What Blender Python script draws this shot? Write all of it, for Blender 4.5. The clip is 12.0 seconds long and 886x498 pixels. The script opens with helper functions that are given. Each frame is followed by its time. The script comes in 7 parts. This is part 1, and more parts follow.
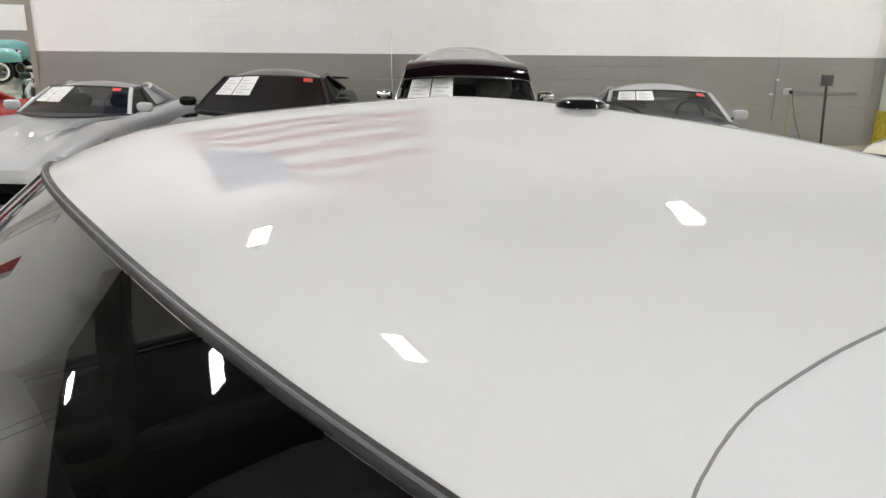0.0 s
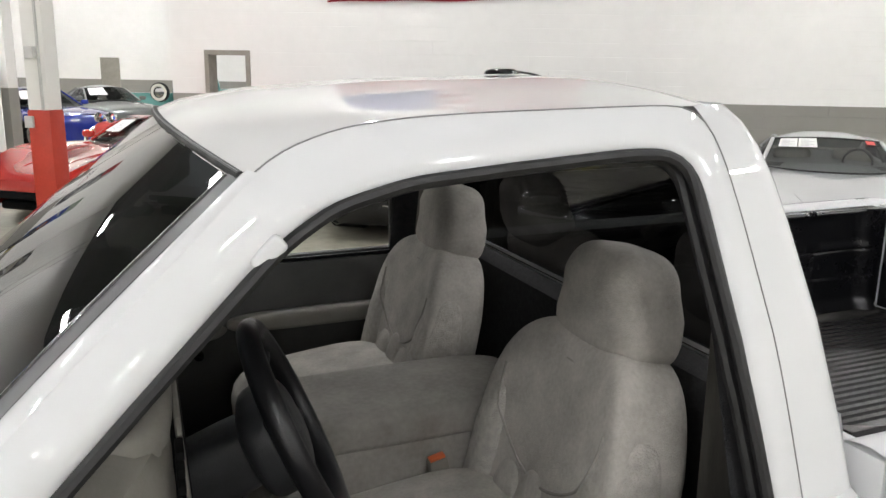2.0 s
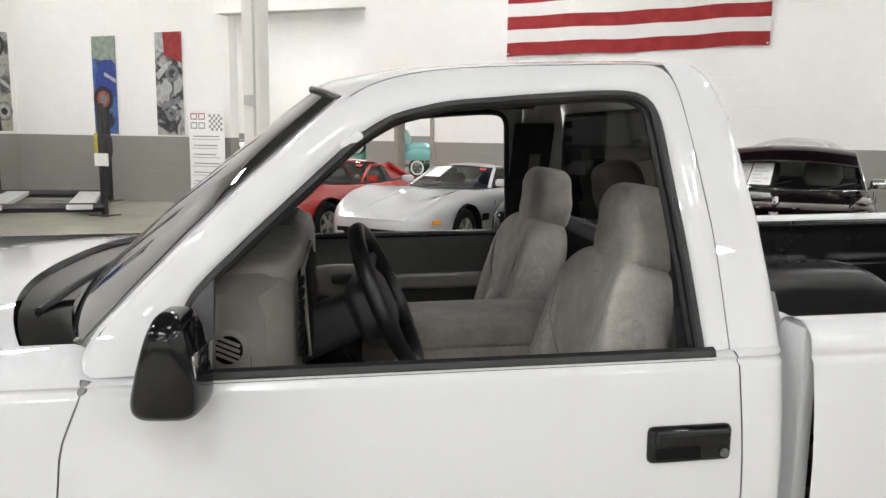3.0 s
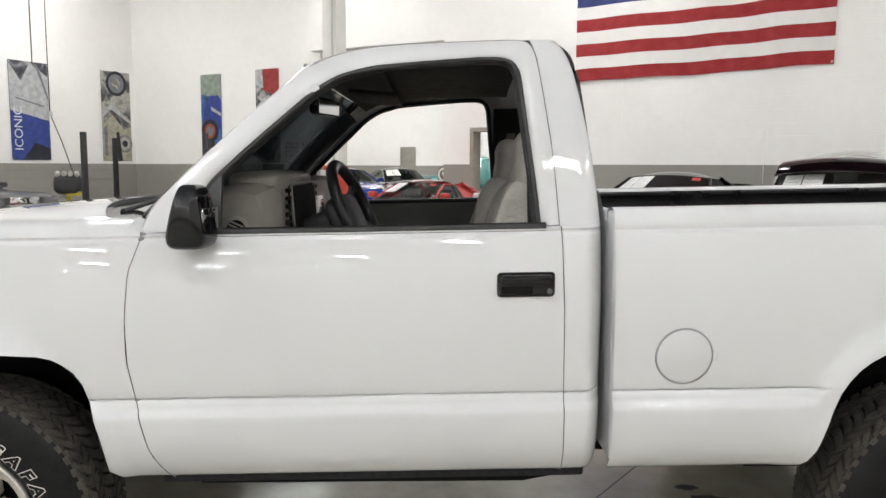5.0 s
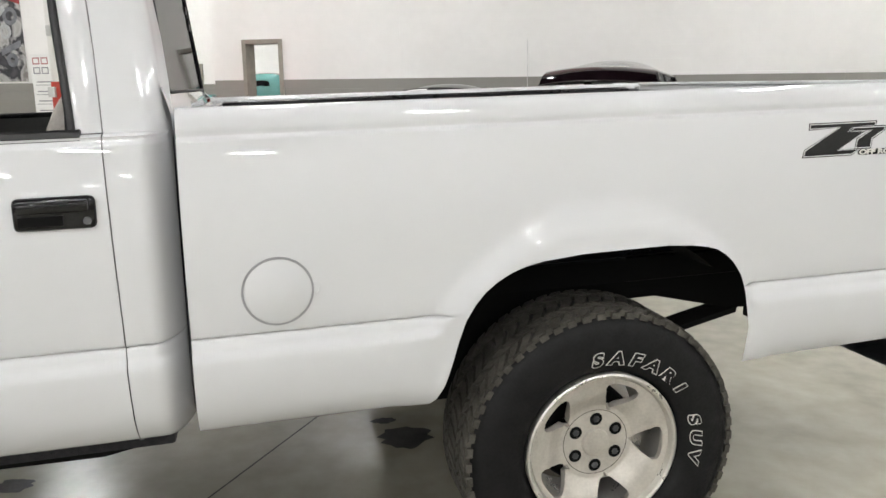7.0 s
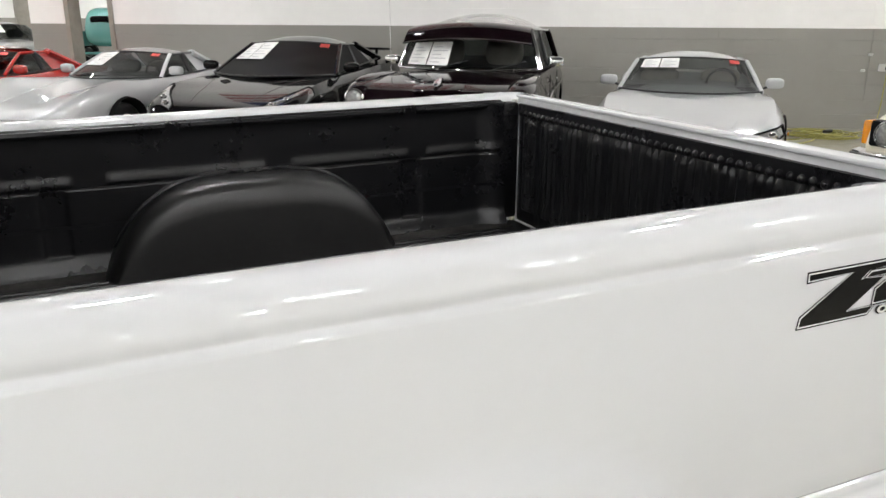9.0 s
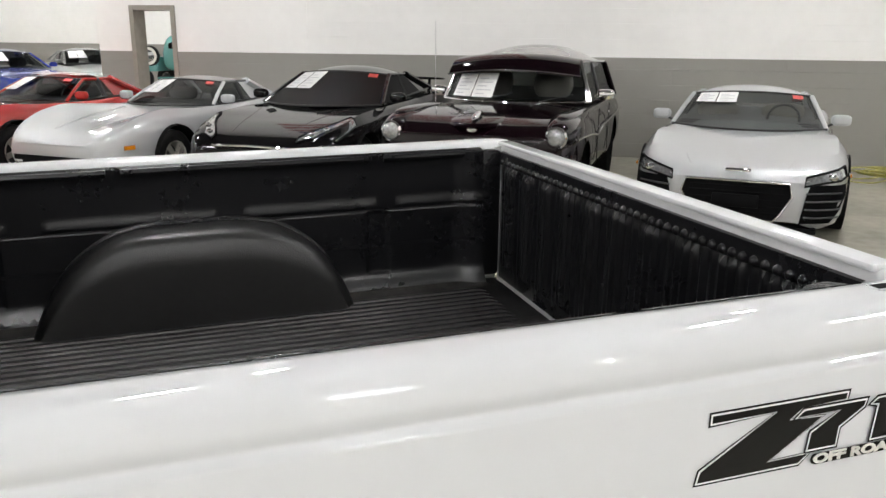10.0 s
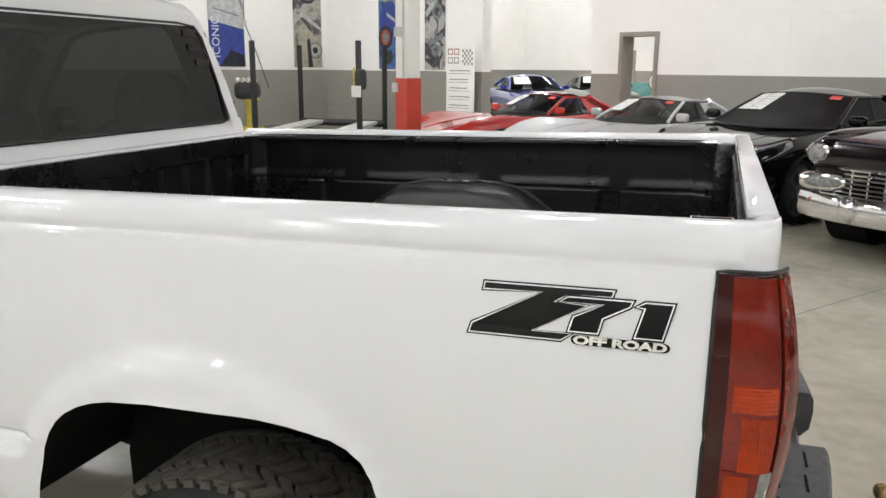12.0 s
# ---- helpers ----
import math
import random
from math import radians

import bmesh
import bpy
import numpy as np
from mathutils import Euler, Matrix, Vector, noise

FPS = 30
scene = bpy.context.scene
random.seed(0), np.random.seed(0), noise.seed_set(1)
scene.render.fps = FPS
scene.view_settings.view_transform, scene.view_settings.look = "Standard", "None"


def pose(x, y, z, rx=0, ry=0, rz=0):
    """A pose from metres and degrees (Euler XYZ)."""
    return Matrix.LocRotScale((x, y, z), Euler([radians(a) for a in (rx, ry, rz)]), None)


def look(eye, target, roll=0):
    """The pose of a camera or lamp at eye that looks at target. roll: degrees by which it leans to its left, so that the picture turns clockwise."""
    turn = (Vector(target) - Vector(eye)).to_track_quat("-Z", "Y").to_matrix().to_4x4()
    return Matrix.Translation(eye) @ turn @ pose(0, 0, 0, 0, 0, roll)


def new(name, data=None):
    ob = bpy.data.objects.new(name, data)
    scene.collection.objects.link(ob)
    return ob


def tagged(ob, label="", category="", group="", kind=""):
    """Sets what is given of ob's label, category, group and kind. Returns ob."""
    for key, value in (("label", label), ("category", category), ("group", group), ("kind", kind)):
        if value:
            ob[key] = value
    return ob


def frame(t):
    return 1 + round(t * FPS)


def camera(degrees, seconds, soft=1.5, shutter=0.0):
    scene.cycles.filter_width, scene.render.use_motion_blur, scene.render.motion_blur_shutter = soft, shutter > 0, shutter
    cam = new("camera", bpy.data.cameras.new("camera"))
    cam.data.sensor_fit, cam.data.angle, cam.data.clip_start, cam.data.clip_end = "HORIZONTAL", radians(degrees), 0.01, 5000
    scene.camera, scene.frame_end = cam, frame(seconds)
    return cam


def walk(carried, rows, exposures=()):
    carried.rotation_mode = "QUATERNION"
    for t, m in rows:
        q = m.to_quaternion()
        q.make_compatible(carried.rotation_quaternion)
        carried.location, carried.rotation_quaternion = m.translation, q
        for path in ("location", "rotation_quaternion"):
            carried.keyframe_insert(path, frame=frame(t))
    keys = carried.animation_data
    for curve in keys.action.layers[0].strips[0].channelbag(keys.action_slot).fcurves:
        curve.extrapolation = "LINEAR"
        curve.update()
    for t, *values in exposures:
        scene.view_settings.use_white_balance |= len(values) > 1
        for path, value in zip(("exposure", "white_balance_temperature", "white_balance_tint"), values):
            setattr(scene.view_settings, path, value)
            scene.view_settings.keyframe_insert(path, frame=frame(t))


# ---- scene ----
from mathutils.bvhtree import BVHTree

cam = camera(59.5, 12.0)
PATH = [
    (0, (-2.206, -0.874, 2.041), (-1.09, 0.687, 1.476), 0.8),
    (0.5, (-2.162, -0.987, 2.046), (-1.043, 0.575, 1.492), 0.8),
    (1, (-2.2, -1.191, 2.026), (-1.137, 0.416, 1.488), 0.9),
    (1.5, (-2.175, -1.398, 1.999), (-1.244, 0.3, 1.499), 1.0),
    (2, (-2.075, -1.659, 1.903), (-1.368, 0.16, 1.466), 1.0),
    (2.5, (-2.016, -1.971, 1.822), (-1.55, -0.061, 1.454), 0.8),
    (3, (-1.964, -2.292, 1.716), (-1.708, -0.331, 1.417), 0.8),
    (5, (-1.557, -3.142, 1.47), (-1.551, -1.153, 1.259), 0.2),
    (5.5, (-1.382, -3.206, 1.438), (-1.334, -1.219, 1.213), 0.1),
    (6, (-1.131, -3.164, 1.395), (-0.986, -1.186, 1.133), -0.1),
    (6.5, (-0.968, -3.031, 1.374), (-0.671, -1.081, 1.046), -0.4),
    (7, (-0.896, -2.755, 1.4), (-0.432, -0.855, 0.985), -0.6),
    (8.8, (-0.495, -1.871, 1.643), (0.256, -0.111, 1.061), 0.1),
    (9, (-0.43, -1.795, 1.675), (0.32, -0.033, 1.099), 0.3),
    (9.5, (-0.202, -1.632, 1.737), (0.506, 0.154, 1.184), 0.6),
    (10, (-0.015, -1.672, 1.723), (0.571, 0.169, 1.207), 0.6),
    (10.5, (0.179, -1.825, 1.713), (0.545, 0.081, 1.228), 0.5),
    (11, (0.454, -1.944, 1.666), (0.508, 0.001, 1.202), 0.6),
    (11.5, (0.736, -2.079, 1.64), (0.434, -0.156, 1.183), 0.6),
    (12, (0.904, -2.122, 1.624), (0.258, -0.285, 1.167), 0.4),
]
walk(cam, [(t, look(eye, target, roll)) for t, eye, target, roll in PATH], [(0, -0.05), (1, -0.04), (2, 0.08), (3, 0.10), (5, 0.0), (7, 0.05), (8.8, 0.08), (9.5, 0.06), (10.5, 0.05), (12, 0.06)])

# ---- world and lamps ----
A_WALL = radians(28)
N_W = Vector((math.sin(A_WALL), math.cos(A_WALL), 0))
U_W = Vector((math.cos(A_WALL), -math.sin(A_WALL), 0))
D_WALL = 11.0
HALL = Matrix(((U_W.x, N_W.x, 0, 0), (U_W.y, N_W.y, 0, 0), (0, 0, 1, 0), (0, 0, 0, 1)))
CEIL = 7.4

world = bpy.data.worlds.new("hall_world")
scene.world = world
world.use_nodes = True
world.node_tree.nodes["Background"].inputs[0].default_value = (0.8, 0.85, 0.9, 1)
world.node_tree.nodes["Background"].inputs[1].default_value = 0.05

LAMP_W = 150.0
CEIL_FILL = 3.0
EXPOSURE = 0.0
scene.view_settings.exposure = EXPOSURE


# ---- materials ----
def mat(name, base, rough=0.5, metal=0.0, var=0.0, scale=6.0, bump=0.0, bscale=60.0, coat=0.0, base2=None, spec=0.5,
        alpha=None, trans=0.0, emit=None, power=0.0, stretch=(1, 1, 1), island=0.0):
    m = bpy.data.materials.new(name)
    m.use_nodes = True
    nt = m.node_tree
    b = nt.nodes["Principled BSDF"]
    b.inputs["Base Color"].default_value = (*base, 1)
    b.inputs["Roughness"].default_value = rough
    b.inputs["Metallic"].default_value = metal
    b.inputs["Coat Weight"].default_value = coat
    b.inputs["Coat Roughness"].default_value = 0.018
    b.inputs["Specular IOR Level"].default_value = spec
    b.inputs["Transmission Weight"].default_value = trans
    if emit:
        b.inputs["Emission Color"].default_value = (*emit, 1)
        b.inputs["Emission Strength"].default_value = power
    tc = nt.nodes.new("ShaderNodeTexCoord")
    mp = nt.nodes.new("ShaderNodeMapping")
    mp.inputs["Scale"].default_value = stretch
    nt.links.new(tc.outputs["Object"], mp.inputs[0])
    if var:
        n1 = nt.nodes.new("ShaderNodeTexNoise")
        n1.inputs["Scale"].default_value = scale
        n1.inputs["Detail"].default_value = 6
        n2 = nt.nodes.new("ShaderNodeTexNoise")
        n2.inputs["Scale"].default_value = scale * 9
        n2.inputs["Detail"].default_value = 3
        nt.links.new(mp.outputs[0], n1.inputs[0])
        nt.links.new(mp.outputs[0], n2.inputs[0])
        add = nt.nodes.new("ShaderNodeMath")
        add.operation = "ADD"
        mul = nt.nodes.new("ShaderNodeMath")
        mul.operation = "MULTIPLY"
        mul.inputs[1].default_value = 0.45
        nt.links.new(n2.outputs[0], mul.inputs[0])
        nt.links.new(n1.outputs[0], add.inputs[0])
        nt.links.new(mul.outputs[0], add.inputs[1])
        ramp = nt.nodes.new("ShaderNodeValToRGB")
        c2 = base2 or tuple(c * (1 - var) for c in base)
        ramp.color_ramp.elements[0].position, ramp.color_ramp.elements[1].position = 0.5, 0.95
        ramp.color_ramp.elements[0].color = (*c2, 1)
        ramp.color_ramp.elements[1].color = (*base, 1)
        nt.links.new(add.outputs[0], ramp.inputs[0])
        nt.links.new(ramp.outputs[0], b.inputs["Base Color"])
        rr = nt.nodes.new("ShaderNodeMapRange")
        rr.inputs["From Min"].default_value, rr.inputs["From Max"].default_value = 0.5, 0.95
        rr.inputs["To Min"].default_value, rr.inputs["To Max"].default_value = min(1, rough * 1.2), rough * 0.85
        nt.links.new(add.outputs[0], rr.inputs[0])
        nt.links.new(rr.outputs[0], b.inputs["Roughness"])
    if bump:
        nb = nt.nodes.new("ShaderNodeTexNoise")
        nb.inputs["Scale"].default_value = bscale
        nb.inputs["Detail"].default_value = 4
        nt.links.new(mp.outputs[0], nb.inputs[0])
        bp = nt.nodes.new("ShaderNodeBump")
        bp.inputs["Strength"].default_value = bump
        bp.inputs["Distance"].default_value = 0.01
        nt.links.new(nb.outputs[0], bp.inputs["Height"])
        nt.links.new(bp.outputs[0], b.inputs["Normal"])
    return m


def glass_mat(name, tint, gloss=0.04, shine=0.75):
    """Thin pane: mostly see-through with a Fresnel gloss."""
    m = bpy.data.materials.new(name)
    m.use_nodes = True
    nt = m.node_tree
    nt.nodes.remove(nt.nodes["Principled BSDF"])
    tr = nt.nodes.new("ShaderNodeBsdfTransparent")
    tr.inputs[0].default_value = (*tint, 1)
    gl = nt.nodes.new("ShaderNodeBsdfGlossy")
    gl.inputs["Roughness"].default_value = gloss
    lw = nt.nodes.new("ShaderNodeLayerWeight")
    lw.inputs[0].default_value = 0.5
    pw = nt.nodes.new("ShaderNodeMath")
    pw.operation, pw.inputs[1].default_value = "POWER", 4.0
    nt.links.new(lw.outputs["Facing"], pw.inputs[0])
    fr = nt.nodes.new("ShaderNodeMath")
    fr.operation, fr.inputs[1].default_value, fr.inputs[2].default_value = "MULTIPLY_ADD", shine, 0.04
    nt.links.new(pw.outputs[0], fr.inputs[0])
    mx = nt.nodes.new("ShaderNodeMixShader")
    nt.links.new(fr.outputs[0], mx.inputs[0])
    nt.links.new(tr.outputs[0], mx.inputs[1])
    nt.links.new(gl.outputs[0], mx.inputs[2])
    nt.links.new(mx.outputs[0], nt.nodes["Material Output"].inputs[0])
    return m


M_WHITE = mat("white_paint", (0.652, 0.658, 0.668), 0.6, coat=1.0, spec=0.05)
M_ROOF = mat("dusty_white_paint", (0.65, 0.65, 0.645), 0.6, coat=0.85, spec=0.05)
M_ROOF.node_tree.nodes["Principled BSDF"].inputs["Coat Roughness"].default_value = 0.018
M_RUBBER = mat("black_rubber", (0.012, 0.012, 0.013), 0.5, var=0.3, scale=30, bump=0.1)
# near-black: shade in gaps, recesses and arches put into the colour
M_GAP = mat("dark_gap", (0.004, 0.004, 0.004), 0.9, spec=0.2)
M_DOORTRIM = mat("grey_door_trim", (0.085, 0.085, 0.081), 0.5, var=0.15, scale=12, bump=0.1, bscale=400)
M_TRIM = mat("dark_grey_trim", (0.045, 0.047, 0.05), 0.45, var=0.2, scale=40, bump=0.08, bscale=400)
M_BLACKP = mat("gloss_black_plastic", (0.005, 0.005, 0.006), 0.10, coat=0.15, spec=0.35)
M_CHROME = mat("chrome", (0.75, 0.75, 0.76), 0.08, 1.0)
M_BRASS = mat("worn_brass", (0.42, 0.30, 0.14), 0.3, 0.9, var=0.3, scale=30)
M_ALU = mat("worn_aluminium", (0.68, 0.66, 0.61), 0.3, 0.7, var=0.15, scale=18)
M_ALUD = mat("cast_aluminium", (0.60, 0.57, 0.51), 0.40, 0.4, var=0.25, scale=14, bump=0.05)
M_TYRE = mat("tyre_rubber", (0.007, 0.007, 0.0074), 0.55, var=0.45, scale=14, bump=0.12, bscale=120, spec=0.24)
M_TREAD = mat("dusty_tread", (0.070, 0.065, 0.053), 0.85, var=0.5, scale=16, bump=0.15, bscale=120)
M_LINER = mat("bed_liner", (0.0060, 0.0060, 0.0073), 0.29, var=0.45, scale=5, bump=0.06, bscale=250, spec=0.46)
# lighter than the side liner: soft grey sheen painted in along with dust
M_LINERD = mat("dusty_bed_liner", (0.011, 0.0105, 0.0105), 0.38, var=0.6, scale=5, bump=0.12, bscale=250, spec=0.6)
M_DUST = mat("dusty_plastic", (0.045, 0.042, 0.037), 0.7, var=0.7, scale=7, bump=0.1, bscale=200, base2=(0.014, 0.0135, 0.0125))
M_LETTER = mat("white_letters", (0.68, 0.67, 0.62), 0.6)
M_SEAT = mat("grey_velour", (0.48, 0.453, 0.412), 0.9, var=0.30, scale=13, bump=0.35, bscale=350)
M_SEATD = mat("worn_grey_velour", (0.36, 0.34, 0.31), 0.9, var=0.3, scale=9, bump=0.25, bscale=500)
M_SEATRIB = mat("ribbed_cloth", (0.55, 0.53, 0.50), 0.95, var=0.35, scale=70, bump=0.4, bscale=300)
M_WEAVE = mat("woven_side_cloth", (0.46, 0.435, 0.395), 0.95, var=0.28, scale=60, bump=0.5, bscale=260)
M_WHEELRIM = mat("satin_black_vinyl", (0.012, 0.012, 0.013), 0.33, var=0.2, scale=30, bump=0.1, bscale=300, spec=0.4)
M_SEALGREY = mat("grey_seal_edge", (0.10, 0.10, 0.105), 0.35)
M_DASH = mat("taupe_plastic", (0.25, 0.237, 0.21), 0.55, var=0.12, scale=20, bump=0.1, bscale=500)
M_DASHT = mat("dark_taupe_plastic", (0.13, 0.123, 0.11), 0.6, var=0.12, scale=20, bump=0.1, bscale=500)
M_DASHD = mat("charcoal_plastic", (0.042, 0.043, 0.045), 0.5, var=0.2, scale=20, bump=0.1, bscale=400)
M_TINT = glass_mat("tinted_glass", (0.022, 0.023, 0.023), 0.04, 0.45)
M_SCREEN = glass_mat("windscreen_glass", (0.05, 0.057, 0.062), 0.02, 1.1)
M_DARKGLASS = glass_mat("dark_tinted_glass", (0.09, 0.095, 0.095), 0.35, 0.06)
M_CARGLASS = glass_mat("car_glass", (0.36, 0.38, 0.375), 0.04, 0.3)
M_RED = mat("red_lens", (0.20, 0.010, 0.003), 0.06, coat=0.5, var=0.55, scale=16, spec=0.3)
M_AMBER = mat("amber_lens", (0.78, 0.27, 0.012), 0.15, coat=1.0, var=0.2, scale=30)
M_REDHOT = mat("red_amber_lens", (0.38, 0.035, 0.005), 0.10, coat=0.3, var=0.5, scale=12, spec=0.25)
M_REDDK = mat("deep_red_lens", (0.03, 0.0015, 0.0015), 0.08, coat=0.2, spec=0.3)
M_CLEARLENS = mat("clear_lens", (0.42, 0.43, 0.44), 0.10, 0.6, coat=1.0, var=0.6, scale=40)
M_FOG = mat("yellow_lens", (0.55, 0.45, 0.05), 0.12, 0.3, coat=1.0, var=0.4, scale=40)
M_BLACKDECAL = mat("black_vinyl", (0.003, 0.003, 0.0035), 0.15, coat=0.0, spec=0.35)
M_SILVERDECAL = mat("silver_vinyl", (0.76, 0.76, 0.76), 0.3)
M_PAPER = mat("white_paper", (0.82, 0.82, 0.80), 0.6, var=0.04, scale=8)
M_INK = mat("grey_print", (0.30, 0.30, 0.31), 0.7)
M_REDTAG = mat("red_tag", (0.62, 0.07, 0.06), 0.5)
M_HEADLINER = mat("headliner_cloth", (0.065, 0.06, 0.052), 0.95, var=0.25, scale=20, bump=0.2, bscale=300)
M_CARPET = mat("dark_carpet", (0.02, 0.02, 0.022), 1.0, var=0.3, scale=60, bump=0.4, bscale=300)
M_BELT = mat("belt_webbing", (0.16, 0.15, 0.13), 0.9, var=0.25, scale=80, stretch=(1, 1, 0.05))
M_ORANGE = mat("orange_button", (0.75, 0.16, 0.05), 0.4)


def block_mat(name, base, strength):
    """Painted block wall: faint courses in relief."""
    m = mat(name, base, 0.55, var=0.06, scale=0.7)
    nt = m.node_tree
    b = nt.nodes["Principled BSDF"]
    tc = [n for n in nt.nodes if n.bl_idname == "ShaderNodeTexCoord"][0]
    sep, com = nt.nodes.new("ShaderNodeSeparateXYZ"), nt.nodes.new("ShaderNodeCombineXYZ")
    add = nt.nodes.new("ShaderNodeMath")
    add.operation = "ADD"
    nt.links.new(tc.outputs["Object"], sep.inputs[0])
    nt.links.new(sep.outputs[0], add.inputs[0])
    nt.links.new(sep.outputs[1], add.inputs[1])
    nt.links.new(add.outputs[0], com.inputs[0])
    nt.links.new(sep.outputs[2], com.inputs[1])
    br = nt.nodes.new("ShaderNodeTexBrick")
    br.inputs["Scale"].default_value = 1.0
    br.inputs["Brick Width"].default_value, br.inputs["Row Height"].default_value = 3.25, 0.2245
    br.inputs["Mortar Size"].default_value, br.inputs["Mortar Smooth"].default_value = 0.006, 0.6
    nt.links.new(com.outputs[0], br.inputs[0])
    nz = nt.nodes.new("ShaderNodeTexNoise")
    nz.inputs["Scale"].default_value, nz.inputs["Detail"].default_value = 1.1, 2
    nt.links.new(tc.outputs["Object"], nz.inputs[0])
    mr = nt.nodes.new("ShaderNodeMapRange")
    mr.inputs["From Min"].default_value, mr.inputs["From Max"].default_value = 0.42, 0.62
    nt.links.new(nz.outputs[0], mr.inputs[0])
    mu = nt.nodes.new("ShaderNodeMath")
    mu.operation = "MULTIPLY"
    nt.links.new(br.outputs["Fac"], mu.inputs[0])
    nt.links.new(mr.outputs[0], mu.inputs[1])
    bp = nt.nodes.new("ShaderNodeBump")
    bp.inputs["Strength"].default_value, bp.inputs["Distance"].default_value, bp.invert = strength, 0.01, True
    nt.links.new(mu.outputs[0], bp.inputs["Height"])
    nt.links.new(bp.outputs[0], b.inputs["Normal"])
    return m


# ---- mesh helpers ----
def part(name, bm, material, parent=None, label="", smooth=True, sharp=40):
    me = bpy.data.meshes.new(name)
    bmesh.ops.recalc_face_normals(bm, faces=bm.faces)
    bm.to_mesh(me)
    bm.free()
    for p in me.polygons:
        p.use_smooth = smooth
    if smooth:
        me.set_sharp_from_angle(angle=radians(sharp))
    if material:
        me.materials.append(material)
    ob = new(name, me)
    ob.parent = parent
    if label:
        tagged(ob, label=label)
    return ob


def thing(name, m, label, category, group="", kind=""):
    ob = new(name)
    ob.matrix_world = m
    return tagged(ob, label, category, group, kind)


def box(bm, x0, x1, y0, y1, z0, z1, bevel=0.0, seg=2):
    r = bmesh.ops.create_cube(bm, size=1)
    for v in r["verts"]:
        v.co = Vector(((x0 + x1) / 2 + v.co.x * (x1 - x0), (y0 + y1) / 2 + v.co.y * (y1 - y0), (z0 + z1) / 2 + v.co.z * (z1 - z0)))
    if bevel:
        es = list({e for v in r["verts"] for e in v.link_edges})
        bmesh.ops.bevel(bm, geom=es, offset=bevel, segments=seg, affect="EDGES", profile=0.5)
    return bm


def bbox(*a, **k):
    return box(bmesh.new(), *a, **k)


def loft(rows, close=False, ends=False):
    """Skin through polylines of equal length."""
    bm = bmesh.new()
    vs = [[bm.verts.new(p) for p in r] for r in rows]
    n = len(rows[0])
    for a, b in zip(vs, vs[1:]):
        for i in range(n if close else n - 1):
            j = (i + 1) % n
            bm.faces.new((a[i], a[j], b[j], b[i]))
    if ends:
        bm.faces.new(vs[0][::-1])
        bm.faces.new(vs[-1])
    return bm


def clean(bm, d=0.0004):
    bmesh.ops.remove_doubles(bm, verts=bm.verts, dist=d)
    bmesh.ops.dissolve_degenerate(bm, edges=bm.edges, dist=d)
    return bm


def thick(bm, t):
    bmesh.ops.recalc_face_normals(bm, faces=bm.faces)
    bmesh.ops.solidify(bm, geom=list(bm.faces), thickness=t)
    return bm


def resample(pts, n):
    pts = [Vector(p) for p in pts]
    d = [0]
    for a, b in zip(pts, pts[1:]):
        d.append(d[-1] + (b - a).length)
    out, k = [], 0
    for i in range(n):
        s = d[-1] * i / (n - 1)
        while k < len(pts) - 2 and d[k + 1] < s:
            k += 1
        f = (s - d[k]) / max(1e-9, d[k + 1] - d[k])
        out.append(pts[k].lerp(pts[k + 1], min(1, f)))
    return out


def smooth_line(pts, n, rounds=3):
    q = resample(pts, n)
    for _ in range(rounds):
        q = [q[0]] + [(q[i - 1] + q[i] * 2 + q[i + 1]) / 4 for i in range(1, n - 1)] + [q[-1]]
    return q


def tube(pts, r, n=8, flat=1.0, close=False, up=(0, 0, 1)):
    """A bar of round (or flattened) section along a line."""
    pts = [Vector(p) for p in pts]
    rows = []
    m = len(pts)
    for i, p in enumerate(pts):
        a, b = (pts[(i - 1) % m], pts[(i + 1) % m]) if close else (pts[max(0, i - 1)], pts[min(m - 1, i + 1)])
        t = (b - a).normalized()
        u = Vector(up)
        s = t.cross(u)
        if s.length < 1e-3:
            s = t.cross(Vector((1, 0, 0)))
        s.normalize()
        w = s.cross(t)
        rr = r[i] if isinstance(r, (list, tuple)) else r
        rows.append([p + s * (rr * math.cos(k * math.tau / n)) + w * (rr * flat * math.sin(k * math.tau / n)) for k in range(n)])
    if close:
        rows.append(rows[0])
    return clean(loft(rows, close=True, ends=not close), 1e-5)


def revolve(profile, n=48, axis="y"):
    """Spin (radius, along) pairs about an axis."""
    rows = []
    for k in range(n + 1):
        c, s = math.cos(k * math.tau / n), math.sin(k * math.tau / n)
        rows.append([Vector((r * c, y, r * s)) if axis == "y" else Vector((r * c, r * s, y)) for r, y in profile])
    return clean(loft(rows), 1e-5)


def soft(sx, sy, sz, e=3.0, nu=28, nv=18, warp=None):
    """A pillow-like solid."""
    def pw(v):
        return math.copysign(abs(v) ** (2 / e), v)
    rows = []
    for j in range(nv + 1):
        b = -math.pi / 2 + math.pi * j / nv
        r = []
        for i in range(nu):
            a = math.tau * i / nu
            p = Vector((sx / 2 * pw(math.cos(b)) * pw(math.cos(a)), sy / 2 * pw(math.cos(b)) * pw(math.sin(a)), sz / 2 * pw(math.sin(b))))
            r.append(warp(p) if warp else p)
        rows.append(r)
    return clean(loft(rows, close=True), 1e-5)


def moved(bm, m):
    bmesh.ops.transform(bm, matrix=m, verts=bm.verts)
    return bm


def join(*bms):
    out = bmesh.new()
    for b in bms:
        me = bpy.data.meshes.new("tmp")
        b.to_mesh(me)
        b.free()
        out.from_mesh(me)
        bpy.data.meshes.remove(me)
    return out


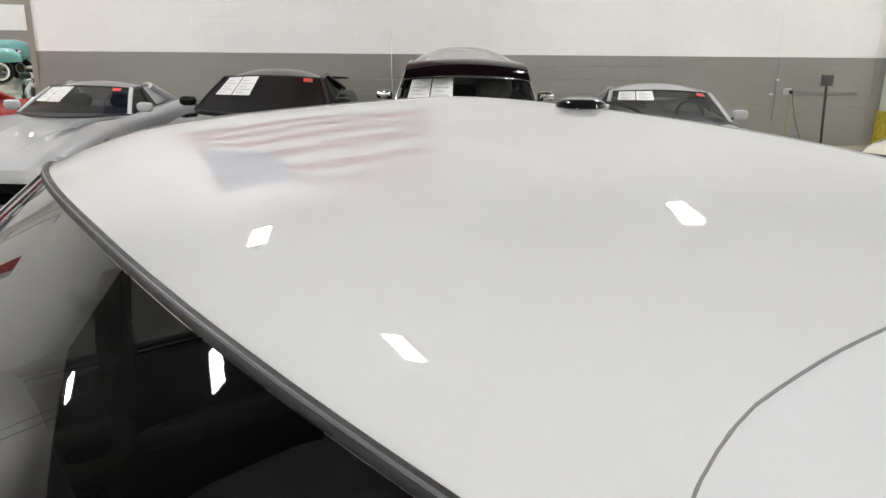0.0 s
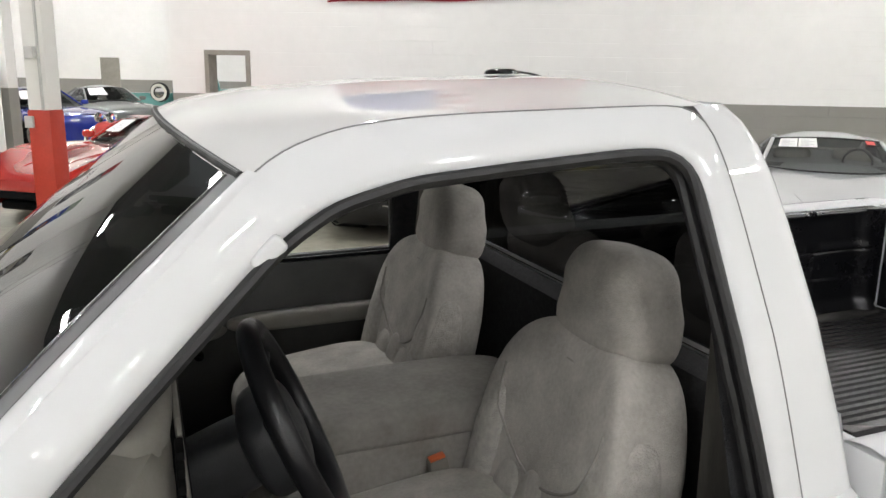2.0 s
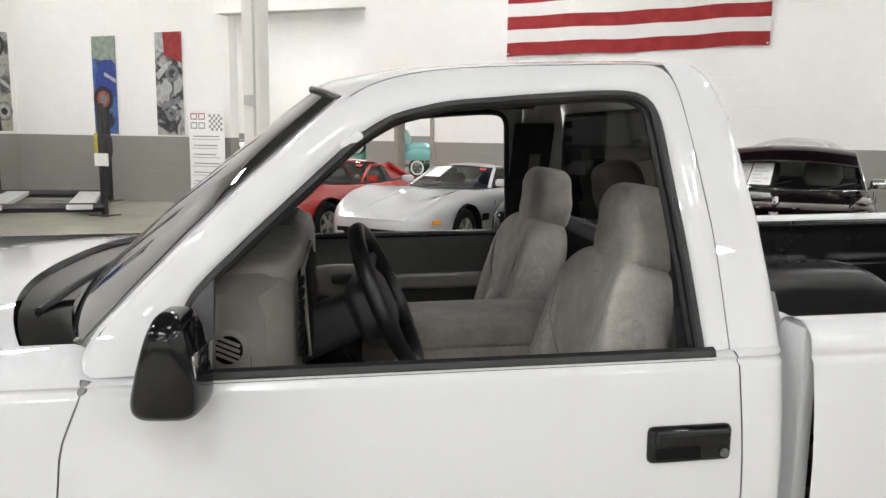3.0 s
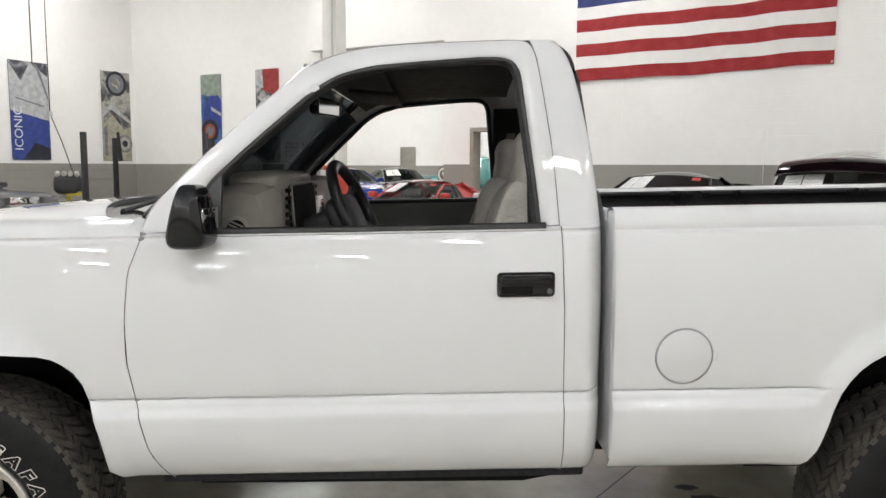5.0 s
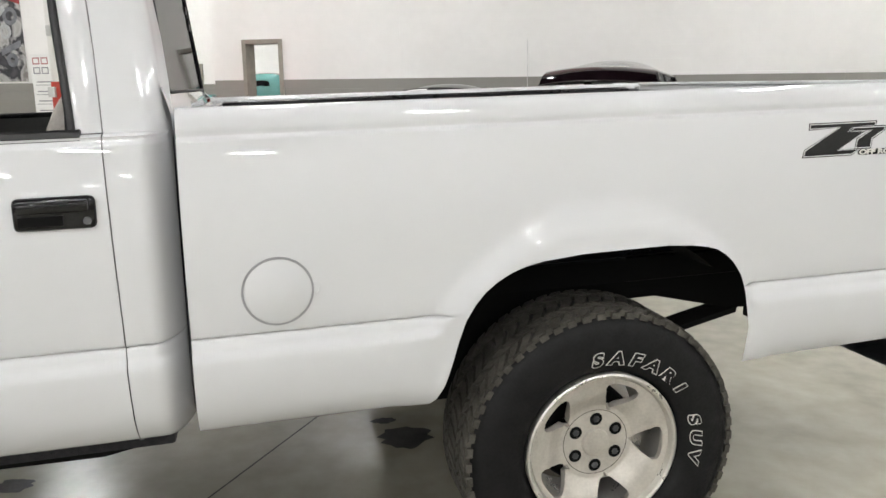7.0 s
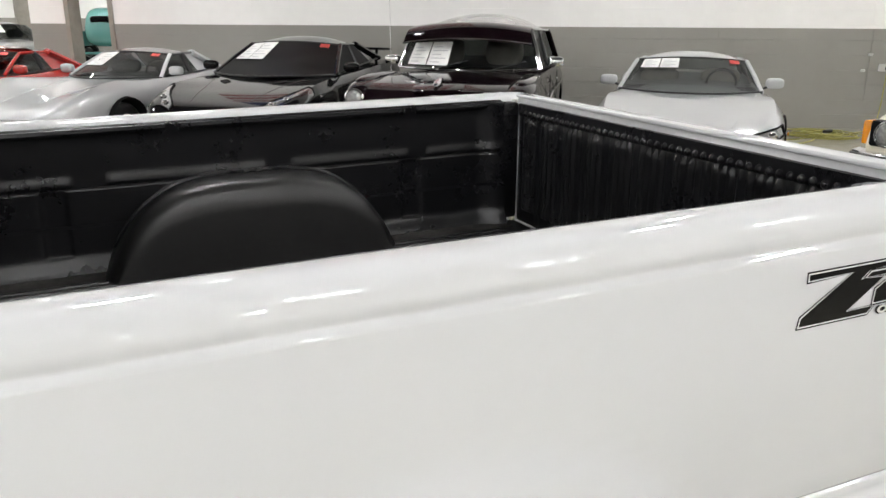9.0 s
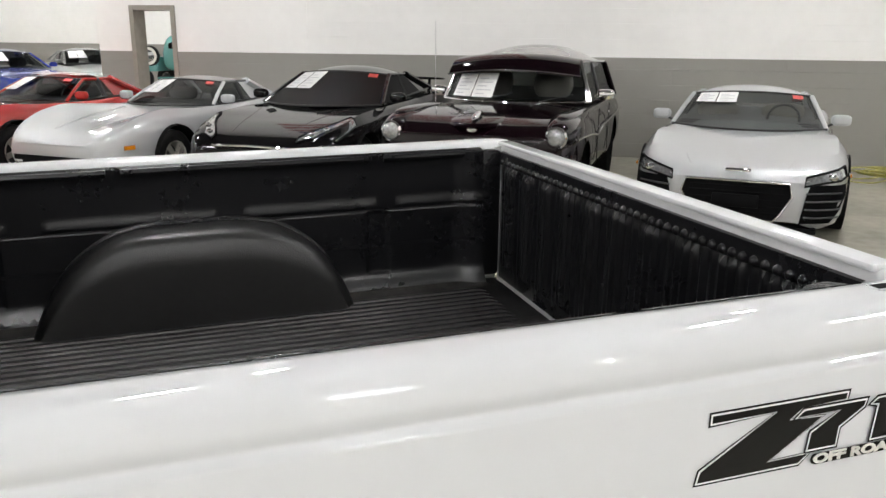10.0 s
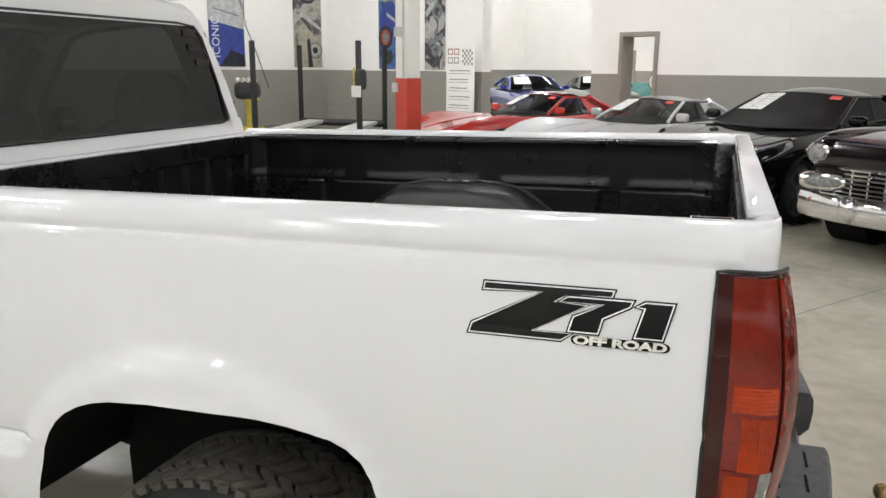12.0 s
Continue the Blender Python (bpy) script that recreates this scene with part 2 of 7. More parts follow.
def interp(t, xs, ys):
    return float(np.interp(t, xs, ys))


def words(text, size, depth=0.0, font_scale=(1, 1), bold=0.0):
    """Lettering as a mesh lying in x and y, standing at the origin."""
    cu = bpy.data.curves.new("lettering", "FONT")
    cu.body, cu.size, cu.extrude, cu.align_x = text, size, depth, "CENTER"
    cu.offset = bold
    ob = bpy.data.objects.new("lettering", cu)
    scene.collection.objects.link(ob)
    me = bpy.data.meshes.new_from_object(ob.evaluated_get(bpy.context.evaluated_depsgraph_get()))
    bm = bmesh.new()
    bm.from_mesh(me)
    bpy.data.objects.remove(ob)
    bpy.data.curves.remove(cu)
    bpy.data.meshes.remove(me)
    for v in bm.verts:
        v.co.x *= font_scale[0]
        v.co.y *= font_scale[1]
    return bm


# ---- hall ----
M_WALLW = block_mat("white_block_paint", (0.88, 0.87, 0.85), 0.55)
M_WALLG = block_mat("grey_block_paint", (0.275, 0.265, 0.243), 1.0)
M_PLASTER = mat("white_plaster", (0.80, 0.79, 0.76), 0.7, var=0.05, scale=0.6, bump=0.05, bscale=30)
M_FLOOR = mat("sealed_concrete", (0.42, 0.40, 0.325), 0.20, var=0.35, scale=0.9, bump=0.10, bscale=7, base2=(0.26, 0.247, 0.195))
M_CEIL = mat("ceiling_deck", (0.11, 0.11, 0.11), 0.9, var=0.1, scale=1)
M_LAMP = mat("lamp_diffuser", (0.9, 0.9, 0.9), 0.5, emit=(0.997, 0.99, 0.985), power=LAMP_W)
M_CEILFILL = mat("lamp_uplight", (0.9, 0.9, 0.9), 0.5, emit=(0.97, 0.985, 1.0), power=CEIL_FILL)
M_STEEL = mat("painted_steel", (0.55, 0.55, 0.53), 0.45, var=0.1, scale=10)
M_FRAME = mat("grey_frame_paint", (0.30, 0.28, 0.24), 0.45, var=0.15, scale=8)
M_SAFERED = mat("safety_red", (0.45, 0.035, 0.014), 0.45, var=0.2, scale=5)
M_HOSE = mat("dull_yellow_hose", (0.40, 0.37, 0.09), 0.6, var=0.4, scale=14)
M_YELLOW = mat("yellow_floor_paint", (0.62, 0.50, 0.05), 0.6, var=0.4, scale=12)

BAND = 1.52
U_END, U_OPEN, U_LEFT, U_RIGHT = -7.55, -11.3, -17.7, 11.5
U_BAY = -24.4
D_POST, D_NEAR, D_FAR = 11.8, -46.0, 28.0


def wall_piece(name, x0, x1, y0, y1, z0, z1, material, label):
    ob = part(name, bbox(x0, x1, y0, y1, z0, z1), material, None, smooth=False)
    ob.matrix_world = HALL
    return tagged(ob, label, "wall", kind="structure")


def painted_wall(name, x0, x1, y0, y1, label, top=CEIL):
    wall_piece(name, x0, x1, y0, y1, BAND, top, M_WALLW, label)
    lower = wall_piece(name + "_band", x0, x1, y0 - 0.003 if x1 - x0 > y1 - y0 else y0, y1, 0, BAND, M_WALLG, "grey painted lower band of the block wall")
    return lower


floor_ob = part("floor", bbox(U_BAY - 1, U_RIGHT + 1, D_NEAR - 1, D_FAR + 1, -0.3, 0), M_FLOOR, None, smooth=False)
floor_ob.matrix_world = HALL
tagged(floor_ob, "smooth sealed grey-beige concrete floor with faint stains", "floor", kind="structure")
ceil_ob = part("ceiling", bbox(U_BAY - 1, U_RIGHT + 1, D_NEAR - 1, D_FAR + 1, CEIL, CEIL + 0.3), M_CEIL, None, smooth=False)
ceil_ob.matrix_world = HALL
tagged(ceil_ob, "high dark unlit ceiling deck of the hall", "ceiling", kind="structure")

DW0, DW1, DWT = -6.90, -6.13, 2.24
painted_wall("wall_north", DW1, U_RIGHT, D_WALL, D_WALL + 0.3, "white painted block wall above a grey band")
painted_wall("wall_north_left", U_END, DW0, D_WALL, D_WALL + 0.3, "white painted block wall beside the doorway")
wall_piece("wall_north_lintel", DW0, DW1, D_WALL, D_WALL + 0.3, DWT, CEIL, M_WALLW, "white painted block wall above the doorway")
painted_wall("wall_poster", U_LEFT, U_OPEN, D_POST, D_POST + 0.3, "white wall with grey band, hung with posters")
painted_wall("wall_west", U_LEFT - 0.3, U_LEFT, D_NEAR, D_POST + 0.3, "white side wall with grey band, hung with posters")
painted_wall("wall_back_west", U_BAY - 0.3, U_BAY, D_POST + 0.3, D_FAR, "white side wall of the back hall with grey band")
painted_wall("wall_back_south", U_BAY - 0.3, U_LEFT - 0.3, D_POST, D_POST + 0.3, "white wall of the back hall with grey band")
painted_wall("wall_back_north", U_BAY - 0.3, U_RIGHT + 0.3, D_FAR, D_FAR + 0.3, "white far wall of the back hall with grey band")
wall_piece("wall_bay_lintel", U_OPEN, U_END, D_WALL + 0.4, D_WALL + 0.7, 4.15, CEIL, M_WALLW, "white wall above the wide bay opening")
painted_wall("wall_east", U_RIGHT, U_RIGHT + 0.3, D_NEAR, D_WALL + 0.3, "white side wall with grey band")
painted_wall("wall_south", U_LEFT, U_RIGHT, D_NEAR - 0.3, D_NEAR, "white wall behind the showroom aisle")
wall_piece("wall_back_east", U_RIGHT, U_RIGHT + 0.3, D_WALL + 0.3, D_FAR, 0, CEIL, M_PLASTER, "white side wall of the back hall")


def door_frame():
    bm = bmesh.new()
    for x0, x1, z0, z1 in ((DW0 - 0.03, DW0 + 0.05, 0, DWT + 0.03), (DW1 - 0.05, DW1 + 0.03, 0, DWT + 0.03), (DW0 + 0.05, DW1 - 0.05, DWT - 0.05, DWT + 0.03)):
        box(bm, x0, x1, D_WALL - 0.03, D_WALL + 0.33, z0, z1, 0.006)
    ob = part("door_frame_1", bm, M_FRAME, None, smooth=False)
    ob.matrix_world = HALL
    tagged(ob, "grey-painted steel frame of an open doorway", "door frame", kind="structure")


door_frame()


def ceiling_light(u, n, turn=0, half=0.48):
    m = HALL @ pose(u, n, CEIL - 0.5, 0, 0, turn)
    t = thing("ceiling_light", m, "bright rectangular white high-bay ceiling light", "ceiling light", "hall lights")
    part("housing", bbox(-half - 0.03, half + 0.03, -0.18, 0.18, 0.0, 0.06, 0.01), M_STEEL, t)
    part("diffuser", bbox(-half, half, -0.15, 0.15, -0.02, 0.0), M_LAMP, t, "glowing diffuser", smooth=False)
    # upward glow added to each fixture only to lift the ceiling
    part("uplight", bbox(-half * 0.75, half * 0.75, -0.10, 0.10, 0.06, 0.075), M_CEILFILL, t, "added glowing strip that brightens the ceiling", smooth=False)
    for x in (0.05 - half, half - 0.05):
        part("hanger", bbox(x - 0.005, x + 0.005, -0.005, 0.005, 0.075, 0.5), M_STEEL, t)
    return t


# rows of lights along the aisles behind, then those over the show cars
for iu in range(6):
    for k in range(6):
        ceiling_light(-15.4 + iu * 4.9 + (0.8 if k % 2 else 0.0), -43.0 + k * 7.4, 0, 0.60)
for u, n in ((-2.4, 2.9), (3.5, 3.0), (9.4, 2.8), (-9.0, 3.0), (-15.0, 3.0), (-4.1, 9.1), (3.5, 8.5), (9.6, 8.6), (-9.8, 8.9), (-15.6, 8.4), (-13.0, -0.7), (8.6, -1.0)):
    ceiling_light(u, n, 90)
# unseen back-hall lights, added to brighten the bay and far walls
for u, n in ((-21.0, 15.0), (-16.0, 15.5), (-11.0, 15.0), (-6.0, 15.5), (0.0, 16.5), (5.0, 17.0), (-22.0, 20.0), (-17.0, 20.0), (-12.0, 20.0), (-6.5, 20.0), (-22.0, 24.8), (-17.5, 24.8), (-12.5, 24.8), (-7.0, 24.8), (-1.0, 23.0), (5.0, 23.5)):
    ceiling_light(u, n, 90)

# wall flag
M_FLAGR = mat("red_cloth", (0.33, 0.022, 0.025), 0.8, var=0.2, scale=5)
M_FLAGW = mat("white_cloth", (0.78, 0.77, 0.75), 0.8, var=0.06, scale=5)
M_FLAGB = mat("blue_cloth", (0.03, 0.04, 0.16), 0.8, var=0.2, scale=5)


def flag():
    x0, x1, z0, s, tilt = -4.69, -0.29, 3.08, 0.2285, 0.021
    t = thing("flag", HALL, "large cloth flag with red and white stripes hung on the wall", "flag")

    def P(u, w):
        f = (u - x0) / (x1 - x0)
        sag = 0.02 * math.sin(f * 9) * (1 - w / 3) + 0.012 * math.sin(f * 23 + w * 2)
        return Vector((u, D_WALL - 0.03 - 0.012 * math.sin(f * 31 + w * 3) - 0.01 * math.sin(f * 7), z0 + w + tilt * (u - x0) + sag * 0.6))
    for k in range(13):
        a = x0 if k < 6 else x0 + 1.76
        part("stripe", loft([[P(a + (x1 - a) * i / 60, s * (k + j / 4)) for i in range(61)] for j in range(5)]), M_FLAGR if k % 2 == 0 else M_FLAGW, t)
    part("canton", loft([[P(x0 + 1.76 * i / 30, s * (6 + 7 * j / 12)) for i in range(31)] for j in range(13)]), M_FLAGB, t)
    bm = bmesh.new()
    for u, w in ((x0 + 0.03, 0.04), (x1 - 0.03, 0.04)):
        moved(box(bm, -0.015, 0.015, -0.02, 0.01, -0.015, 0.015), Matrix.Translation((0, 0, 0)))
        bmesh.ops.translate(bm, vec=P(u, w), verts=bm.verts[-8:])
    part("grommet", bm, M_ALU, t)


flag()


def column(u, n):
    t = thing("column", HALL @ pose(u, n, 0), "square steel column painted white with a red safety base", "column", kind="structure")
    part("red_base", bbox(-0.125, 0.125, -0.125, 0.125, 0, 1.48, 0.01), M_SAFERED, t, "red painted base guard")
    part("shaft", bbox(-0.115, 0.115, -0.115, 0.115, 1.48, CEIL, 0.01), M_PLASTER, t)
    part("switch_box", bbox(-0.14, -0.05, -0.165, -0.125, 1.3, 1.42, 0.006), M_STEEL, t, "small grey switch box")
    part("conduit", tube([(0.06, -0.13, 1.485), (0.06, -0.13, CEIL)], 0.015), M_STEEL, t)
    part("camera_box", bbox(-0.05, 0.05, -0.2, -0.115, 2.0, 2.12, 0.01), M_STEEL, t)


p_ = HALL.inverted() @ Vector((-3.0, 7.55, 0))
column(p_.x, p_.y)


# ---- pickup truck ----
RAKE = 0.0215
X_F, X_R = -2.985, 0.0          # axles
X_NOSE, X_TAIL = -3.88, 1.045


def raked(bm):
    for v in bm.verts:
        v.co.z += RAKE * v.co.x
    return bm


PZ = [0.595, 0.605, 0.63, 0.67, 0.73, 0.775, 0.790, 0.799, 0.806, 0.812, 0.818, 0.826, 0.840, 0.8445, 0.847, 0.8495, 0.856, 0.90, 0.96, 1.05, 1.12, 1.20, 1.26, 1.295, 1.306, 1.311, 1.316, 1.322]
PY = [0.890, 0.908, 0.930, 0.950, 0.963, 0.9675, 0.9685, 0.9675, 0.964, 0.9595, 0.9560, 0.9545, 0.9540, 0.9515, 0.9440, 0.9515, 0.9545, 0.956, 0.961, 0.965, 0.964, 0.957, 0.948, 0.942, 0.940, 0.931, 0.929, 0.933]
PF = [0.890, 0.908, 0.928, 0.943, 0.952, 0.955, 0.9555, 0.956, 0.9563, 0.9565, 0.9567, 0.957, 0.9575, 0.9576, 0.9577, 0.9578, 0.958, 0.959, 0.961, 0.965, 0.964, 0.957, 0.948, 0.942, 0.940, 0.936, 0.932, 0.931]
LEVELS = sorted(set(PZ + [0.61, 0.65, 0.70, 0.755, 0.93, 0.99, 1.02, 1.08, 1.16, 1.23, 1.28, 1.30]))


def side_y(z, ledge=1.0):
    return interp(z, PZ, PY) * ledge + interp(z, PZ, PF) * (1 - ledge)


AX = [-0.486, -0.455, -0.442, -0.425, -0.402, -0.380, -0.354, -0.325, -0.289, -0.25, -0.206, -0.105, 0.031, 0.14, 0.205, 0.250, 0.286, 0.316, 0.343, 0.366, 0.385, 0.400, 0.411, 0.423]
AZ = [0.592, 0.66, 0.704, 0.765, 0.833, 0.872, 0.904, 0.928, 0.948, 0.962, 0.971, 0.982, 0.984, 0.983, 0.978, 0.971, 0.960, 0.943, 0.920, 0.885, 0.832, 0.775, 0.725, 0.615]


def arch_gap(x, z, cx):
    """Signed distance outside the wheel opening (about)."""
    dx, dz = (x - cx + 0.03) / 0.455, max(0.0, z - 0.52) / 0.465
    return (math.hypot(dx, dz) - 1) * 0.46


def side_sheet(xs, bottom, sgn, top=1.322, cx=None, crown=None):
    rows = []
    for x in xs:
        b = bottom(x)
        row = []
        for z in LEVELS:
            zz = max(z, b)
            ledge, flare = 1.0, 0.0
            if cx is not None:
                d = arch_gap(x, zz, cx)
                ledge = min(1, max(0, (d - 0.055) / 0.035))
                q = min(1, max(0, (0.105 - d) / 0.04))
                low = min(1, max(0, (zz - 0.78) / 0.15))
                flare = (0.010 + 0.015 * low) * q * q * (3 - 2 * q) + 0.006 * math.exp(-(max(0, d) / 0.012) ** 2)
            row.append(Vector((x, sgn * (side_y(zz, ledge) + flare), zz)))
        if crown:
            row += [Vector((x, sgn * y, z)) for y, z in crown(x)]
        rows.append(row)
    return clean(loft(rows), 0.0003)


def spread(a, b, n):
    return [a + (b - a) * i / (n - 1) for i in range(n)]


EX = [-1.957, -1.93, -1.90, -1.86, -1.83, -1.75, -1.65, -1.43, -1.262]
EY = [0.699, 0.682, 0.668, 0.657, 0.653, 0.653, 0.658, 0.663, 0.668]
EZ = [1.822, 1.838, 1.853, 1.866, 1.873, 1.883, 1.888, 1.892, 1.891]


def roof_edge(x):
    """Half width and height of the roof's side joint."""
    return interp(x, EX, EY), interp(x, EX, EZ)


truck = thing("pickup_truck", pose(0, 0, 0), "white regular-cab four-wheel-drive pickup truck on off-road tyres", "pickup truck")


def rail_crown(x):
    return [(0.930, 1.335), (0.927, 1.348), (0.920, 1.360), (0.909, 1.370), (0.895, 1.3755), (0.88, 1.377), (0.855, 1.3762), (0.833, 1.372), (0.821, 1.364), (0.815, 1.352), (0.813, 1.335)]


def bed_bottom(x):
    if AX[0] < x < AX[-1]:
        return interp(x, AX, AZ)
    return 0.592 if x < 0 else 0.612 + 0.03 * (x - 0.42)


def front_bottom(x):
    q = x - X_F - 0.01
    if 1.05 * AX[0] < q < 1.05 * AX[-1]:
        z = interp(q / 1.05, AX, AZ)
        return z + 0.012
    return 0.592


M_SEAM = mat("shaded_seam", (0.22, 0.22, 0.22), 0.9)
for sgn, side in ((-1, ""), (1, "")):
    # box side with its rail
    xs = sorted(set(spread(-1.058, -0.486, 14) + AX + spread(-0.486, 0.423, 70) + spread(0.423, 0.955, 18)))
    bedside = part("bedside", raked(side_sheet(xs, bed_bottom, sgn, cx=0.0, crown=rail_crown)), M_WHITE, truck, "white box side with wheel opening", sharp=60)
    # tail corner above and around the lamp
    rows = []
    for i in range(9):
        a = math.pi / 2 * i / 8
        rows.append((0.955 + 0.052 * math.sin(a), 1 - (1 - math.cos(a)) * 0.06))
    bm = loft([[Vector((x, sgn * (side_y(z) - 0.055 * (1 - math.cos(math.pi / 2 * i / 8))), z)) for z in LEVELS if 0.63 <= z <= 1.316]
               + [Vector((x, sgn * (y - 0.055 * (1 - math.cos(math.pi / 2 * i / 8))), z)) for y, z in rail_crown(0)] for i, (x, _) in enumerate(rows)])
    part("tail_corner", raked(bm), M_WHITE, bedside, sharp=60)
    # tail lamp
    def lamp_pt(s, z, lift):
        q = min(1, max(0, (z - 0.945) / 0.367))
        x = 0.922 + 0.066 * s + 0.032 * math.sin(s * 1.57) + s * (0.022 * math.sin(q * math.pi) + 0.014 * (1 - q))
        return Vector((x, sgn * (side_y(min(z, 1.29)) + lift - 0.055 * (max(0, s - 0.5) / 0.5) ** 2), z))
    lamp = part("tail_light", raked(loft([[lamp_pt(s, z, 0.006) for s in spread(0, 1, 12)] for z in spread(0.945, 1.312, 18)])), M_REDDK, truck, "dark red tail-light bezel")
    # lens fields, some with moulded ribs
    for z0, z1, s0, s1, m_, across, down in ((1.060, 1.308, 0.18, 0.74, M_RED, 0, 0), (1.108, 1.148, 0.24, 0.72, M_REDHOT, 0, 6), (1.012, 1.100, 0.36, 0.735, M_REDHOT, 16, 0), (1.012, 1.0595, 0.18, 0.36, M_RED, 0, 0),
                                             (0.952, 1.0105, 0.18, 0.62, M_RED, 0, 0), (0.958, 1.004, 0.24, 0.50, M_REDHOT, 9, 0), (0.952, 1.0105, 0.625, 0.78, M_CLEARLENS, 0, 0), (0.955, 1.304, 0.79, 0.99, M_RED, 0, 12)):
        ns, nz = max(8, 4 * across + 1), max(10, 4 * down + 1)
        rib = 0.0012 if across or down else 0.0
        hot = 0.0006 if m_ is M_REDHOT else 0.0
        part("lens", raked(thick(loft([[lamp_pt(s, z, 0.0095 + hot + rib * (abs(((i * across / (ns - 1)) if across else (k * down / (nz - 1))) % 1 - 0.5) * 2)) for i, s in enumerate(spread(s0, s1, ns))] for k, z in enumerate(spread(z0, z1, nz))]), 0.003)), m_, lamp, sharp=25)
    part("gasket", raked(tube([lamp_pt(0, z, 0.003) - Vector((0.002, 0, 0)) for z in spread(0.94, 1.314, 12)] + [lamp_pt(s, 1.315, 0.003) for s in spread(0.1, 0.95, 8)], 0.0035, 6)), M_RUBBER, lamp)
    # cab corner behind the door
    seam = [(-1.196, 0.592), (-1.200, 0.852), (-1.204, 1.108), (-1.211, 1.316)]
    rows = []
    for i in range(10):
        f = i / 9
        row = []
        for z in LEVELS:
            xs_ = interp(z, [p[1] for p in seam], [p[0] for p in seam]) + 0.0014
            x = xs_ + (-1.095 - xs_) * f
            row.append(Vector((x, sgn * (side_y(z) - 0.05 * max(0, (f - 0.55) / 0.45) ** 2.2), z)))
        row += [row[-1] + Vector((0, -sgn * 0.012, 0.005)), row[-1] + Vector((0, -sgn * 0.032, 0.007))]
        rows.append(row)
    for dx, dy in ((0.012, 0.085), (0.020, 0.13)):
        row = [Vector((-1.095 + dx, sgn * (side_y(z) - dy), z)) for z in LEVELS]
        rows.append(row + [row[-1] + Vector((0, 0, 0.003)), row[-1] + Vector((0, 0, 0.005))])
    part("cab_corner", raked(loft(rows)), M_WHITE, truck, sharp=60)
    # fender
    dseam = [(-2.356, 0.592), (-2.405, 0.697), (-2.431, 0.818), (-2.442, 0.87), (-2.457, 0.955), (-2.459, 1.07), (-2.448, 1.22), (-2.418, 1.30), (-2.41, 1.33)]
    fx = sorted(set(spread(X_NOSE + 0.1, X_F - 0.505, 12) + [X_F + 0.01 + 1.05 * a for a in AX] + spread(X_F + 0.48, -2.46, 5)))

    def fender_crown(x):
        f = min(1, max(0, (x + 3.9) / 1.4))
        return [(0.925, 1.332), (0.912, 1.345), (0.89, 1.356), (0.86, 1.364), (0.82, 1.370)]
    bm = side_sheet(fx, front_bottom, sgn, cx=X_F, crown=fender_crown)
    for v in bm.verts:
        q = max(0, -3.3 - v.co.x)
        v.co.z -= 0.10 * q * max(0, v.co.z - 0.9)
    part("fender", raked(bm), M_WHITE, truck, sharp=60)
    # fender strip that follows the door seam
    rows = []
    for i in range(6):
        row = []
        for z in LEVELS:
            x = -2.460 + (interp(z, [p[1] for p in dseam], [p[0] for p in dseam]) - 0.002 + 2.460) * i / 5
            row.append(Vector((x, sgn * side_y(z), z)))
        for y, z in fender_crown(-2.45):
            row.append(Vector((-2.46 + 0.06 * i / 5, sgn * y, 1.325 + (z - 1.325) * (1 - 0.97 * (i / 5) ** 1.5))))
        rows.append(row)
    part("fender_edge", raked(clean(loft(rows))), M_WHITE, truck, sharp=60)
    # door lower skin
    rows = []
    for i in range(40):
        f = i / 39
        row = []
        for z in LEVELS:
            a = interp(z, [p[1] for p in dseam], [p[0] for p in dseam]) + 0.0014
            b = interp(z, [p[1] for p in seam], [p[0] for p in seam]) - 0.0014
            row.append(Vector((a + (b - a) * f, sgn * side_y(z), z)))
        row.append(Vector((row[-1].x, sgn * 0.918, 1.327)))
        row.append(Vector((row[-1].x, sgn * 0.895, 1.328)))
        rows.append(row)
    door = part("door", raked(loft(rows)), M_WHITE, truck, "white door with the side window wound down", sharp=60)
    # dark joints behind the gaps
    part("door_joint", raked(tube([(x, sgn * (side_y(z) - 0.011), z) for x, z in dseam], 0.009, 6)), M_SEAM, door)
    part("door_joint", raked(tube([(x, sgn * (side_y(z) - 0.011), z) for x, z in seam], 0.009, 6)), M_SEAM, door)
    # upper door frame
    UZ = [1.318, 1.44, 1.57, 1.745, 1.80, 1.845, 1.875, 1.893]
    UY = [0.905, 0.868, 0.826, 0.757, 0.733, 0.709, 0.688, 0.668]

    def up_y(z):
        return interp(z, UZ, UY)
    inner = [(-2.255, 1.335), (-2.245, 1.445), (-2.222, 1.475), (-2.10, 1.59), (-1.931, 1.742), (-1.862, 1.782), (-1.759, 1.806), (-1.606, 1.817), (-1.435, 1.827), (-1.365, 1.826), (-1.338, 1.815), (-1.325, 1.79), (-1.306, 1.612), (-1.288, 1.457), (-1.275, 1.33)]
    outer = [(-2.425, 1.328), (-2.40, 1.40), (-2.335, 1.470), (-2.19, 1.612), (-1.985, 1.795), (-1.957, 1.822), (-1.93, 1.838), (-1.90, 1.853), (-1.83, 1.873), (-1.75, 1.883), (-1.65, 1.888), (-1.43, 1.892), (-1.34, 1.893), (-1.285, 1.890), (-1.268, 1.847), (-1.247, 1.70), (-1.225, 1.52), (-1.213, 1.33)]
    n = 90
    ip, op = smooth_line([(x, 0, z) for x, z in inner], n, 2), smooth_line([(x, 0, z) for x, z in outer], n, 2)
    rows = []
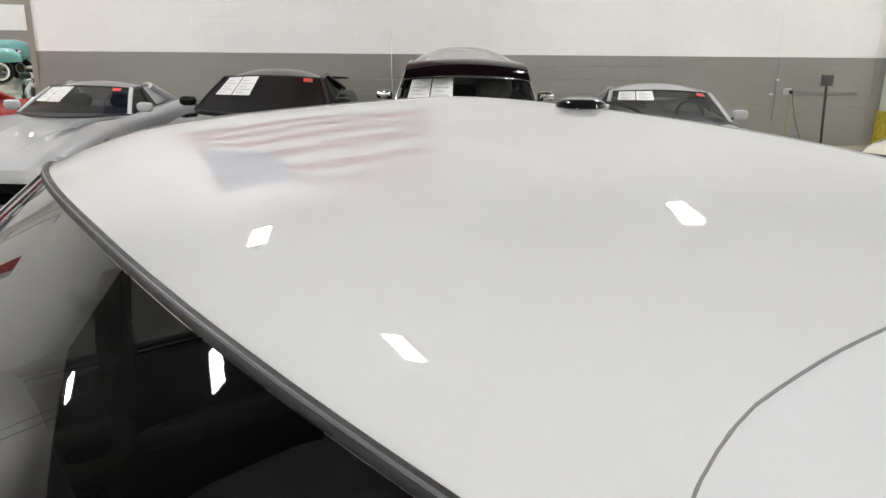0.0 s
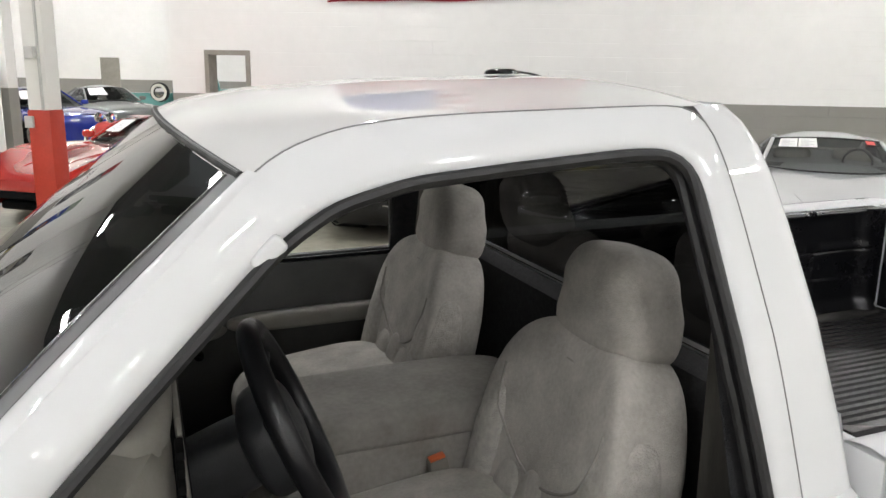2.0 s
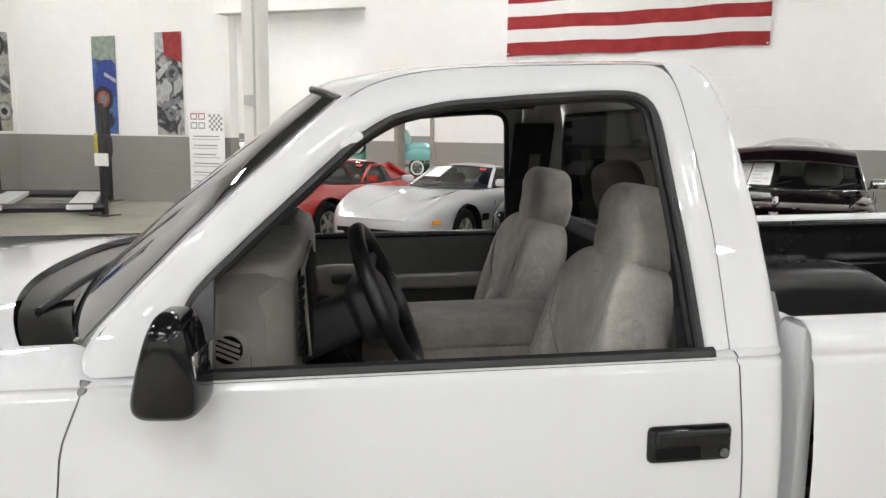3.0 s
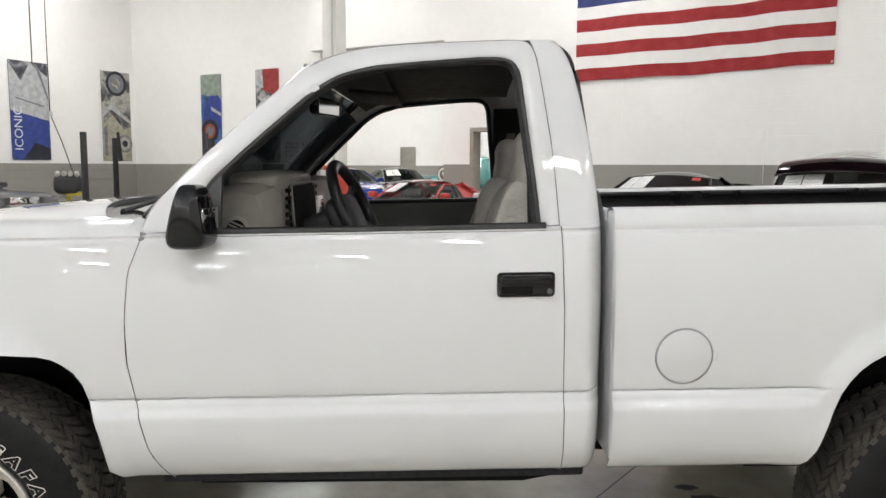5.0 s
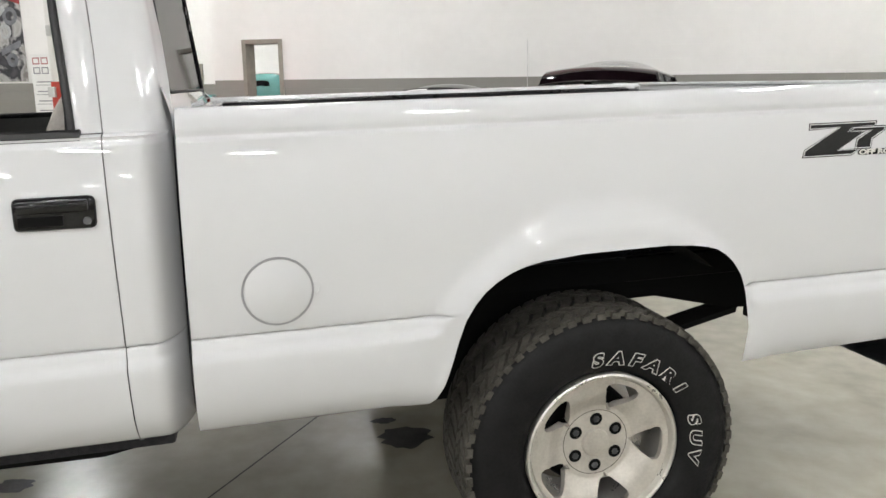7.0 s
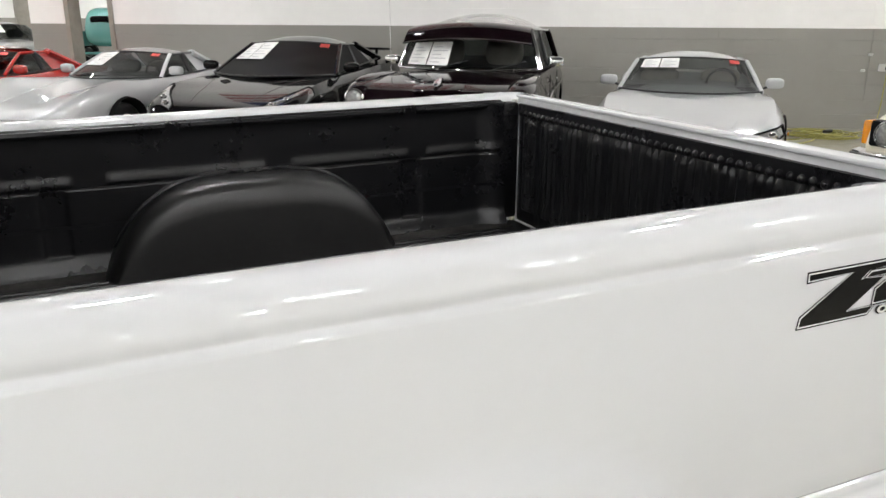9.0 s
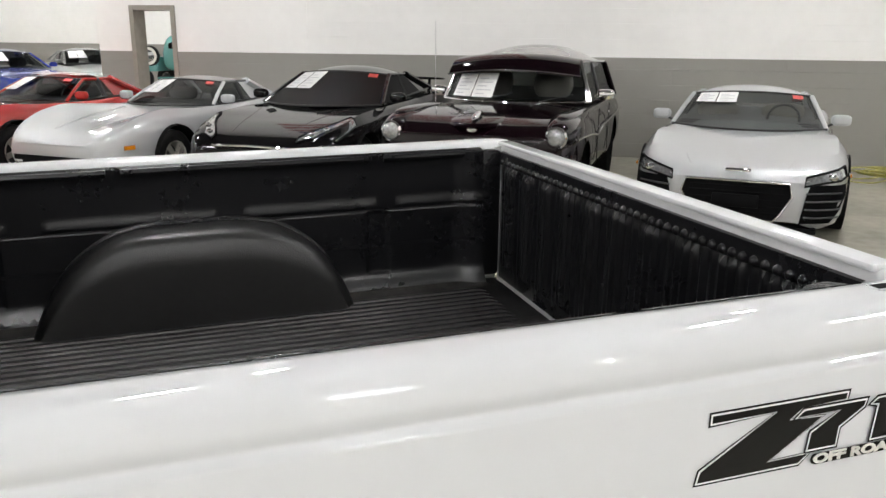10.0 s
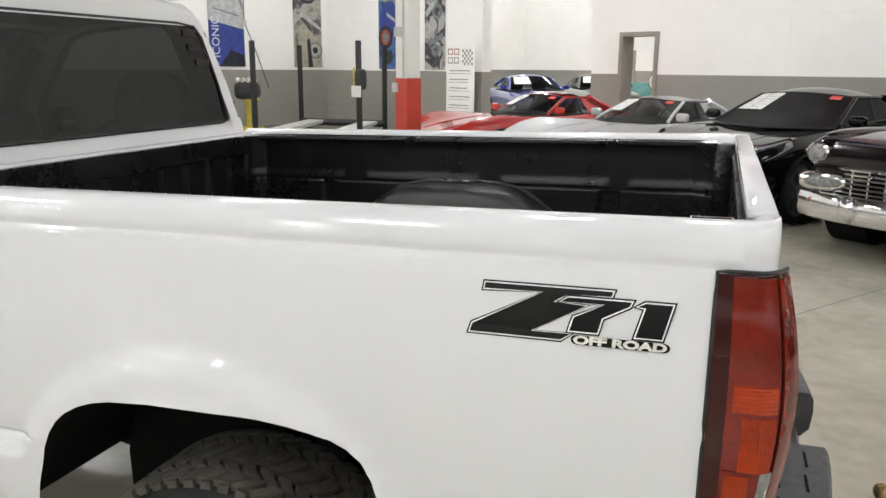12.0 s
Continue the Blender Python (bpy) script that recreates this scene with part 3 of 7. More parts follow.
    for k in range(7):
        f = k / 6
        row = []
        for i in range(n):
            p = ip[i].lerp(op[i], f)
            q = op[i]
            pull = (roof_edge(q.x)[0] - up_y(q.z)) if -1.957 < q.x < -1.325 and q.z > 1.80 else 0.0
            row.append(Vector((p.x, sgn * (up_y(p.z) + pull * f ** 1.5 + 0.012 * math.sin(f * math.pi) - (0.008 if k == 0 else 0)), p.z)))
        rows.append(row)
    part("window_frame", raked(loft(rows)), M_WHITE, door, sharp=60)
    edge = [Vector((p.x, sgn * (up_y(p.z) + 0.002), p.z)) for p in ip]
    part("window_seal", raked(tube(edge, 0.0095, 8)), M_RUBBER, door, "black rubber window seal")
    edge2 = [Vector((p.x + 0.004 * (1 if p.x < -1.8 else -1), sgn * (up_y(p.z) - 0.022), p.z - 0.004 * (p.z > 1.5))) for p in ip]
    part("window_channel", raked(tube(edge2, 0.010, 8)), M_RUBBER, door)
    part("belt_seal", raked(tube([(x, sgn * (0.912 + 0.006), 1.325) for x in spread(-2.262, -1.255, 12)], 0.015, 8, up=(0, 1, 0))), M_RUBBER, door, "dark belt-line weatherstrip")
    seamline = [Vector((p.x, sgn * ((roof_edge(p.x)[0] if -1.957 < p.x < -1.325 and p.z > 1.80 else up_y(p.z)) + 0.0005), p.z + 0.0005)) for p in op if p.x > -1.95 or p.z > 1.83]
    part("frame_joint", raked(tube(seamline, 0.0012, 6)), M_SEAM, door)
    # handle
    h = part("handle_recess", raked(moved(bbox(-0.083, 0.083, -0.012, 0.012, -0.036, 0.036, 0.012, 3), pose(-1.314, sgn * 0.962, 1.166))), M_BLACKP, door, "black door-handle surround")
    part("pull", raked(moved(bbox(-0.072, 0.072, -0.012, 0.012, -0.013, 0.013, 0.006), pose(-1.314, sgn * 0.975, 1.183))), M_BLACKP, h)
    part("hollow", raked(moved(bbox(-0.06, 0.03, -0.003, 0.003, -0.011, 0.011, 0.002), pose(-1.325, sgn * 0.974, 1.152))), M_GAP, h)
    part("lock", raked(moved(revolve([(0.0, -0.004), (0.008, -0.004), (0.009, 0.004)], 16), pose(-1.248, sgn * 0.975, 1.148, 0, 0, 0 if sgn < 0 else 180))), M_SEALGREY, h)

    # mirror
    mt = part("mirror", raked(moved(soft(0.105, 0.135, 0.180, 4.2, warp=lambda p: Vector((p.x * (1.2 - 1.05 * max(0.0, (p.z / 0.1 + 1) / 2) ** 1.3 if p.x < 0 else 1.35 - 0.55 * (p.z / 0.1 + 1) / 2), p.y * (1 - 0.8 * max(0, p.z)), p.z))), pose(-2.252, sgn * 0.995, 1.378, 0, 0, sgn * 8))), M_BLACKP, door, "gloss black door mirror")
    part("mirror_glass", raked(moved(bbox(-0.003, 0.003, -0.050, 0.050, -0.045, 0.03, 0.002), pose(-2.198, sgn * 0.995, 1.372, 0, 0, sgn * 8))), M_CHROME, mt, "silvered mirror glass")
    part("mirror_stalk", raked(join(moved(bbox(-0.035, 0.03, -0.04, 0.04, -0.045, 0.045, 0.02), pose(-2.255, sgn * 0.935, 1.375)))), M_TRIM, mt)
    part("sail_panel", raked(thick(loft([[(-2.262, sgn * 0.905, 1.33), (-2.195, sgn * 0.905, 1.33)], [(-2.252, sgn * 0.885, 1.42), (-2.197, sgn * 0.885, 1.42)], [(-2.235, sgn * 0.868, 1.465), (-2.198, sgn * 0.862, 1.492)]]), 0.02)), M_TRIM, door, "dark triangular mirror panel")

    # clip on the gutter
    if sgn < 0:
        part("gutter_clip", raked(moved(bbox(-0.024, 0.024, -0.011, 0.011, -0.012, 0.012, 0.007, 3), pose(-1.946, -0.762, 1.738, 0, -42, 0))), M_WHITE, door, "small white plastic clip")

    # inner door panel
    inner_z = [0.62, 0.8, 0.95, 1.0, 1.1, 1.15, 1.2, 1.28, 1.32]
    inner_y = [0.86, 0.86, 0.85, 0.83, 0.83, 0.80, 0.83, 0.845, 0.87]
    dp = part("door_panel", raked(loft([[(x, sgn * y, z) for z, y in zip(inner_z, inner_y)] for x in spread(-2.36, -1.22, 8)])), M_DOORTRIM, door, "dark grey inner door trim")
    part("armrest", raked(moved(soft(0.62, 0.07, 0.06, 3.5), pose(-1.55, sgn * 0.80, 1.15))), M_DASH, dp)
    part("pull_bezel", raked(moved(soft(0.26, 0.05, 0.13, 3), pose(-1.98, sgn * 0.82, 1.16))), M_DASH, dp)
    part("inner_handle", raked(moved(soft(0.10, 0.03, 0.04, 3), pose(-1.96, sgn * 0.79, 1.17))), M_DASHD, dp)
    part("window_crank", raked(join(moved(soft(0.16, 0.02, 0.03, 3), pose(-2.02, sgn * 0.81, 1.04, 0, -20, 0)), moved(soft(0.03, 0.05, 0.03, 2.5), pose(-1.95, sgn * 0.78, 1.065)))), M_BLACKP, dp)

# roof skin


def roof_pt(f, g):
    """f from the windscreen back, g from -1 to 1 across."""
    edge = -1.957 + (-1.262 + 1.957) * f
    mid = -2.042 + (-1.262 + 2.042) * f
    x = mid + (edge - mid) * abs(g) ** 2.6
    zc = interp(mid, [-2.06, -2.0, -1.85, -1.6, -1.3, -1.2], [1.862, 1.886, 1.911, 1.928, 1.934, 1.933])
    yy, ze = roof_edge(edge)
    return Vector((x, g * yy, zc - (zc - ze) * abs(g) ** 2.6))


part("roof", raked(loft([[roof_pt(f, g) for g in spread(-1, 1, 41)] for f in spread(0, 1, 36)])), M_ROOF, truck, "white cab roof", sharp=70)

# back of the cab: roof end, pillars and rear window surround
RZ = [1.325, 1.44, 1.57, 1.70, 1.78, 1.83, 1.865, 1.885, 1.893]


def back_ring(z):
    """Outline of the cab's back half at a height, from the left seam round to the right seam."""
    xs_ = interp(z, [1.325, 1.52, 1.70, 1.847, 1.893], [-1.2112, -1.2230, -1.2452, -1.2662, -1.2835])
    xr = interp(z, [1.325, 1.38, 1.61, 1.768, 1.855, 1.893], [-1.083, -1.085, -1.112, -1.140, -1.165, -1.195])
    ys = interp(z, UZ, UY)
    half = []
    for i in range(25):
        a = i / 24
        if a < 0.45:
            q = a / 0.45
            x = xs_ + (xr - 0.05 - xs_) * q
            y = ys - 0.006 * q
        elif a < 0.7:
            q = (a - 0.45) / 0.25 * math.pi / 2
            x = xr - 0.05 + 0.05 * math.sin(q)
            y = ys - 0.006 - 0.055 * (1 - math.cos(q))
        else:
            q = (a - 0.7) / 0.3
            x = xr + 0.012 * q
            y = ys - 0.061 - 0.06 * q
        half.append((x, y))
    return half


for sgn in (-1, 1):
    part("rear_pillar", raked(loft([[Vector((x, sgn * y, z)) for x, y in back_ring(z)] for z in RZ])), M_WHITE, truck, "white cab rear pillar", sharp=60)
# roof rear lip and lower strip
rows = []
for k in range(10):
    a = k / 9
    row = []
    for g in spread(-1, 1, 31):
        top = roof_pt(1, g)
        bx, by, bz = -1.125, g * 0.60, 1.80
        mx, mz = -1.165, top.z - 0.012
        q = a
        x = (1 - q) ** 2 * top.x + 2 * q * (1 - q) * (-1.14) + q * q * bx
        z = (1 - q) ** 2 * top.z + 2 * q * (1 - q) * (top.z - 0.004) + q * q * bz
        y = top.y * (1 - q) + by * q
        row.append(Vector((x, y, z)))
    rows.append(row)
part("roof_rear", raked(loft(rows)), M_ROOF, truck, sharp=70)
part("cab_back_panel", raked(loft([[Vector((x, y, z)) for y in spread(-0.84, 0.84, 9)] for z, x in ((0.70, -1.075), (1.0, -1.07), (1.30, -1.07), (1.36, -1.072), (1.40, -1.082), (1.425, -1.09))])), M_WHITE, truck, "white lower back panel of the cab")
rw = part("rear_window", raked(loft([[Vector((-1.087 - (z - 1.42) * 0.11, g * interp(z, [1.42, 1.55, 1.78, 1.815], [0.735, 0.71, 0.63, 0.60]), z)) for g in spread(-1, 1, 12)] for z in spread(1.415, 1.812, 8)])), M_TINT, truck, "dark tinted rear cab window")
rw.visible_shadow = False
M_STRIPE = mat("maroon_film", (0.012, 0.002, 0.003), 0.4)
ringp = [(-0.735, 1.42), (-0.71, 1.56), (-0.64, 1.76), (-0.60, 1.80), (-0.5, 1.81), (0.5, 1.81), (0.60, 1.80), (0.64, 1.76), (0.71, 1.56), (0.735, 1.42), (0.70, 1.412), (-0.70, 1.412)]
part("rear_window_seal", raked(tube([(-1.083 - (z - 1.42) * 0.11, y, z) for y, z in ringp], 0.0045, 6, close=True, up=(1, 0, 0))), M_RUBBER, truck)

for yb, zb in ((0.545, 1.774), (0.565, 1.718), (0.605, 1.658)):
    part("window_stripe", raked(moved(bbox(-0.001, 0.001, -0.02, 0.06, -0.013, 0.013), pose(-1.083 - (zb - 1.42) * 0.11, yb, zb))), M_STRIPE, rw, "dark maroon stripe on the glass", smooth=False)

# windscreen


def screen_pt(f, g):
    """f from the top edge down, g across."""
    t = roof_pt(0, g)
    b = Vector((-2.63 + 0.18 * abs(g) ** 2.4, g * 0.80, 1.345 + 0.03 * (1 - abs(g) ** 3)))
    p = t.lerp(b, f)
    p.x -= 0.018 * math.sin(f * math.pi)
    p.z -= 0.006
    return p


ws = part("windscreen", raked(loft([[screen_pt(f, g) for g in spread(-0.985, 0.985, 25)] for f in spread(0.012, 1, 20)])), M_SCREEN, truck, "dark reflective windscreen")
part("screen_top_seal", raked(tube([roof_pt(0, g) + Vector((-0.005, 0, -0.0035)) for g in spread(-0.985, 0.985, 60)], 0.0066, 10)), M_RUBBER, ws, "black rubber windscreen seal")
part("screen_top_bead", raked(tube([roof_pt(0, g) + Vector((-0.0085, 0, 0.0022)) for g in spread(-0.985, 0.985, 60)], 0.0016, 6)), M_SEALGREY, ws, "thin grey edge of the screen seal")
for sgn in (-1, 1):
    part("roof_corner", raked(loft([[roof_pt(f, sgn * g) + Vector((0, 0, -0.004)) for g in spread(0.84, 1.004, 8)] for f in spread(-0.012, 0.14, 8)])), M_ROOF, truck, sharp=70)
for sgn in (-1, 1):
    part("screen_side_seal", raked(tube([screen_pt(f, sgn * 1.0) + Vector((0, 0, 0.004)) for f in spread(0, 1, 16)], 0.009, 8)), M_RUBBER, ws)
    # dark moulding coloured lighter grey to stand in for what it reflects
    part("screen_side_moulding", raked(loft([[screen_pt(f, sgn * g) + Vector((-0.004, 0, h)) for g, h in ((0.950, 0.001), (0.953, 0.006), (0.972, 0.008), (0.995, 0.006))] for f in spread(0, 1, 16)])), M_SEALGREY, ws, "dark rubber windscreen moulding with its reflection painted in as grey")
    part("screen_side_chrome", raked(tube([screen_pt(f, sgn * 0.954) + Vector((-0.005, 0, 0.007)) for f in spread(0.015, 1, 16)], 0.0024, 6)), M_CHROME, ws)

# white skin of the front pillars, from the door frame to the glass
PILX, PILZ = [-2.425, -2.40, -2.335, -2.19, -1.985, -1.957], [1.328, 1.40, 1.470, 1.612, 1.795, 1.822]
for sgn in (-1, 1):
    rows = []
    for f in spread(-0.02, 1, 18):
        x = -1.957 + (-2.425 + 1.957) * f
        z = interp(x, PILX, PILZ) if f >= 0 else roof_edge(x)[1]
        a, b = Vector((x, sgn * (interp(z, UZ, UY) - 0.001), z - 0.001)), screen_pt(min(1, max(0, 0.004 + f * 0.985)), sgn * 0.985) + Vector((-0.003, 0, 0.003))
        rows.append([a.lerp(b, q) + Vector((-0.005, sgn * 0.004, 0.006)) * math.sin(q * math.pi) for q in spread(0, 1, 7)])
    part("front_pillar", raked(loft(rows)), M_WHITE, truck, "white front roof pillar", sharp=60)

# cowl, hood and front
part("cowl", raked(loft([[Vector((-2.64 + 0.18 * abs(g) ** 2.4 + dx, g * 0.82, z + 0.035 * (1 - abs(g) ** 3))) for g in spread(-1, 1, 21)] for dx, z in ((0.03, 1.335), (-0.01, 1.345), (-0.05, 1.348), (-0.088, 1.358), (-0.092, 1.335))])), M_BLACKP, truck, "black plastic wiper cowl")
hood_rows = []
for f in spread(0, 1, 16):
    row = []
    for g in spread(-1, 1, 25):
        x0 = -2.735 + 0.18 * abs(g) ** 2.4
        x = x0 + (X_NOSE + 0.03 - x0) * f
        z = 1.408 - 0.04 * abs(g) ** 3 - 0.11 * f ** 1.6 - 0.16 * max(0, f - 0.9) / 0.1 * 0.4
        row.append(Vector((x, g * (0.822 - 0.02 * f), z)))
    hood_rows.append(row)
part("hood", raked(loft(hood_rows)), M_WHITE, truck, "white front hood", sharp=60)
for sgn in (-1, 1):
    arm = [Vector((-2.62, sgn * 0.30 - 0.25, 1.375)), Vector((-2.60, sgn * 0.30 + 0.0, 1.40)), Vector((-2.50, sgn * 0.30 + 0.30, 1.44))]
    part("wiper", raked(tube(smooth_line(arm, 10), 0.009, 6)), M_RUBBER, truck)
grille = part("grille", raked(bbox(X_NOSE - 0.01, X_NOSE + 0.1, -0.55, 0.55, 0.98, 1.24, 0.02)), M_TRIM, truck, "dark front grille")
part("grille_bar", raked(bbox(X_NOSE - 0.02, X_NOSE + 0.02, -0.55, 0.55, 1.09, 1.13, 0.008)), M_CHROME, grille)
part("front_bumper", raked(bbox(X_NOSE - 0.07, X_NOSE + 0.1, -0.93, 0.93, 0.62, 0.86, 0.03)), M_CHROME, truck, "chrome front bumper")
part("front_panel", raked(bbox(X_NOSE + 0.05, X_NOSE + 0.2, -0.93, 0.93, 0.84, 1.27, 0.03)), M_WHITE, truck)
for sgn in (-1, 1):
    part("headlight", raked(bbox(X_NOSE - 0.01, X_NOSE + 0.06, sgn * 0.74 - 0.16, sgn * 0.74 + 0.16, 1.0, 1.22, 0.02)), M_CLEARLENS, truck, "rectangular clear headlight")

# frame and underside, near-black so the shade under the truck is in the colour
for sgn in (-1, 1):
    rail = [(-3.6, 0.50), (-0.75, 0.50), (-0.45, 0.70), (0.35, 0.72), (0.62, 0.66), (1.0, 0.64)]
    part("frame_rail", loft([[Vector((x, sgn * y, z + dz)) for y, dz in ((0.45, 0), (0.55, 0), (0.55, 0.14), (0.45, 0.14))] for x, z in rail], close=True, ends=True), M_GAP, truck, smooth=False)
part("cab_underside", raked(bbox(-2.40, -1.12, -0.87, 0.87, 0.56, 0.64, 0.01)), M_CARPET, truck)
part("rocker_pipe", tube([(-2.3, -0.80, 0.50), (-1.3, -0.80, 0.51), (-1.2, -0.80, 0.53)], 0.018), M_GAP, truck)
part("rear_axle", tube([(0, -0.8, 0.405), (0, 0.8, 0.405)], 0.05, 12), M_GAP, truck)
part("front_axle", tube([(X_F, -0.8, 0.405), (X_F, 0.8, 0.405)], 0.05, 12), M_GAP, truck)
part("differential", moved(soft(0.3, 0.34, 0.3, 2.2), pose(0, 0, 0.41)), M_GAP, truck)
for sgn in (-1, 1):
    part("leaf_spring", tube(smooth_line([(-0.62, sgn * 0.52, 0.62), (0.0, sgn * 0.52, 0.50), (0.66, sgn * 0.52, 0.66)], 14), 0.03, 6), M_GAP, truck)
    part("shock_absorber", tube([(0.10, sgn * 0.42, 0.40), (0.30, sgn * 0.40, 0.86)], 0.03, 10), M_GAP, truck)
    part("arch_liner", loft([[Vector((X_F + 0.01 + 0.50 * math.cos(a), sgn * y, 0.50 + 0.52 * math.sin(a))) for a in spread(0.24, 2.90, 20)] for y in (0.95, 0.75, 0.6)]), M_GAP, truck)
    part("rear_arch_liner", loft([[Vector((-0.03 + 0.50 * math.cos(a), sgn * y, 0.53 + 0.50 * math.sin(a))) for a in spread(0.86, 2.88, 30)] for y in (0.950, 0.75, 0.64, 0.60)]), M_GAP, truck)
    # wall hangs lower towards the front, added to darken the view through the arch
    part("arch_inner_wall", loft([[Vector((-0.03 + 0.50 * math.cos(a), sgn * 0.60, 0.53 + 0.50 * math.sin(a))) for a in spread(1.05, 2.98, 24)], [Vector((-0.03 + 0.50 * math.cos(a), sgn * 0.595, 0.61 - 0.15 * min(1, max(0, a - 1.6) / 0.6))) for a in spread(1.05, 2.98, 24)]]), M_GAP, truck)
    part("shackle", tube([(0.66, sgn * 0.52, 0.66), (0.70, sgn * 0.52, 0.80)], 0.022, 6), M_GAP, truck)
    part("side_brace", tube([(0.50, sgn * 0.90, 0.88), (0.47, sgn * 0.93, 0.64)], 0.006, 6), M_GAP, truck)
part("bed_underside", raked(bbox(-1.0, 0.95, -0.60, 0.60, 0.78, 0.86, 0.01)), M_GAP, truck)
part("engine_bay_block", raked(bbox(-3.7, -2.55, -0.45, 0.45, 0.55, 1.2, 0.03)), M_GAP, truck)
part("firewall", raked(bbox(-2.52, -2.46, -0.84, 0.84, 0.6, 1.31)), M_CARPET, truck)

# ---- cargo box ----
BF = 0.905  # liner floor
bm = bmesh.new()
n = 42
rows = []
ys = []
for i in range(n):
    y0 = -0.76 + 1.52 * i / n
    d = 1.52 / n
    ys += [(y0 + 0.04 * d, 0.0), (y0 + 0.34 * d, 0.0), (y0 + 0.44 * d, 0.009), (y0 + 0.94 * d, 0.009)]
for x in (-1.0, -0.93, -0.90, 0.84, 0.87, 0.95):
    edge = x < -0.91 or x > 0.85
    rows.append([Vector((x, y, BF + (0 if edge or abs(y) > 0.655 else h))) for y, h in ys])
part("liner_floor", raked(loft(rows)), M_LINERD, truck, "ribbed black plastic bed-liner floor", sharp=20)
for sgn in (-1, 1):
    # moulded side wall of the liner: an upper panel with a broken lip, a set-back middle and a stepped foot
    def step(v, a, b):
        q = min(1.0, max(0.0, (v - a) / (b - a)))
        return q * q * (3 - 2 * q)

    def liner_y(x, z):
        notch = max(step(x, a - 0.012, a) * (1 - step(x, b, b + 0.012)) for a, b in ((-0.56, -0.47), (0.03, 0.11), (0.54, 0.60)))
        lip = 0.0055 * step(z, 1.177, 1.182) * (1 - step(z, 1.187, 1.215)) * (1 - notch) + 0.007 * (1 - step(z, 1.168, 1.173))
        low = 0.014 * (1 - step(z, 1.050, 1.058))
        foot = 0.030 * (1 - step(z, 0.905, 0.99)) ** 2
        slot = max(step(x, a - 0.006, a + 0.006) * (1 - step(x, b - 0.006, b + 0.006)) for a, b in ((0.50, 0.575), (-0.66, -0.585), (-0.93, -0.87)))
        slot *= step(z, 0.955, 0.967) * (1 - step(z, 1.158, 1.170))
        end = 0.028 * step(abs(x + 0.06), 0.87, 0.93)
        return 0.792 - lip - low - foot - end + 0.008 * slot - 0.004 * step(z, 1.30, 1.35)
    lz = sorted(set(spread(0.905, 1.352, 46) + [1.050, 1.054, 1.058, 1.176, 1.180, 1.184, 0.955, 0.961, 0.967, 1.158, 1.164, 1.170]))
    lx = sorted(set(spread(-1.005, 0.90, 90) + [c + d for a, b in ((0.50, 0.575), (-0.66, -0.585), (-0.93, -0.87)) for c in (a, b) for d in (-0.006, 0, 0.006)] + [c + d for a, b in ((-0.56, -0.47), (0.03, 0.11), (0.54, 0.60)) for c, d in ((a, -0.012), (a, 0), (b, 0), (b, 0.012))]))
    rows = [[Vector((x, sgn * liner_y(x, z), z)) for z in lz] + [Vector((x, sgn * 0.80, 1.360))] for x in lx]
    lw = part("liner_side", raked(loft(rows)), M_LINER, truck, "black moulded bed-liner side wall", sharp=50)
    for x0, x1 in ((-0.995, -0.50), (0.43, 0.90)):
        part("dusty_margin", raked(loft([[Vector((x, sgn * y, z)) for x in spread(x0, x1, 6)] for y, z in ((0.66, 0.9085), (0.74, 0.910), (0.765, 0.918))])), M_DUST, lw, "dusty flat margin of the liner floor")
    for z in (1.355,):
        for a, b in ((-1.0, -0.28), (-0.24, 0.52), (0.56, 0.88)):
            part("liner_lip", raked(tube([(a, sgn * 0.785, z - 0.012), (b, sgn * 0.785, z - 0.012)], 0.012, 6)), M_LINER, lw)
    # wheel housing
    HOUSE = smooth_line([(-0.465, 0, 0), (-0.43, 0, 0.085), (-0.355, 0, 0.19), (-0.25, 0, 0.262), (-0.14, 0, 0.285), (0.14, 0, 0.285), (0.25, 0, 0.262), (0.355, 0, 0.19), (0.43, 0, 0.085), (0.465, 0, 0)], 40, 2)

    def house(s, w):
        p = HOUSE[round(s * 39)]
        return p.x - 0.035, 0.905 + p.z
    rows = []
    for w in spread(0, 1, 10):
        row = []
        for s in spread(0, 1, 40):
            x, z = house(s, w)
            q = max(0, (w - 0.55) / 0.45)
            drop = (1 - math.sqrt(max(0, 1 - q * q)))
            row.append(Vector((-0.035 + (x + 0.035) * (1 - 0.06 * drop), sgn * (0.79 - 0.20 * w), 0.905 + (z - 0.905) * (1 - 0.10 * drop))))
        rows.append(row)
    top = rows[-1]
    for f in (0.75, 0.5, 0.25, 0.0):
        rows.append([Vector((-0.035 + (p.x + 0.035) * (1.0 + 0.04 * (1 - f)), sgn * (0.588 - 0.012 * (1 - f)), 0.900 + (p.z - 0.900) * f)) for p in top])
    part("wheel_housing", raked(loft(rows)), M_LINERD, truck, "rounded black liner over the wheel housing", sharp=50)
    for w in (0.18, 0.25, 0.32):
        part("housing_rib", raked(tube([Vector((-0.035 + p.x * 1.004, sgn * (0.79 - 0.20 * w), 0.9065 + p.z)) for p in HOUSE[3:-3]], 0.004, 6)), M_LINER, truck)
    part("rail_edge", raked(bbox(-1.05, 0.93, sgn * 0.806 - 0.006, sgn * 0.806 + 0.006, 1.325, 1.350, 0.003)), M_WHITE, truck)
    part("stake_pocket", raked(moved(bbox(-0.030, 0.030, -0.009, 0.009, -0.02, 0.0025), pose(0.905, sgn * 0.868, 1.377))), M_GAP, truck)
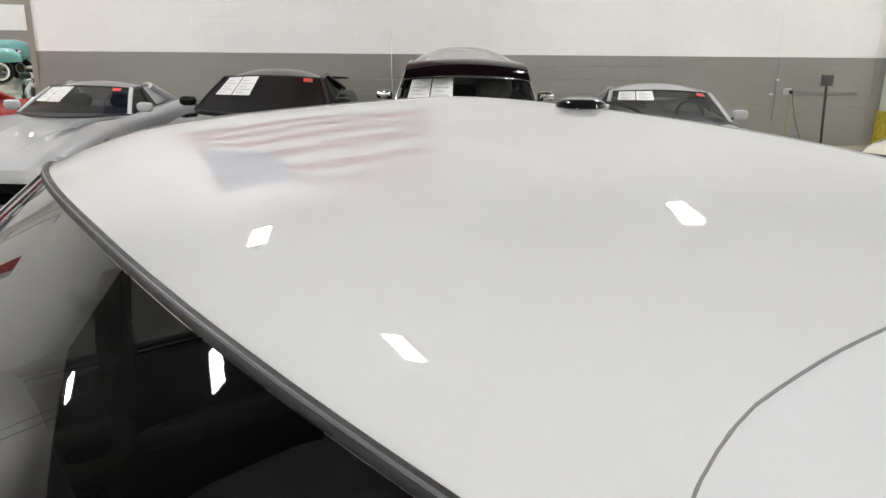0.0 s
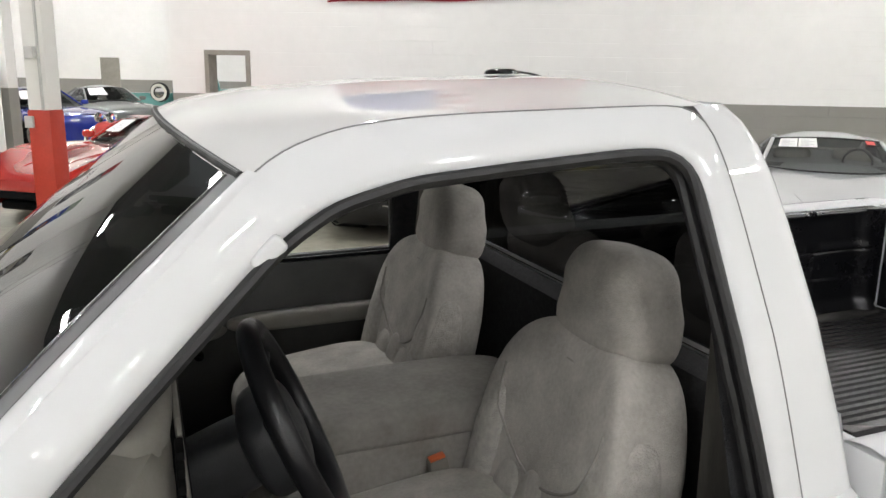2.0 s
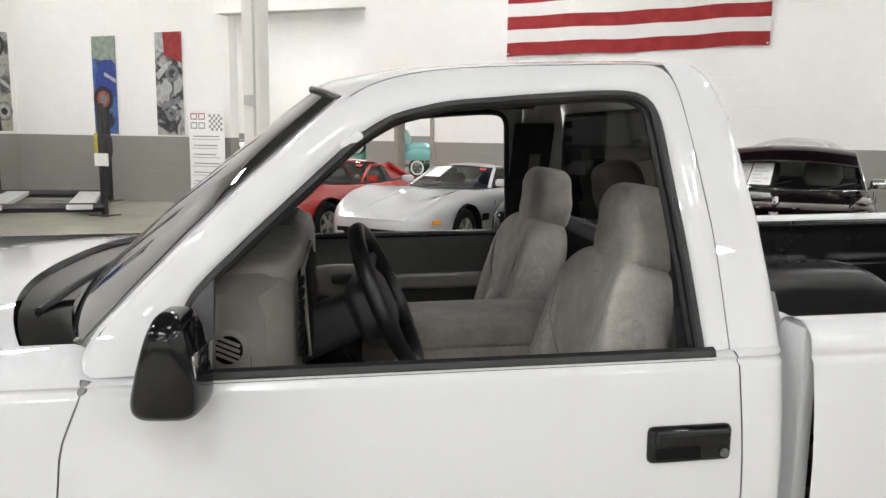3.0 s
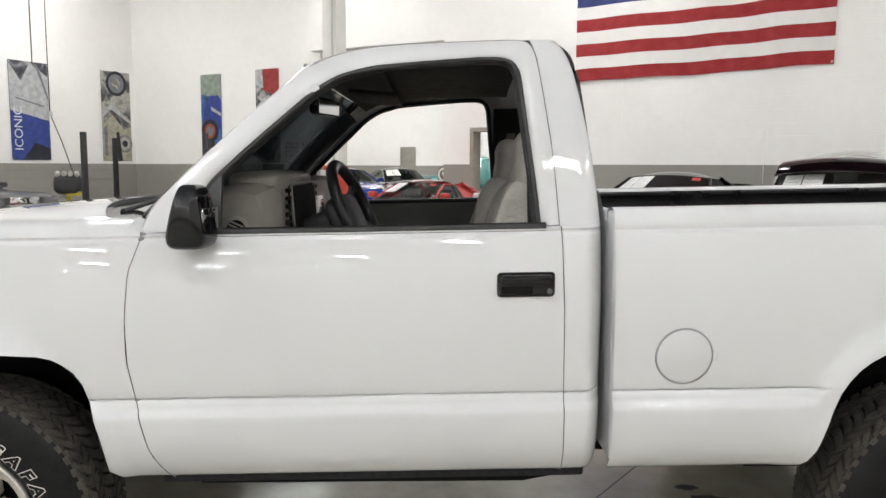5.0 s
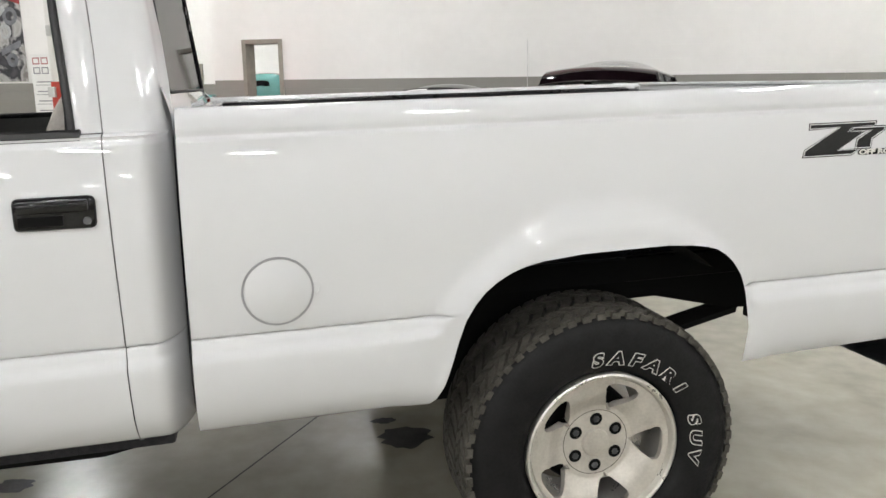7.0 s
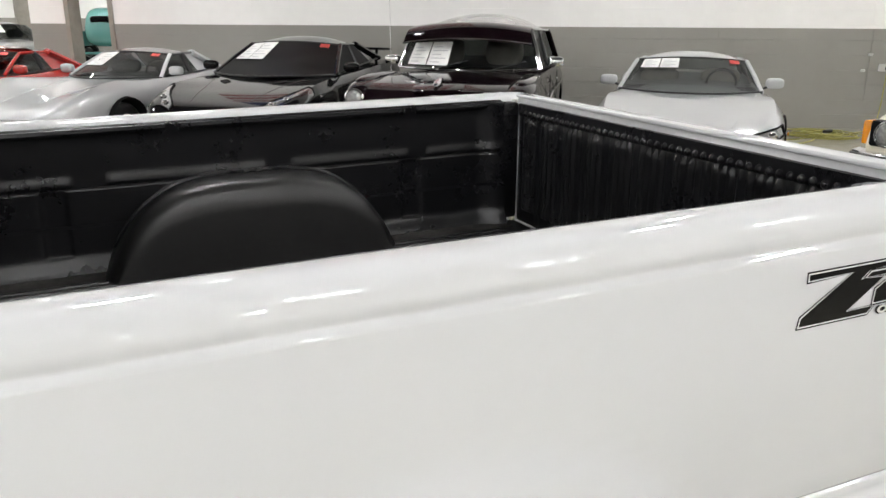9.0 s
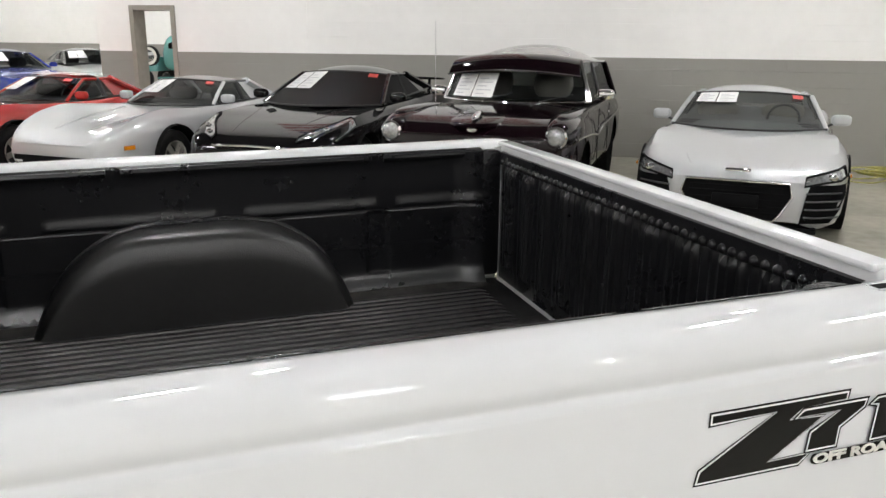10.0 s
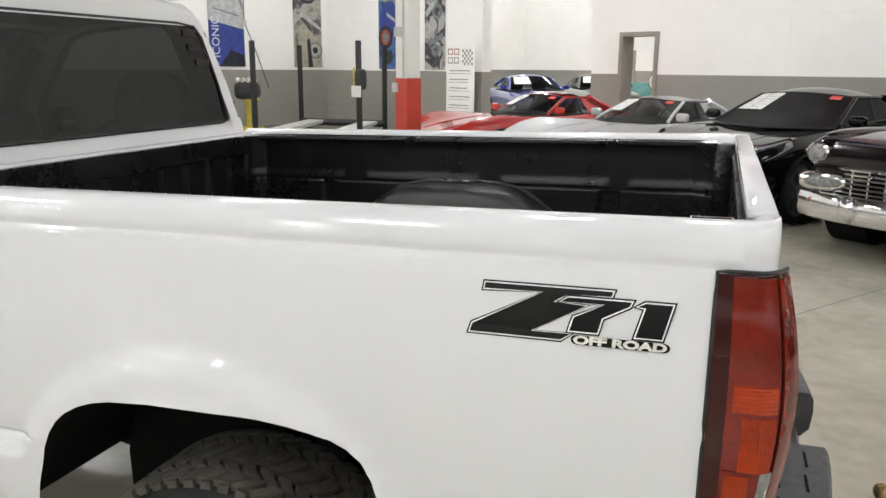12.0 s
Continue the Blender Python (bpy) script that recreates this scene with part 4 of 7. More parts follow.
    part("stake_pocket_lip", raked(moved(tube([(-0.032, -0.011, 0), (0.032, -0.011, 0), (0.032, 0.011, 0), (-0.032, 0.011, 0)], 0.0018, 6, close=True), pose(0.905, sgn * 0.868, 1.378))), M_WHITE, truck)
    part("corner_post", raked(bbox(0.875, 0.969, sgn * 0.825 - 0.055, sgn * 0.825 + 0.05, 0.91, 1.350, 0.012)), M_LINER, truck)
part("headboard", raked(bbox(-1.055, -1.02, -0.90, 0.90, 0.62, 1.365, 0.01)), M_WHITE, truck, "white front wall of the cargo box")
rows = []
for y in spread(-0.77, 0.77, 67):
    k = int((y + 0.77) / 1.54 * 10.999)
    r = 0.014 if 0.15 < ((y + 0.77) / 0.14) % 1 < 0.85 else 0.0
    rows.append([Vector((-1.005 - (r if 0.95 < z < 1.28 else 0), y, z)) for z in (0.905, 0.95, 0.955, 1.275, 1.28, 1.33, 1.352)] + [Vector((-1.03, y, 1.355))])
part("liner_front", raked(loft(rows)), M_LINER, truck, "black moulded bed-liner headboard", sharp=30)
# tailgate
gate = part("tailgate", raked(bbox(0.970, 1.004, -0.795, 0.795, 0.72, 1.372, 0.012, 3)), M_WHITE, truck, "white tailgate with a black ribbed liner panel")
rows = []
for i, y in enumerate(spread(-0.765, 0.765, 205)):
    r = 0.008 if i % 4 in (1, 2) else 0.0
    r += 0.004 * math.sin(i * 12.9) * (i % 4 in (1, 2))
    rows.append([Vector((0.968 - (r if 0.95 < z < 1.29 else 0) - (0.006 if z > 1.30 else 0), y, z)) for z in (0.905, 0.95, 0.96, 1.0, 1.1, 1.2, 1.27, 1.285, 1.30, 1.31, 1.345)] + [Vector((0.98, y, 1.35))])
part("gate_liner", raked(loft(rows)), M_LINER, gate, "black vertically ribbed plastic panel", sharp=30)
bm = bmesh.new()
for i in range(48):
    r = bmesh.ops.create_uvsphere(bm, u_segments=8, v_segments=6, radius=0.011)
    bmesh.ops.translate(bm, vec=(0.963, -0.74 + 1.48 * i / 47, 1.313), verts=r["verts"])
part("gate_studs", raked(bm), M_LINER, gate)
part("gate_top", raked(bbox(0.958, 1.007, -0.785, 0.785, 1.366, 1.380, 0.006)), M_WHITE, gate)
part("gate_latch", raked(bbox(0.955, 0.99, 0.79, 0.815, 1.30, 1.36, 0.006)), M_STEEL, gate)

# rear bumper and hitch
bump = part("rear_bumper", raked(loft([[Vector((x, y, z)) for y in spread(-0.93, 0.93, 25)] for x, z in ((1.04, 0.48), (1.14, 0.49), (1.185, 0.52), (1.19, 0.575), (1.18, 0.592), (1.04, 0.595))], ends=False)), M_TRIM, truck, "dark grey step bumper with a grooved tread")
for y0, y1 in ((-0.94, -0.17), (0.17, 0.94)):
    def reach(y):
        return 1.225 - 0.13 * max(0.0, (abs(y) - 0.17) / 0.77) ** 1.6
    sec = [(0.0, 0.56), (0.85, 0.565), (0.97, 0.59), (1.0, 0.64), (0.985, 0.68), (0.93, 0.697), (0.0, 0.698)]
    step = part("step", raked(loft([[Vector((1.045 + (reach(y) - 1.045) * q, y, z)) for q, z in sec] for y in spread(y0, y1, 16)], ends=True)), M_TRIM, bump)
    for y in spread(y0 + 0.06, y1 - 0.12, 6):
        for x in (1.045 + 0.30 * (reach(y + 0.04) - 1.045), 1.045 + 0.66 * (reach(y + 0.04) - 1.045)):
            part("step_groove", raked(bbox(x - 0.003, x + 0.003, y, y + 0.075, 0.6965, 0.6995)), M_GAP, step)
hb = part("hitch_bar", raked(bbox(1.10, 1.43, -0.035, 0.035, 0.40, 0.455, 0.005)), M_GAP, truck)
part("hitch_ball", raked(moved(join(soft(0.05, 0.05, 0.05, 2.0), revolve([(0, -0.05), (0.026, -0.05), (0.018, -0.035), (0.016, 0), (0, 0)], 16, "z")), pose(1.39, 0, 0.515))), M_BRASS, hb, "worn brass-coloured hitch ball")

# fuel door
fd = part("fuel_door", raked(moved(revolve([(0, -0.002), (0.074, -0.002), (0.0785, 0.001), (0.079, 0.006)], 48), pose(-0.856, -0.9625, 0.949, 3.6, 0, 0))), M_WHITE, truck, "round white fuel filler door")
part("fuel_gap", raked(moved(revolve([(0.0785, -0.0012), (0.0835, -0.0012), (0.0838, 0.002), (0.0785, 0.002)], 48), pose(-0.856, -0.9618, 0.949, 3.6, 0, 0))), M_INK, fd)
part("finger_notch", raked(moved(soft(0.016, 0.006, 0.028, 2.2), pose(-0.768, -0.960, 0.949))), M_WHITE, fd)

# antenna puck
puck = part("antenna_puck", raked(moved(revolve([(0, 0.012), (0.030, 0.012), (0.040, 0.006), (0.042, 0.0), (0.0, 0.0)], 32, "z"), pose(-1.27, 0.05, 1.936))), M_BLACKP, truck, "flat black round antenna puck on the roof")
part("antenna_lead", raked(tube(smooth_line([(-1.23, 0.05, 1.941), (-1.19, 0.03, 1.935), (-1.165, 0.01, 1.925), (-1.13, 0.0, 1.88)], 10), 0.003, 6)), M_RUBBER, puck)


# decal on the box side
def inset(pts, d):
    """A polygon moved inwards by d along its corners."""
    n, out = len(pts), []
    area = sum(pts[i][0] * pts[(i + 1) % n][1] - pts[(i + 1) % n][0] * pts[i][1] for i in range(n))
    s = 1 if area > 0 else -1
    for i in range(n):
        a, b, c = Vector(pts[i - 1]), Vector(pts[i]), Vector(pts[(i + 1) % n])
        u, v = (b - a).normalized(), (c - b).normalized()
        n1, n2 = Vector((-u.y, u.x)) * s, Vector((-v.y, v.x)) * s
        m_ = n1 + n2
        k = d / max(0.35, 1 + n1.dot(n2)) if m_.length > 1e-6 else 0
        out.append((b.x + m_.x * k, b.y + m_.y * k))
    return out


def apart(bm):
    """The letters of a line of lettering, each as a bmesh of its own."""
    spans = []
    for f in sorted(bm.faces, key=lambda f: min(v.co.x for v in f.verts)):
        lo, hi = min(v.co.x for v in f.verts), max(v.co.x for v in f.verts)
        if spans and lo < spans[-1][1] + 1e-6:
            spans[-1][1] = max(spans[-1][1], hi)
        else:
            spans.append([lo, hi])
    out = []
    for lo, hi in spans:
        c = bm.copy()
        bmesh.ops.delete(c, geom=[v for v in c.verts if not lo - 1e-6 <= v.co.x <= hi + 1e-6], context="VERTS")
        out.append(c)
    bm.free()
    return out


def decal():
    k = 0.000793

    def shape(pts, lift, material, name, parent):
        bm = bmesh.new()
        vs = []
        for a, b in pts:
            z = 1.2715 - b * k
            vs.append(bm.verts.new((0.559 + a * k, -(side_y(z) + lift), z)))
        f = bm.faces.new(vs)
        bmesh.ops.triangulate(bm, faces=[f])
        return part(name, raked(bm), material, parent, smooth=False)
    big = [(7, 0), (269, 0), (265, 12), (178, 14), (153, 29), (219, 32), (111, 91), (191, 90), (170, 105), (-22, 105), (-16, 86), (127, 12), (5, 14)]
    seven = [(164, 28), (180, 17), (306, 17), (301, 28), (250, 55), (243, 85), (185, 85), (193, 56), (252, 27)]
    one = [(314, 26), (330, 17), (383, 17), (366, 86), (314, 86), (330, 28)]
    d = None
    for n, pts in enumerate((big, seven, one)):
        o = 0.0012 + 0.0009 * n
        q = shape(inset(pts, -4.6), o, M_BLACKDECAL, "decal" if d is None else "decal_edge", truck if d is None else d)
        if d is None:
            d = tagged(q, "black and silver vinyl decal on the box side")
        shape(inset(pts, -1.6), o + 0.0003, M_SILVERDECAL, "decal_line", d)
        shape(inset(pts, 1.2), o + 0.0006, M_BLACKDECAL, "decal_fill", d)
    band = [(198, 91), (372, 91), (379, 94), (382, 100), (380, 106), (373, 110), (202, 110), (194, 107), (191, 101), (193, 94)]
    shape(band, 0.0042, M_BLACKDECAL, "decal_band", d)
    t = words("OFF ROAD", 0.0180, 0.0004, (1.62, 1.0), 0.0009)
    for v in t.verts:
        v.co.x += v.co.y * 0.05
    moved(t, pose(0.559 + 286 * k, -(side_y(1.19) + 0.0050), 1.2715 - 107.5 * k, 90, 0, 0))
    for ch in apart(raked(t)):
        part("decal_letter", ch, M_LETTER, d, "white capital letter", smooth=False)


decal()


# ---- wheels of the truck ----
def truck_wheel(parent, m):
    w = part("wheel", revolve([(0.224, -0.100), (0.238, -0.126), (0.262, -0.136), (0.300, -0.1395), (0.340, -0.1375), (0.365, -0.130), (0.380, -0.121), (0.388, -0.108), (0.391, -0.06), (0.3915, 0.0), (0.391, 0.06), (0.388, 0.108), (0.365, 0.130), (0.30, 0.139), (0.24, 0.126), (0.224, 0.10)], 72), M_TYRE, parent, "all-terrain tyre on a six-lug aluminium wheel")
    w.matrix_local = m
    # tread blocks
    bm = bmesh.new()
    rr = random.Random(4)
    for ring, (ya, yb, n, da, ra) in enumerate(((-0.116, -0.080, 58, 0.0, 0.3915), (-0.074, -0.040, 58, 0.5, 0.3915), (-0.034, 0.034, 58, 0.2, 0.3915), (0.040, 0.074, 58, 0.7, 0.3915), (0.080, 0.116, 58, 0.1, 0.3915))):
        for k in range(n):
            a0 = (k + da) * math.tau / n
            w_ = math.tau / n * (0.74 if ring in (0, 4) else 0.80)
            sk = 0.35 * math.tau / n * (1 if ring % 2 else -1)
            h = 0.012
            vs = []
            for dr in (-0.004, h):
                sh = 0.0 if dr < 0 else 0.06
                for yy, s_ in ((ya, -sk), ((ya + yb) / 2, 0.4 * sk), (yb, sk)):
                    for e_ in (-0.5 + sh, 0.5 - sh):
                        aa = a0 + w_ * e_ + s_
                        drop = 0.004 if abs(yy) > 0.11 else 0.0
                        r_ = ra + dr - drop
                        vs.append(bm.verts.new((r_ * math.cos(aa), yy, r_ * math.sin(aa))))
            b0, t0 = vs[:6], vs[6:]
            for i in (0, 2):
                bm.faces.new((t0[i], t0[i + 1], t0[i + 3], t0[i + 2]))
                bm.faces.new((b0[i], b0[i + 2], t0[i + 2], t0[i]))
                bm.faces.new((b0[i + 1], t0[i + 1], t0[i + 3], b0[i + 3]))
            bm.faces.new((b0[0], t0[0], t0[1], b0[1]))
            bm.faces.new((b0[4], b0[5], t0[5], t0[4]))
    tagged(part("tread", bm, M_TREAD, w, "dusty blocky tread", smooth=False), kind="stuff")
    # shoulder lugs on the sidewall
    bm = bmesh.new()
    for k in range(58):
        a = k * math.tau / 58
        b = bmesh.ops.create_cube(bm, size=1)
        for v in b["verts"]:
            v.co = Vector((0.388 + v.co.x * 0.016, -0.119 + v.co.y * 0.010, v.co.z * 0.024))
            v.co.y -= 0.12 * (0.386 - v.co.x) + 0.004
            x, z = v.co.x, v.co.z
            v.co.x, v.co.z = x * math.cos(a) - z * math.sin(a), x * math.sin(a) + z * math.cos(a)
    tagged(part("shoulder_tread", bm, M_TREAD, w, smooth=False), kind="stuff")
    rim = part("rim", revolve([(0.2245, -0.112), (0.2235, -0.124), (0.218, -0.127), (0.211, -0.123), (0.206, -0.108), (0.202, -0.085), (0.196, -0.02), (0.190, 0.09)], 72), M_ALU, w, "machined aluminium rim lip")
    # five-spoke disc
    def face_y(r):
        return interp(r, [0, 0.07, 0.095, 0.115, 0.16, 0.19, 0.205], [-0.066, -0.068, -0.066, -0.070, -0.098, -0.106, -0.108])

    def half_open(r):
        return interp(r, [0.110, 0.122, 0.145, 0.172, 0.184, 0.190], [3.0, 9.0, 14.2, 17.0, 15.5, 10.0])

    def polar(r, deg, lift=0.0):
        return Vector((r * math.cos(radians(deg)), face_y(r) + lift, r * math.sin(radians(deg))))
    bits = [revolve([(0.0, -0.066), (0.05, -0.0675), (0.075, -0.0678), (0.095, -0.066), (0.1101, -0.0688)], 100), revolve([(0.1899, -0.106), (0.197, -0.107), (0.205, -0.108)], 100)]
    for k in range(5):
        c = 33 + 72 * k
        rows = []
        for r in (0.110, 0.116, 0.122, 0.132, 0.145, 0.158, 0.172, 0.179, 0.184, 0.190):
            hw = 36 - half_open(r)
            rows.append([polar(r, c + hw * g, -0.004 * (1 - abs(g) ** 4) * math.sin(math.pi * (r - 0.11) / 0.08)) for g in spread(-1, 1, 17)])
        bits.append(loft(rows))
    part("spoke_disc", thick(clean(join(*bits), 0.0006), 0.022), M_ALUD, rim, "five-spoke cast aluminium disc", sharp=35)
    part("hub_cap", revolve([(0, -0.079), (0.035, -0.079), (0.040, -0.076), (0.043, -0.062)], 36), M_ALUD, rim)
    for k in range(6):
        a = math.radians(90 + 60 * k)
        c_ = pose(0.0699 * math.cos(a), -0.0685, 0.0699 * math.sin(a))
        part("lug_recess", moved(revolve([(0.0, -0.0004), (0.0165, -0.0006), (0.0180, -0.0012), (0.0188, 0.0)], 20), c_), M_GAP, rim, "dark lug recess")
        part("lug_nut", moved(revolve([(0.0, -0.006), (0.005, -0.006), (0.009, -0.004), (0.0105, -0.001)], 6), c_), M_TRIM, rim)
    part("hub_seam", revolve([(0.0955, -0.0672), (0.0965, -0.0676), (0.0972, -0.0672)], 60), M_GAP, rim)
    part("brake_drum", revolve([(0, -0.02), (0.14, -0.02), (0.15, 0.0), (0.15, 0.06)], 36), M_GAP, rim)

    # raised lettering on the sidewall
    def arc_text(txt, a_start, step, size, rad_, bold):
        out = []
        for i, ch in enumerate(txt):
            if ch == " ":
                continue
            t = words(ch, size, 0.0006, (1.30, 1), bold)
            for v in t.verts:
                v.co.x += 0.28 * (v.co.y - 0.35 * size)
            a = a_start - i * step
            moved(t, pose(rad_ * math.cos(a), -0.1405, rad_ * math.sin(a)) @ Matrix.Rotation(math.pi / 2 - a, 4, "Y") @ pose(0, 0, 0, 90, 0, 0))
            out.append(t)
        return out
    cores = arc_text("SAFARI SUV", radians(97), radians(11.8), 0.047, 0.258, 0.0017)
    for k, t in enumerate(arc_text("SAFARI SUV", radians(97), radians(11.8), 0.047, 0.258, 0.0038)):
        letter = part("sidewall_letter", t, M_LETTER, w, "raised white outlined letter", smooth=False)
        part("letter_core", moved(cores[k], pose(0, -0.0012, 0)), M_TYRE, letter, smooth=False)
    for k in range(5):
        bm = bmesh.new()
        a = radians(-95 - 12 * k)
        b = bmesh.ops.create_cube(bm, size=1)
        for v in b["verts"]:
            x, y_, z = 0.302 + v.co.x * 0.034, -0.1405 + v.co.y * 0.0015, v.co.z * 0.030
            v.co = Vector((x * math.cos(a) - z * math.sin(a), y_, x * math.sin(a) + z * math.cos(a)))
        part("sidewall_mark", bm, M_LETTER, w, "raised white mark", smooth=False)
    return w


w1 = truck_wheel(truck, pose(0.0, -0.812, 0.405))


def wheel_copy(src, m):
    made = {}
    for o in (src, *src.children_recursive):
        made[o] = o.copy()
        scene.collection.objects.link(made[o])
        made[o].parent = made.get(o.parent, o.parent)
    made[src].matrix_local = m
    return made[src]


wheel_copy(w1, pose(X_F, -0.812, 0.405, 0, 37, 0))
wheel_copy(w1, pose(0.0, 0.812, 0.405, 0, 0, 180))
wheel_copy(w1, pose(X_F, 0.812, 0.405, 0, 0, 180))


# ---- parked cars ----
def paint(name, c, rough=0.22, metal=0.0):
    return mat(name, c, rough, metal, coat=1.0 if max(c) > 0.03 else 0.25, spec=0.5 if max(c) > 0.03 else 0.2)


P_SILVER = paint("silver_paint", (0.48, 0.49, 0.50), 0.35, 0.3)
P_SILVER2 = paint("bright_silver_paint", (0.43, 0.44, 0.45), 0.35, 0.35)
P_RED = paint("red_paint", (0.36, 0.018, 0.014))
P_BLACK = paint("black_paint", (0.003, 0.0028, 0.0033), 0.10)
P_MAROON = paint("dark_maroon_paint", (0.0042, 0.0015, 0.0026), 0.10)
P_GREYTOP = paint("grey_roof_paint", (0.22, 0.215, 0.215), 0.4)
P_CREAM = paint("cream_paint", (0.68, 0.645, 0.52))
P_BLUE = paint("blue_paint", (0.02, 0.035, 0.28))
P_GREY = paint("grey_paint", (0.16, 0.17, 0.165), 0.3, 0.4)
P_DKGREY = paint("dark_grey_paint", (0.07, 0.072, 0.075), 0.3, 0.4)
P_TEAL = paint("teal_paint", (0.12, 0.31, 0.29))
P_GREEN = paint("dark_green_paint", (0.01, 0.04, 0.03))
M_INNER = mat("dark_cabin", (0.02, 0.02, 0.022), 0.8, var=0.2, scale=10)
M_INNERTAN = mat("light_leather", (0.30, 0.28, 0.25), 0.6, var=0.2, scale=10)
M_GRILLE = mat("black_grille", (0.0025, 0.0025, 0.003), 0.6, spec=0.08)
M_PRINT = mat("faint_print", (0.50, 0.50, 0.52), 0.7)
M_WHITEWALL = mat("whitewall", (0.7, 0.68, 0.62), 0.6)


def curve_of(stations, col):
    xs = np.array([s[0] for s in stations][::-1])
    ys = np.array([s[col] for s in stations][::-1])
    X = np.linspace(xs[0], xs[-1], 97)
    Y = np.interp(X, xs, ys)
    for _ in range(6):
        Y[1:-1] = (Y[:-2] + 2 * Y[1:-1] + Y[2:]) / 4
    return X, Y


def car_body(st, axles, ra, wz):
    X, W = curve_of(st, 1)
    S, T, B = curve_of(st, 2)[1], curve_of(st, 3)[1], curve_of(st, 4)[1]
    extra = sorted(set([float(x) for x in X] + [a + ra * math.cos(k * math.pi / 16) for a in axles for k in range(17)]))
    rows = []
    for x in extra:
        w, s, t, b = (interp(x, X, q) for q in (W, S, T, B))
        h = s - b
        half = [(0.84 * w, b), (0.955 * w, b + 0.10 * h), (0.99 * w, b + 0.25 * h), (w, b + 0.45 * h), (0.995 * w, b + 0.64 * h), (0.975 * w, b + 0.82 * h), (0.945 * w, b + 0.92 * h), (0.89 * w, s),
                (0.80 * w, s + 0.15 * (t - s)), (0.66 * w, s + 0.45 * (t - s)), (0.50 * w, s + 0.75 * (t - s)), (0.28 * w, s + 0.95 * (t - s)), (0.0, t)]
        zmin = b
        for a in axles:
            if abs(x - a) < ra:
                zmin = max(zmin, wz + math.sqrt(ra * ra - (x - a) ** 2))
        fl = 0.0
        for a in axles:
            d = math.hypot(x - a, 0)
            fl = max(fl, 0.018 * max(0, 1 - (d / (ra * 1.5)) ** 2))
        left = []
        for i, (y, z) in enumerate(half):
            if i <= 6:
                z2 = max(z, zmin)
                if z2 > z:
                    y = interp(z2, [p[1] for p in half[:8]], [p[0] for p in half[:8]])
                left.append((y + (fl if 1 <= i <= 5 else 0), min(z2, s)))
            else:
                left.append((y, z))
        rows.append([Vector((x, y, z)) for y, z in left] + [Vector((x, -y, z)) for y, z in left[-2::-1]])
    return clean(loft(rows, ends=True), 0.0008)


def band_curve(xc, xs, y, z, zs=None, n=13):
    return [Vector((xc + (xs - xc) * abs(g) ** 2.2, g * y, z + ((zs if zs is not None else z) - z) * abs(g) ** 2)) for g in spread(-1, 1, n)]


def skin(a, b, n=7, bulge=0.0):
    rows = []
    for f in spread(0, 1, n):
        rows.append([p.lerp(q, f) + Vector((0, 0, bulge * math.sin(f * math.pi))) for p, q in zip(a, b)])
    return loft(rows)


def onto_line(t, pts, lift):
    """Points carried to the nearest place on a car's body, a little proud of it."""
    me = [o for o in t.children if o.name.startswith("body")][0].data
    tree = BVHTree.FromPolygons([v.co for v in me.vertices], [tuple(p.vertices) for p in me.polygons])
    out = []
    for p in pts:
        p = Vector(p)
        loc, nor, _, _ = tree.find_nearest(p)
        if nor.dot(Vector((loc.x * 0.4, loc.y, loc.z - 0.4))) < 0:
            nor = -nor
        out.append(loc + nor * lift)
    return out


def onto(t, rows, lift):
    return loft([onto_line(t, r, lift) for r in rows])


def car_wheel(parent, x, y, r, w, rimr, rim_mat, spokes=5, white=False):
    s = -1 if y < 0 else 1
    tyre = part("wheel", revolve([(rimr, 0.38 * w * s), (rimr + 0.012, 0.47 * w * s), ((r + rimr) / 2, 0.5 * w * s), (r - 0.03, 0.46 * w * s), (r - 0.005, 0.36 * w * s), (r, 0), (r - 0.005, -0.36 * w * s), (rimr, -0.4 * w * s)], 40), M_TYRE, parent, "black tyre on an alloy wheel")
    tyre.matrix_local = pose(x, y, r)
    rim = part("rim", revolve([(rimr + 0.004, 0.46 * w * s), (rimr - 0.012, 0.46 * w * s), (rimr - 0.02, 0.30 * w * s), (rimr - 0.03, -0.2 * w * s)], 40), rim_mat, tyre)
    part("brake_disc", revolve([(0, 0.02 * w), (rimr * 0.75, 0.02 * w), (rimr * 0.75, -0.02)], 28), M_TRIM, rim)
    for k in range(spokes):
        a = k * math.tau / spokes + 0.3
        part("spoke", moved(bbox(0.02, rimr - 0.008, -0.012, 0.012, -rimr * 0.85 / spokes, rimr * 0.85 / spokes, 0.006), pose(0, s * 0.36 * w, 0) @ Matrix.Rotation(a, 4, "Y")), rim_mat, rim)
    part("hub", moved(revolve([(0, 0.02 * s), (rimr * 0.26, 0.018 * s), (rimr * 0.30, -0.01 * s)], 20), pose(0, s * 0.38 * w, 0)), rim_mat, rim)
    if white:
        part("whitewall", revolve([(rimr + 0.01, 0.485 * w * s), (rimr + 0.03, 0.51 * w * s), (rimr + 0.075, 0.51 * w * s)], 40), M_WHITEWALL, tyre)
    return tyre


